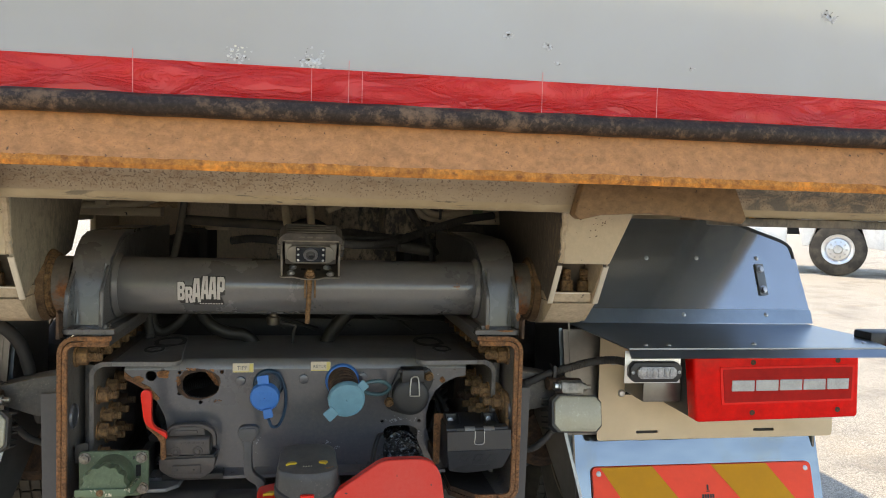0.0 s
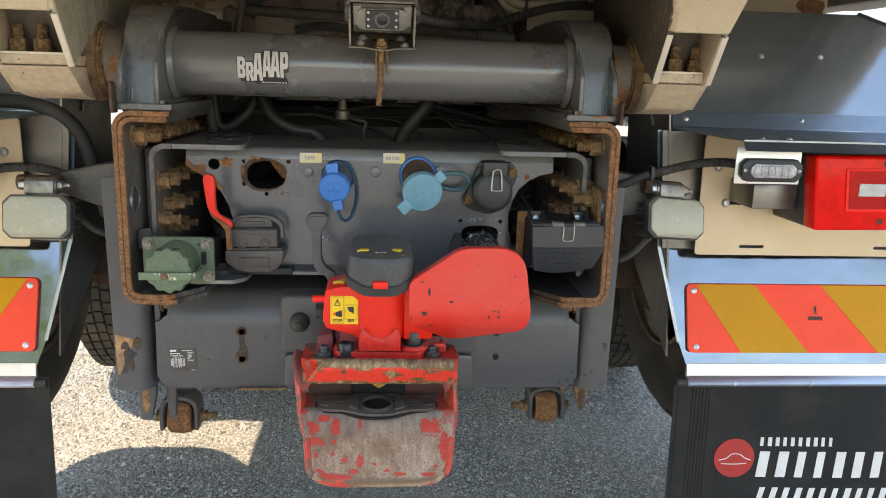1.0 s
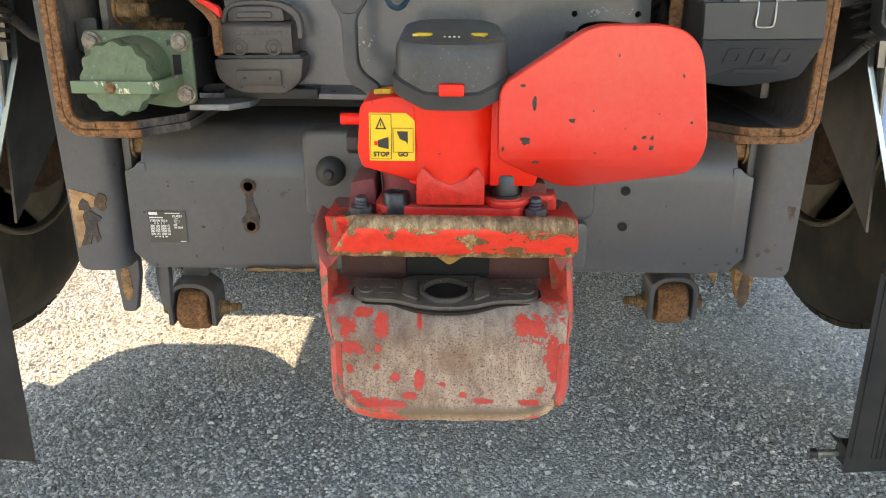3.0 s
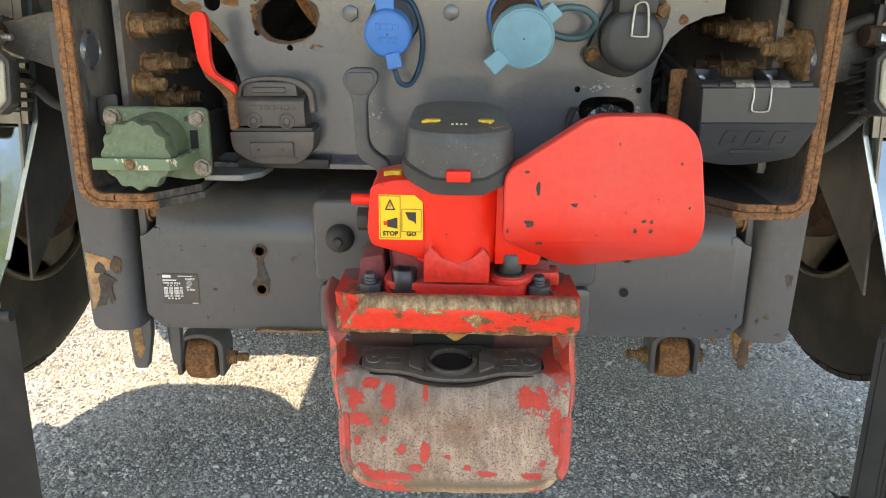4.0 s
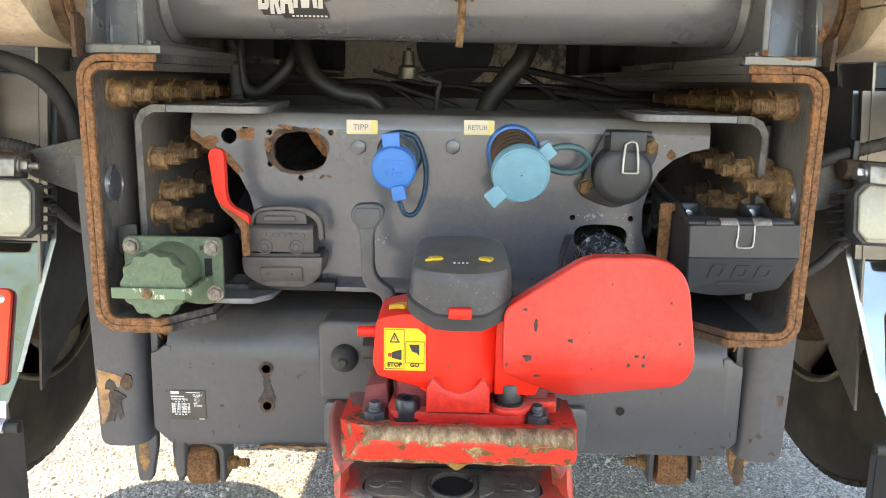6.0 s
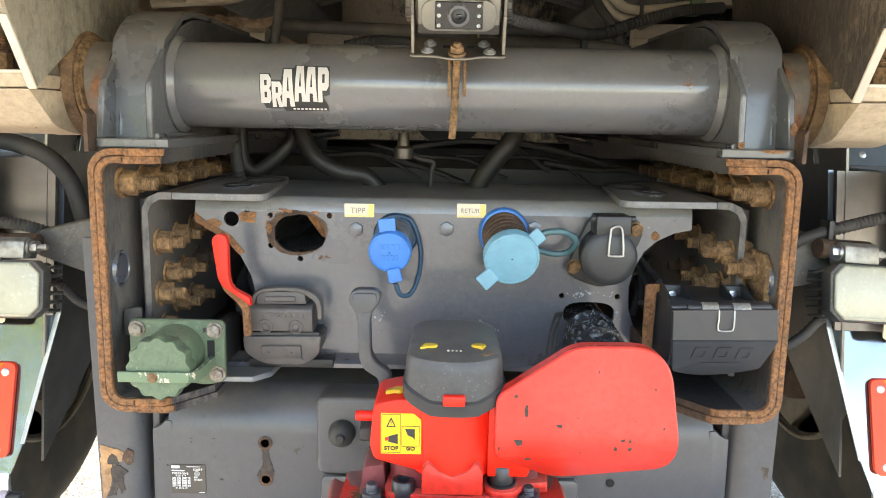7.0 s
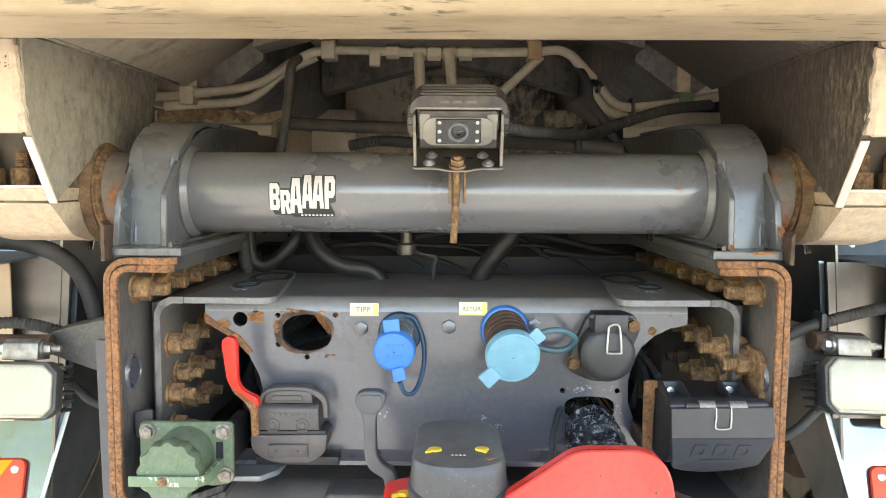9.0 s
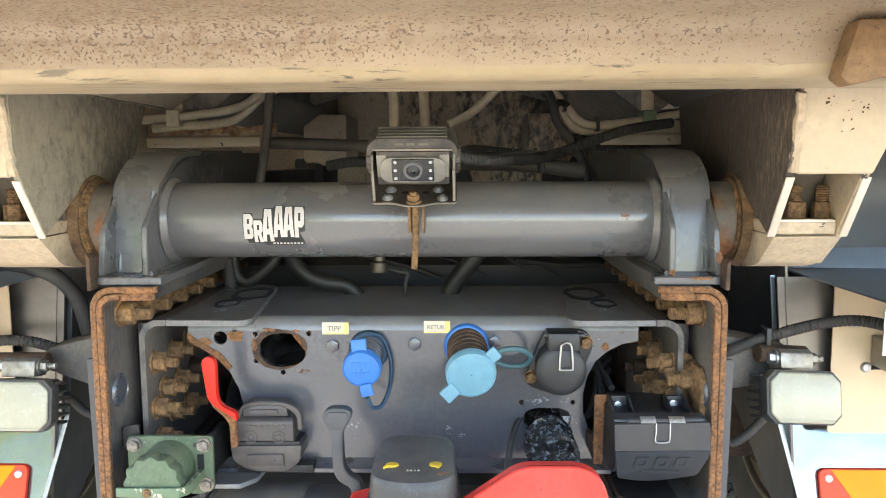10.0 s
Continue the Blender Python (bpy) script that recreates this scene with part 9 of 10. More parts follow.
def mud_flap(s):
    t = thing("mud_flap", "black rubber mud flap with white print and a red roundel" if s > 0 else "black rubber mud flap with moulded ribs", "mud flap", (s * 0.96, 0.22, 0.32), "mud flaps")
    bm = fresh()
    bmesh.ops.create_grid(bm, x_segments=24, y_segments=14, size=0.5)
    for v in bm.verts:
        u, w = v.co.x + 0.5, v.co.y + 0.5
        x = 0.652 + u * 0.62 + 0.0
        z = 0.318 + w * 0.352 + 0.012 * math.sin(u * 3.1) * (1 - w)
        v.co = Vector((x, 0.196 + 0.010 * (1 - w) * math.sin(u * 5 + 1) - 0.02 * (1 - w), z))
    bmesh.ops.solidify(bm, geom=bm.faces[:], thickness=-0.009)
    bmesh.ops.recalc_face_normals(bm, faces=bm.faces[:])
    sheet = part("sheet", mirror_mesh(bm, s), "flap", t)
    yf = lambda x, z: 0.196 + 0.010 * (1 - (z - 0.318) / 0.352) * math.sin((x - 0.652) / 0.62 * 5 + 1) - 0.02 * (1 - (z - 0.318) / 0.352) - 0.0006
    for k in range(7 if s > 0 else 0):
        x = (0.6615 if k == 0 else 0.686) + k * 0.0078
        bm = prism(fresh(), [(x, 0.345), (x, 0.650), (x + 0.0022, 0.650), (x + 0.0022, 0.345)], "y", -0.0012, 0.002)
        for v in bm.verts:
            v.co.y += yf(v.co.x, v.co.z)
        part("rib", mirror_mesh(bm, s), "flap", sheet)
    for x in (0.70, 0.755, 1.02):
        part("bolt_slot", mirror_mesh(box(fresh(), x, x + 0.014, 0.183, 0.1855, 0.655, 0.661, 0.001), s), "dark", sheet)
    if s < 0:
        return
    def lay(bm):
        for v in bm.verts:
            v.co.y += yf(v.co.x, v.co.z)
        return bm
    part("roundel", lay(prism(fresh(), ring_pts(0.801, 0.490, 0.0455, n=36), "y", -0.0012, 0.0)), "roundel_red", sheet, "red printed roundel")
    bm = fresh()
    hose(bm, [(0.766, -0.0016, 0.485), (0.783, -0.0016, 0.490), (0.796, -0.0016, 0.500), (0.813, -0.0016, 0.499), (0.824, -0.0016, 0.491), (0.838, -0.0016, 0.486)], 0.0011, 5, 5)
    hose(bm, [(0.772, -0.0016, 0.477), (0.80, -0.0016, 0.476), (0.829, -0.0016, 0.478)], 0.0011, 5, 4)
    part("roundel_mark", lay(bm), "white", sheet)
    def bars(z0, z1, x0, x1, widths, seed, lean=0.0):
        rnd = random.Random(seed)
        bm, x = fresh(), x0
        w = (x1 - x0) / widths
        for k in range(widths):
            a = w * rnd.uniform(0.40, 0.52)
            prism(bm, [(x, z0), (x + lean, z1), (x + a + lean, z1), (x + a, z0)], "y", -0.0012, 0.0)
            x += w
        return lay(bm)
    part("print", bars(0.519, 0.539, 0.857, 1.030, 10, 1), "white", sheet, "row of white print bars")
    part("print", bars(0.446, 0.506, 0.853, 1.245, 9, 2, 0.006), "white", sheet, "row of large white print bars")
    part("print", bars(0.384, 0.421, 0.858, 1.165, 11, 3, 0.008), "white", sheet, "row of white print bars")


def work_lamp(s, cx, cy, cz, tilt, turn, roll):
    t = thing("work_lamp", "square work lamp with a pale frosted lens on a tube arm", "work lamp", (cx, cy, cz - 0.05), "work lamps")
    m = Matrix.Translation((cx, cy, cz)) @ pose(0, 0, 0, tilt, roll, turn)
    def P(name, bm, mat, parent=t, label=""):
        bmesh.ops.transform(bm, matrix=m, verts=bm.verts[:])
        return part(name, bm, mat, parent, label)
    w, h = 0.060, 0.040
    octo = lambda k: [(-w * k, -h * k + 0.014), (-w * k, h * k - 0.014), (-w * k + 0.014, h * k), (w * k - 0.014, h * k), (w * k, h * k - 0.014), (w * k, -h * k + 0.014), (w * k - 0.014, -h * k), (-w * k + 0.014, -h * k)]
    P("bezel", prism(fresh(), octo(1.0), "y", -0.014, 0.008, 0.003), "lamp_housing", t, "scuffed black housing")
    lens = P("lens", prism(fresh(), octo(0.93), "y", -0.0195, -0.0135, 0.003, 3), "lamp_glass", t, "pale frosted lens")
    for z in (-h * 0.86, h * 0.80):  # a moulded comb along the lens's foot and top
        comb = [(-0.0445, z), (0.0445, z)]
        for k in range(26):
            x = 0.0430 - k * 0.0034
            comb += [(x, z + 0.0006), (x, z + 0.0026), (x - 0.0016, z + 0.0026), (x - 0.0016, z + 0.0006)]
        P("lens_rib", prism(fresh(), comb, "y", -0.0204, -0.0188), "lamp_glass", lens)
    for k in range(6):
        z = -0.034 + k * 0.0124
        P("cooling_fin", box(fresh(), -w + 0.003, w - 0.003, 0.008, 0.052 - 0.004 * abs(k - 2.5), z, z + 0.0045, 0.0012, 1), "lamp_housing", t)
    P("core", box(fresh(), -0.044, 0.044, 0.006, 0.040, -0.036, 0.036, 0.004), "lamp_housing", t)
    P("bracket", prism(fresh(), [(0.0, 0.042), (0.0, 0.066), (0.008, 0.072), (0.03, 0.072), (0.036, 0.066), (0.036, 0.042)], "x", -0.028, 0.024, 0.002), "steel_dirty", t, "scraped steel bracket")
    P("clamp_bolt", hexhead(fresh(), (0.024, 0.016, 0.058), (1, 0, 0), 0.0095, 0.010, 0.012, 0.012, 0.005), "steel_dirty", t)
    P("clamp_bolt", hexhead(fresh(), (-0.028, 0.016, 0.058), (-1, 0, 0), 0.0095, 0.010, 0.012), "zinc", t)
    P("pivot", cyl(fresh(), (-0.05, 0.03, 0.064), (0.03, 0.03, 0.064), 0.014, seg=20, bev=0.002), "rust_dark", t)
    # square arm to the frame
    arm = fresh()
    prism(arm, [(s * 0.445, 1.020), (s * 0.445, 1.125), (s * 0.53, 1.112), (s * 0.60, 1.095), (s * 0.60, 1.060), (s * 0.53, 1.035)][::s], "y", 0.18, 0.25, 0.006)
    part("arm", arm, "steel_dusty", t, "dusty grey steel arm")


M["stainless_clean"] = plain("clean_stainless", (0.43, 0.465, 0.50, 1), 0.13, 0.80, 0.01, 0.1, 9)
M["lamp_housing"] = paint("lamp_housing_paint", (0.030, 0.030, 0.031, 1), (0.22, 0.20, 0.17, 1), 0.7, 0.5, 0.0, 0.0, 0.3, 0.5, speck=1.2)
M["strobe_grey"] = plain("strobe_lens", (0.30, 0.30, 0.31, 1), 0.10, 0.2, 0.6, 0.6, 300)
M["strobe_black"] = plain("strobe_bezel", (0.010, 0.010, 0.011, 1), 0.4, 0, 0.1, 0.2, 90)
M["stainless_blue"] = plain("dulled_stainless", (0.30, 0.345, 0.39, 1), 0.3, 0.9, 0.05, 0.15, 12)
M["red_bright"] = plain("bright_red_lens", (0.80, 0.012, 0.010, 1), 0.2, 0, 0.03, 0.1, 40, Specular_IOR_Level=0.3)
M["roundel_red"] = plain("roundel_red_print", (0.42, 0.025, 0.02, 1), 0.5, 0, 0.1, 0.1)
M["steel_dusty"] = paint("dusty_steel", (0.095, 0.090, 0.085, 1), (0.32, 0.27, 0.2, 1), 0.6, 0.55, 0.1, 0.1, 0.25, 0.6)
for side in (1, -1):
    mudguard(side)
    hazard_board(side)
    lamp_carrier(side)
    tail_lamp(side)
    strobe(side)
    mud_flap(side)
work_lamp(1, 0.583, 0.118, 1.038, -14, 8, 4)
work_lamp(-1, -0.606, 0.110, 1.025, -10, 0, 0)
mk = thing("side_marker_lamp", "small black side marker lamp with a red lens", "marker lamp", (1.27, 0.10, 1.19))
part("bracket", box(fresh(), 1.20, 1.30, 0.10, 0.13, 1.188, 1.1995, 0.002), "black_plastic", mk)
part("housing", box(fresh(), 1.262, 1.345, 0.08, 0.14, 1.178, 1.222, 0.006), "black_plastic", mk)
part("lens", box(fresh(), 1.300, 1.340, 0.072, 0.082, 1.186, 1.212, 0.004), "red_lens", mk, "red lens")


# ---- wheels and axles ----
def tyre_wheel(s, x_in, width, yc, zc, R, label, dual=False):
    t = thing("wheel", label, "wheel", (s * (x_in + width / 2), yc, zc - R), "lorry wheels")
    def one(xi):
        prof = [(0.285, 0.03), (0.29, 0.012), (0.33, 0.004), (0.42, 0.0), (R - 0.06, 0.010), (R - 0.020, 0.030), (R - 0.004, 0.055)]
        full = prof + [(R, width * 0.3), (R, width * 0.7)] + [(r, width - h) for r, h in prof[::-1]]
        tyre = part("tyre", lathe(fresh(), full, (s * xi, yc, zc), (s, 0, 0), 72), "tyre", t, "worn dusty black tyre")
        # tread blocks
        verts, faces = [], []
        for i in range(64):
            for j in range(5):
                a0, a1 = 2 * math.pi * (i + 0.08) / 64, 2 * math.pi * (i + 0.90) / 64
                u0, u1 = 0.050 + j * (width - 0.10) / 5 + 0.004, 0.050 + (j + 1) * (width - 0.10) / 5 - 0.004
                k = len(verts)
                for r in (R - 0.002, R + 0.010):
                    for a in (a0, a1):
                        for u in (u0, u1):
                            sk = 0.012 * math.sin(j * 2.1)
                            verts.append((s * (xi + u), yc + r * math.cos(a + sk), zc + r * math.sin(a + sk)))
                faces += [(k + 4, k + 5, k + 7, k + 6), (k, k + 1, k + 5, k + 4), (k + 2, k + 6, k + 7, k + 3), (k, k + 4, k + 6, k + 2), (k + 1, k + 3, k + 7, k + 5)]
        me = bpy.data.meshes.new("tread")
        me.from_pydata(verts, [], faces)
        me.materials.append(M["tyre"])
        tr = new("tread", me)
        tr.parent = tyre
        rim = part("rim", lathe(fresh(), [(0.292, 0.012), (0.296, 0.0), (0.286, 0.006), (0.276, 0.03), (0.262, 0.06), (0.255, 0.16), (0.16, 0.17), (0.15, 0.12), (0.0004, 0.12)], (s * xi, yc, zc), (s, 0, 0), 56), "rim_grey", t, "dirty steel rim")
        part("rim_flange", lathe(fresh(), [(0.289, 0.010), (0.292, -0.003), (0.297, -0.005), (0.301, -0.001), (0.300, 0.010)], (s * xi, yc, zc), (s, 0, 0), 64), "rim_edge", rim, "worn pale rim edge")
    one(x_in)
    if dual:
        one(x_in + width + 0.03)
    part("brake_drum", lathe(fresh(), [(0.0004, -0.06), (0.19, -0.06), (0.205, -0.04), (0.205, 0.10), (0.0004, 0.10)], (s * (x_in + 0.02), yc, zc), (s, 0, 0), 40), "rust_dark", t)


M["rim_grey"] = plain("rim_steel", (0.042, 0.034, 0.026, 1), 0.6, 0.1, 0.2, 0.3, 30, 0.15)
for side in (1, -1):
    tyre_wheel(side, 0.86 if side > 0 else 0.95, 0.38 if side > 0 else 0.31, 0.91 if side > 0 else 0.867, 0.815 if side > 0 else 0.789, 0.52, "lifted tag-axle wheel with a dusty black tyre")
    tyre_wheel(side, 0.60, 0.29, 2.10, 0.53, 0.52, "twin drive-axle wheels standing on the gravel", True)


def axles():
    t = thing("tag_axle", "dirty lifted tag axle with air bellows", "axle", (0, 0.9, 0.8))
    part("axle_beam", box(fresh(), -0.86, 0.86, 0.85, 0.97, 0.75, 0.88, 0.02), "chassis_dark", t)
    for s in (-1, 1):
        bm = fresh()
        prof = [(0.0004, 0.0), (0.09, 0.0)]
        for k in range(3):
            prof += [(0.125, 0.03 + 0.07 * k), (0.125, 0.06 + 0.07 * k), (0.10, 0.075 + 0.07 * k)]
        lathe(bm, prof + [(0.08, 0.25), (0.0004, 0.25)], (s * 0.60, 0.80, 0.89), (0, 0, 1), 30)
        part("air_bellows", bm, "rubber", t, "black rubber air bellows")
        part("brake_chamber", lathe(fresh(), [(0.0004, 0), (0.07, 0), (0.085, 0.02), (0.085, 0.12), (0.06, 0.15), (0.0004, 0.15)], (s * 0.64, 0.66, 0.84), (0, -0.9, 0.2), 28), "rust_dark", t, "rusty brake chamber")
        part("trailing_arm", prism(fresh(), [(0.70, 0.72), (0.66, 0.80), (1.5, 0.92), (1.5, 0.82)], "x", s * 0.55, s * 0.66, 0.01), "chassis_dark", t)
        part("brake_lever", box(fresh(), s * 0.60, s * 0.63, 0.62, 0.90, 0.86, 0.93, 0.008), "steel_dusty", t)
    d = thing("drive_axle", "heavy dirty drive axle with a round differential", "axle", (0, 2.25, 0.4))
    part("axle_tube", cyl(fresh(), (-0.62, 2.25, 0.53), (0.62, 2.25, 0.53), 0.09, seg=24), "chassis_dark", d)
    bm = fresh()
    bmesh.ops.create_uvsphere(bm, u_segments=28, v_segments=16, radius=0.23, matrix=Matrix.Translation((0.0, 2.25, 0.55)) @ Matrix.Diagonal((1, 0.8, 1, 1)))
    part("differential", bm, "chassis_dark", d)
    part("propshaft", cyl(fresh(), (0, 2.4, 0.62), (0, 4.6, 0.85), 0.06, seg=20), "chassis_dark", d)


axles()


def underframe():
    """What closes the view between the rails: cross members, tank, gearbox and cab."""
    for y in (0.62, 1.7, 2.9):
        part("inner_cross_member", prism(fresh(), [(y, 0.95), (y, 1.17), (y + 0.02, 1.19), (y + 0.10, 1.19), (y + 0.10, 1.17), (y + 0.03, 1.16), (y + 0.03, 0.95)], "x", -0.41, 0.41), "chassis_dark", chassis, "near-black inner cross member")
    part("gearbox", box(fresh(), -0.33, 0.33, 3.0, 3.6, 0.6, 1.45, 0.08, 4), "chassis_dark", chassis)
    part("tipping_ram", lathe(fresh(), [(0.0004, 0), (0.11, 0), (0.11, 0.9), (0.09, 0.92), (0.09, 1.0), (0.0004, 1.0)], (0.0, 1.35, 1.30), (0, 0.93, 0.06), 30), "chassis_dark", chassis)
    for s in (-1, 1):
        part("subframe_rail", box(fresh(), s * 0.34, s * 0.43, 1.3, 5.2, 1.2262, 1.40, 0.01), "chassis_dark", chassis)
        part("side_tank", box(fresh(), s * 0.60, s * 1.2, 3.1, 4.4, 0.5, 1.15, 0.08, 4), "rim_grey", chassis)
    cab = thing("lorry_cab", "rear of the lorry cab beyond the tipper body", "lorry cab", (0, 5.9, 0.0))
    part("cab_shell", box(fresh(), -1.24, 1.24, 5.65, 7.6, 0.9, 3.4, 0.12, 4), "truck_white", cab)
    for s in (-1, 1):
        part("wheel", lathe(fresh(), [(0.0004, 0), (0.3, 0), (0.46, 0.02), (0.52, 0.06), (0.52, 0.28), (0.46, 0.31), (0.0004, 0.31)], (s * 0.92, 6.6, 0.53), (s, 0, 0), 40), "tyre", cab)


underframe()


# ---- lines under the body and round the frame ----
def lines():
    t = thing("hydraulic_pipes", "dusty painted hydraulic pipes under the tipper floor", "pipes", (0.0, 0.45, 1.5))
    P = lambda name, pts, r, mat, label="", ribs=0.0: part(name, hose(fresh(), pts, r, 10, 8, ribs), mat, t, label)
    P("pipe", [(-0.535, 0.45, 1.473), (-0.463, 0.45, 1.479), (-0.35, 0.45, 1.495), (-0.278, 0.45, 1.536), (-0.222, 0.45, 1.556), (-0.095, 0.45, 1.554), (-0.014, 0.45, 1.552), (0.147, 0.45, 1.555), (0.208, 0.45, 1.555), (0.259, 0.45, 1.508), (0.301, 0.45, 1.463), (0.362, 0.45, 1.46), (0.483, 0.45, 1.477)], 0.0085, "pipe")
    P("pipe", [(-0.52, 0.47, 1.458), (-0.465, 0.47, 1.462), (-0.366, 0.47, 1.472), (-0.303, 0.47, 1.518), (-0.241, 0.47, 1.549)], 0.0085, "pipe")
    P("pipe", [(-0.054, 0.44, 1.55), (-0.050, 0.43, 1.50), (-0.047, 0.40, 1.455), (-0.04, 0.36, 1.42)], 0.0095, "pipe")
    P("pipe", [(0.001, 0.44, 1.55), (0.006, 0.43, 1.50), (0.010, 0.40, 1.455), (0.014, 0.36, 1.42)], 0.0095, "pipe")
    P("pipe", [(0.165, 0.45, 1.548), (0.13, 0.45, 1.515), (0.093, 0.45, 1.482), (0.05, 0.44, 1.46)], 0.008, "pipe")
    P("pipe", [(0.225, 0.47, 1.55), (0.262, 0.47, 1.50), (0.29, 0.47, 1.455), (0.35, 0.48, 1.445)], 0.0085, "pipe")
    for x, z in ((-0.052, 1.552), (0.002, 1.552), (-0.10, 1.554), (0.03, 1.552), (-0.026, 1.552)):
        part("fitting", hexhead(fresh(), (x - 0.012, 0.45, z), (1, 0, 0), 0.0135, 0.024), "pipe", t, "painted hexagon fitting")
    part("end_plug", box(fresh(), -0.142, -0.122, 0.44, 0.46, 1.528, 1.556, 0.002), "pipe", t)
    for x, z in ((-0.215, 1.556), (0.153, 1.556), (-0.47, 1.475), (0.425, 1.468)):
        part("pipe_clamp", box(fresh(), x - 0.0125, x + 0.0125, 0.437, 0.485, z - 0.016, z + 0.016, 0.003), "clamp_green" if x > 0.4 else "clamp_brown" if x > 0 else "pipe", t, "painted pipe clamp")
        part("clamp_stem", box(fresh(), x - 0.012, x + 0.012, 0.46, 0.48, z + 0.018, 1.66, 0.002), "body_grey", t)
    w = thing("cable_runs", "black corrugated cable sleeves and rubber hoses behind the shaft", "cables", (0.1, 0.3, 1.3))
    Q = lambda name, pts, r, mat="rubber", ribs=0.0, label="": part(name, hose(fresh(), pts, r, 10, 8, ribs), mat, w, label)
    Q("hose", [(-0.268, 0.44, 1.54), (-0.273, 0.40, 1.519), (-0.279, 0.40, 1.46), (-0.292, 0.39, 1.372), (-0.31, 0.38, 1.28)], 0.0085, "hose_grey")
    Q("sleeve", [(0.06, 0.20, 1.395), (0.092, 0.35, 1.412), (0.158, 0.35, 1.406), (0.225, 0.35, 1.401), (0.30, 0.36, 1.425), (0.374, 0.38, 1.447), (0.46, 0.42, 1.46)], 0.0098, "rubber", 0.0055)
    Q("pole", [(0.05, 0.33, 1.392), (0.091, 0.33, 1.390), (0.194, 0.33, 1.386), (0.287, 0.33, 1.374)], 0.0135, "hose_grey")
    Q("hose", [(0.235, 0.46, 1.53), (0.244, 0.42, 1.494), (0.25, 0.42, 1.465), (0.276, 0.42, 1.43), (0.296, 0.42, 1.396), (0.31, 0.43, 1.34)], 0.008)
    Q("hose", [(0.325, 0.44, 1.36), (0.308, 0.43, 1.384), (0.287, 0.425, 1.408), (0.269, 0.42, 1.436), (0.252, 0.425, 1.464), (0.246, 0.43, 1.484), (0.254, 0.435, 1.498), (0.269, 0.445, 1.497), (0.281, 0.46, 1.482)], 0.0068, "hose_dark")
    Q("sleeve", [(0.05, 0.30, 1.405), (0.133, 0.30, 1.402), (0.183, 0.30, 1.405), (0.208, 0.305, 1.400), (0.213, 0.31, 1.375)], 0.0065, "rubber", 0.005)
    for x, y, z in ((0.268, 0.455, 1.499), (0.330, 0.455, 1.462), (0.205, 0.35, 1.402)):
        part("cable_tie", box(fresh(), x - 0.003, x + 0.003, y - 0.018, y + 0.014, z - 0.016, z + 0.013, 0.002, 1), "black_plastic", w)
    Q("sleeve", [(-0.17, 0.40, 1.385), (-0.12, 0.38, 1.392), (-0.06, 0.36, 1.388), (0.0, 0.34, 1.38)], 0.010, "rubber", 0.006)
    Q("pipe_run", [(-0.30, 0.50, 1.43), (-0.18, 0.50, 1.425), (-0.05, 0.49, 1.42), (0.05, 0.48, 1.41)], 0.012, "hose_grey")
    Q("hose", [(-0.338, 0.36, 1.30), (-0.338, 0.35, 1.237), (-0.334, 0.35, 1.193), (-0.31, 0.35, 1.179), (-0.271, 0.35, 1.208), (-0.252, 0.36, 1.24), (-0.24, 0.38, 1.30)], 0.012, "hose_dark")
    Q("sleeve", [(-0.345, 0.33, 1.28), (-0.342, 0.33, 1.22), (-0.338, 0.33, 1.18), (-0.33, 0.33, 1.12)], 0.011, "rubber", 0.006)
    Q("hose", [(-0.25, 0.36, 1.29), (-0.234, 0.34, 1.237), (-0.21, 0.33, 1.201), (-0.172, 0.33, 1.180), (-0.125, 0.34, 1.168), (-0.08, 0.36, 1.10)], 0.0145, "hose_dark")
    Q("hose", [(0.125, 0.35, 1.28), (0.107, 0.33, 1.236), (0.084, 0.33, 1.207), (0.056, 0.34, 1.164), (0.04, 0.36, 1.10)], 0.016, "hose_dark")
    Q("thin_cable", [(-0.066, 0.30, 1.25), (-0.066, 0.30, 1.221), (-0.045, 0.30, 1.206), (-0.02, 0.30, 1.20), (-0.022, 0.30, 1.185), (-0.024, 0.31, 1.16)], 0.0035)
    part("hanging_fitting", lathe(fresh(), [(0.0004, 0), (0.014, 0), (0.015, 0.004), (0.015, 0.016), (0.010, 0.02), (0.008, 0.04), (0.0004, 0.04)], (-0.066, 0.285, 1.205), (0, 0, 1), 20), "bracket_dark", w, "dull metal fitting")
    rnd = random.Random(12)
    for k in range(7):
        x = -0.32 + 0.085 * k
        z = 1.175 + rnd.uniform(0, 0.05)
        Q("thin_cable", [(x, 0.58, z + rnd.uniform(-0.01, 0.03)), (x + 0.09, 0.585, z + rnd.uniform(-0.008, 0.008)), (x + 0.19, 0.59, z - rnd.uniform(0.0, 0.03)), (x + 0.27, 0.60, z - 0.05)], rnd.uniform(0.003, 0.007), "hose_dark")
    for k in range(4):
        Q("hose", [(-0.30 + 0.02 * k, 0.20 + 0.03 * k, 0.98 + 0.012 * k), (-0.325 + 0.02 * k, 0.30, 1.00 + 0.02 * k), (-0.30 + 0.03 * k, 0.40, 1.06), (-0.25 + 0.03 * k, 0.5, 1.12)], 0.012, "rubber", 0.007 if k % 2 else 0.0)
        Q("thin_cable", [(0.27 + 0.012 * k, 0.14, 1.00 + 0.015 * k), (0.30, 0.20 + 0.02 * k, 1.04 + 0.01 * k), (0.33, 0.30, 1.03 + 0.02 * k), (0.30, 0.42, 1.0)], 0.005, "rubber", 0.0)
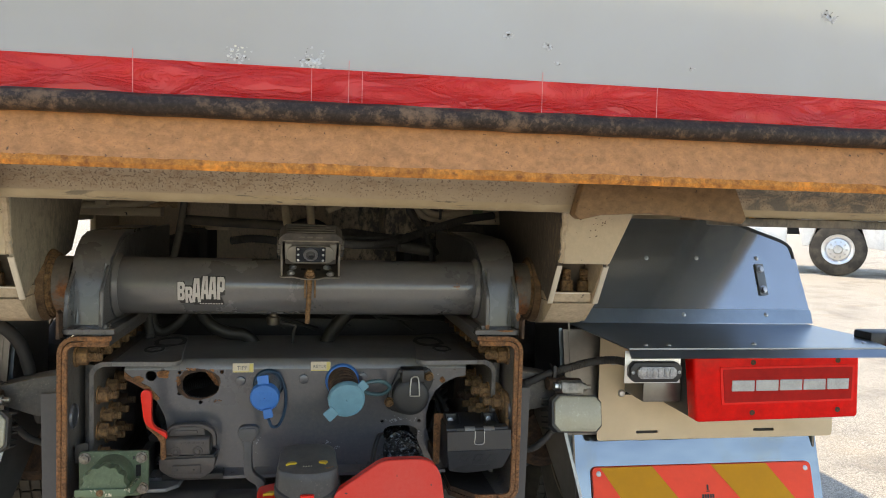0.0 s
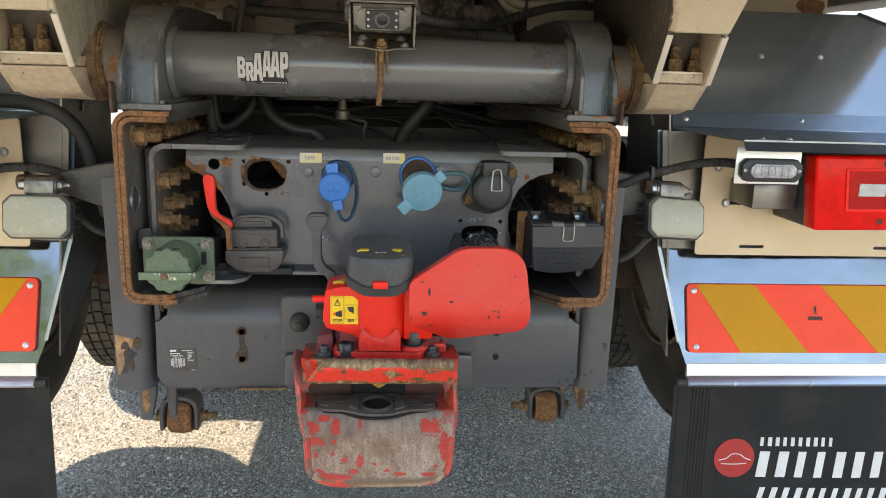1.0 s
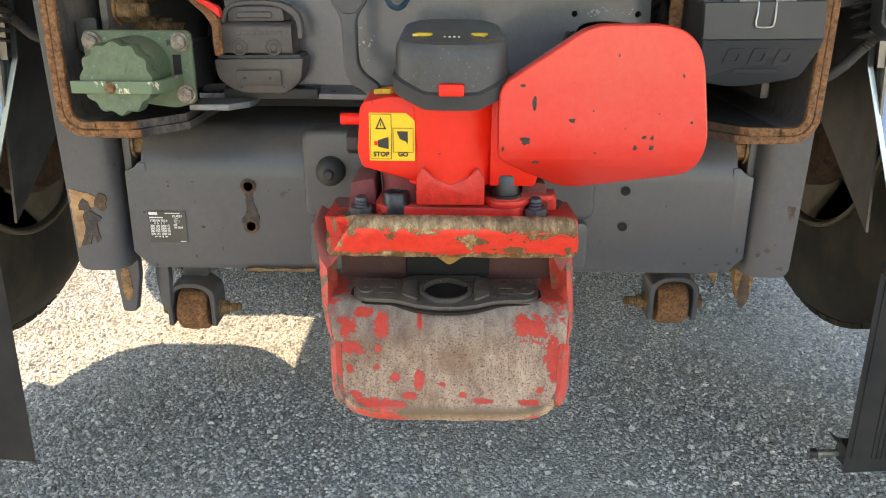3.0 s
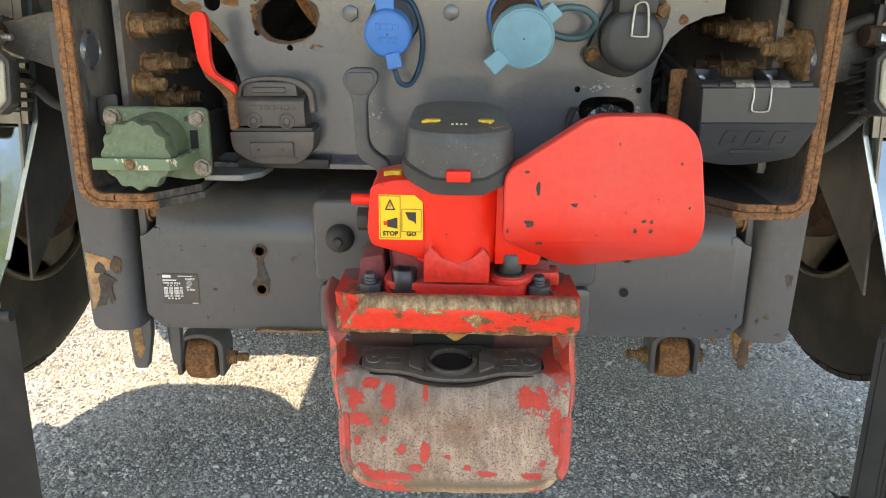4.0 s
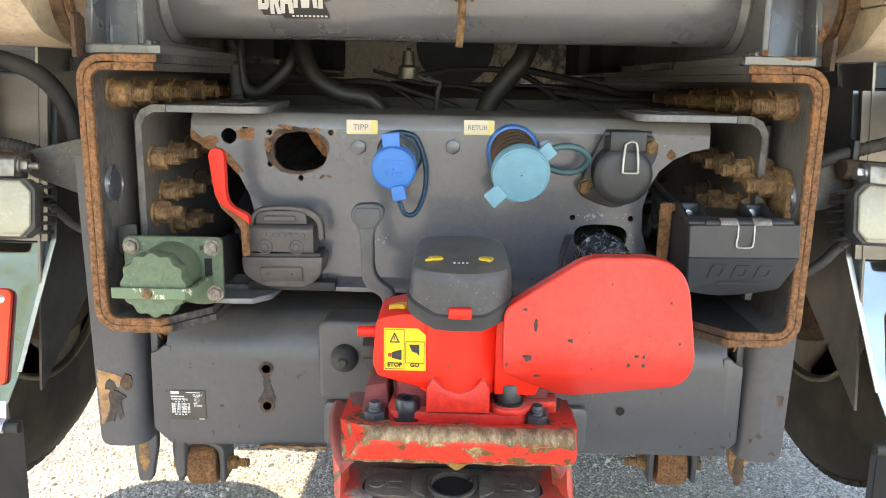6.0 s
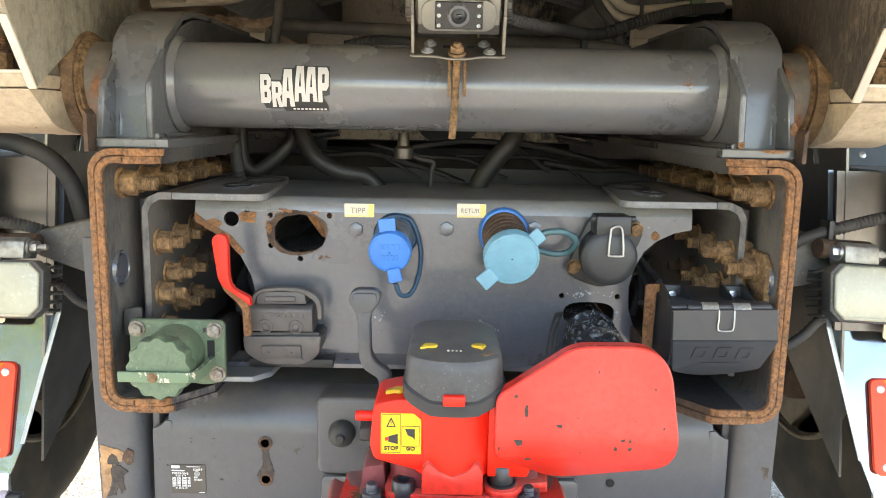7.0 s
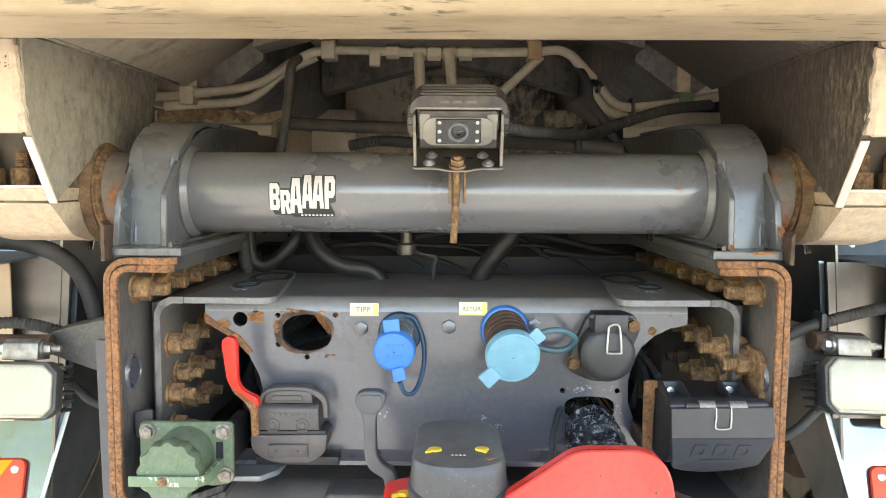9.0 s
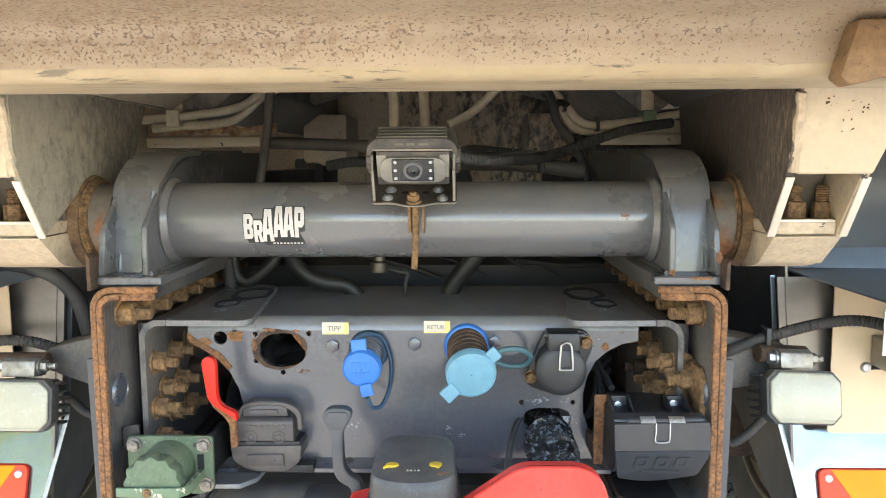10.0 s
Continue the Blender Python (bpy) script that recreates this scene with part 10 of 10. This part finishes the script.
    # round the lamps
    Q("sleeve", [(0.445, 0.22, 1.075), (0.489, 0.17, 1.095), (0.528, 0.17, 1.111), (0.571, 0.17, 1.124), (0.635, 0.17, 1.140), (0.69, 0.16, 1.146), (0.72, 0.10, 1.145)], 0.0095, "rubber", 0.0055)
    Q("sleeve", [(0.565, 0.17, 1.00), (0.554, 0.18, 0.982), (0.529, 0.18, 0.956), (0.503, 0.19, 0.939), (0.44, 0.24, 0.92)], 0.008, "rubber", 0.005)
    part("cable_tie", box(fresh(), 0.545, 0.553, 0.155, 0.185, 1.10, 1.135, 0.002), "black_plastic", w)
    Q("hose", [(-0.76, 0.24, 1.225), (-0.70, 0.25, 1.226), (-0.653, 0.25, 1.219), (-0.608, 0.25, 1.201), (-0.574, 0.25, 1.161), (-0.554, 0.25, 1.089), (-0.545, 0.28, 1.0)], 0.0135)
    Q("sleeve", [(-0.76, 0.18, 1.095), (-0.682, 0.20, 1.104), (-0.630, 0.20, 1.102), (-0.579, 0.20, 1.089), (-0.527, 0.20, 1.081), (-0.44, 0.24, 1.07)], 0.0095, "rubber", 0.0055)
    Q("sleeve", [(-0.60, 0.16, 1.045), (-0.584, 0.18, 1.033), (-0.555, 0.18, 1.007), (-0.525, 0.18, 0.985), (-0.45, 0.22, 0.95)], 0.0075, "rubber", 0.005)
    Q("hose", [(0.66, 0.55, 1.25), (0.58, 0.55, 1.20), (0.52, 0.6, 1.05), (0.50, 0.7, 0.95)], 0.010)
    Q("hose", [(-0.66, 0.55, 1.25), (-0.58, 0.55, 1.20), (-0.52, 0.6, 1.05), (-0.50, 0.7, 0.95)], 0.010)


M["pipe"] = plain("dusty_pipe_paint", (0.42, 0.36, 0.26, 1), 0.5, 0, 0.15, 0.2, 60, 0.3)
M["hose_grey"] = plain("dusty_hose", (0.045, 0.039, 0.033, 1), 0.65, 0, 0.25, 0.3, 50, 0.5)
M["clamp_brown"] = plain("clamp_brown", (0.34, 0.22, 0.11, 1), 0.6, 0, 0.2, 0.2)
M["clamp_green"] = plain("clamp_green", (0.14, 0.19, 0.11, 1), 0.6, 0, 0.2, 0.2)
lines()


# ---- a parked lorry across the yard ----
def parked_lorry():
    t = thing("parked_lorry", "white lorry parked across the yard", "lorry", (9.8, 11.7, 0.41))
    m = Matrix.Translation((9.80, 11.68, 0.41)) @ pose(0, 0, 0, 0, 0, -38)
    def P(name, bm, mat, parent=t, label=""):
        bmesh.ops.transform(bm, matrix=m, verts=bm.verts[:])
        return part(name, bm, mat, parent, label)
    P("cab", box(fresh(), 1.1, 3.4, 0.0, 2.4, 0.55, 3.4, 0.15, 3), "truck_white", t)
    P("body", box(fresh(), -7.5, 0.6, 0.0, 2.45, 1.15, 3.6, 0.05), "truck_white", t)
    P("side_guard", box(fresh(), -5.5, -0.9, 0.05, 0.12, 0.55, 0.95, 0.03), "truck_white", t)
    P("chassis", box(fresh(), -7.2, 2.0, 0.7, 1.7, 0.75, 1.15), "chassis_dark", t)
    P("fender", prism(fresh(), [(-0.75, 1.15), (-0.62, 0.55), (-0.5, 0.55), (-0.36, 0.98), (0.0, 1.13), (0.36, 0.98), (0.5, 0.55), (0.9, 0.5), (0.9, 1.25), (-0.75, 1.25)], "y", 0.03, 0.35, 0.02), "truck_white", t)
    for x in (0.0, -5.6, -6.9):
        wh = P("wheel", lathe(fresh(), [(0.0004, 0.12), (0.10, 0.12), (0.12, 0.06), (0.26, 0.05), (0.29, 0.0), (0.31, 0.0), (0.45, 0.0), (0.49, 0.03), (0.50, 0.08), (0.50, 0.30), (0.0004, 0.30)], (x, 0.02, 0.50), (0, 1, 0), 40), "tyre", t, "black lorry tyre")
        P("rim", lathe(fresh(), [(0.0004, -0.03), (0.07, -0.03), (0.09, 0.03), (0.20, 0.055), (0.23, 0.02), (0.265, 0.0), (0.285, 0.0), (0.29, 0.02)], (x, 0.015, 0.50), (0, 1, 0), 36), "alu", wh, "polished rim")
        for k in range(10):
            a = 2 * math.pi * k / 10
            P("wheel_nut", cyl(fresh(), (x + 0.15 * math.cos(a), 0.06, 0.5 + 0.15 * math.sin(a)), (x + 0.15 * math.cos(a), 0.01, 0.5 + 0.15 * math.sin(a)), 0.02, seg=6), "zinc", wh)
    for x in (1.35, -1.6):
        P("marker_lamp", box(fresh(), x, x + 0.12, -0.02, 0.02, 0.98, 1.06, 0.01), "board_orange", t, "amber marker lamp")


def flap_stay():
    """A folded stay and a dark pin behind the foot of the flap."""
    t = thing("flap_stay", "dark steel stay and pin behind the mud flap", "flap stay", (0.68, 0.26, 0.33))
    part("pin", cyl(fresh(), (0.640, 0.245, 0.3135), (0.672, 0.235, 0.322), 0.0060, seg=14, bev=0.001), "steel_dirty", t)
    part("pin_head", cyl(fresh(), (0.630, 0.248, 0.3105), (0.6405, 0.2448, 0.3138), 0.0085, seg=14, bev=0.002), "black_plastic", t)
    part("stay", prism(fresh(), [(0.646, 0.362), (0.690, 0.334), (0.690, 0.324), (0.660, 0.345)], "y", 0.236, 0.240, 0.001, 1), "black_plastic", t)
    part("foot", box(fresh(), 0.668, 0.70, 0.206, 0.246, 0.310, 0.345, 0.003), "black_plastic", t)


def hedge():
    """The sunlit bushes beyond the yard, seen only mirrored in the steel sheets."""
    rnd = random.Random(77)
    verts, faces = [], []
    for _ in range(15000):
        u = rnd.random()
        x, y = -4.5 - 13 * u, -13.0 + 4.0 * u + rnd.uniform(-1.2, 1.2)
        top = 5.4 + 1.3 * noise.noise(Vector((x * 0.5, 3.1, 0))) + 0.5 * noise.noise(Vector((x * 2.0, 1.1, 0)))
        z = top * math.sqrt(rnd.random())
        c = Vector((x, y + 0.15 * z, z))
        a, b = Vector((rnd.gauss(0, 1), rnd.gauss(0, 1), rnd.gauss(0, 1))).normalized(), Vector((rnd.gauss(0, 1), rnd.gauss(0, 1), rnd.gauss(0, 1))).normalized()
        r, k = rnd.uniform(0.06, 0.16), len(verts)
        verts += [tuple(c + a * r), tuple(c + b * r * 0.6), tuple(c - a * r), tuple(c - b * r * 0.6)]
        faces.append((k, k + 1, k + 2, k + 3))
    me = bpy.data.meshes.new("hedge")
    me.from_pydata(verts, [], faces)
    n = Nodes("hedge_leaves")
    # leaf colours paler than foliage, with the sunlight put into them
    c = n.mix(n.geo.outputs["Random Per Island"], (0.34, 0.38, 0.04, 1), (0.58, 0.58, 0.08, 1))
    me.materials.append(n.set(Base_Color=c, Roughness=0.6))
    tagged(new("hedge", me), "sunlit yellow-green bushes beyond the yard", "hedge", kind="stuff")


parked_lorry()
flap_stay()
hedge()
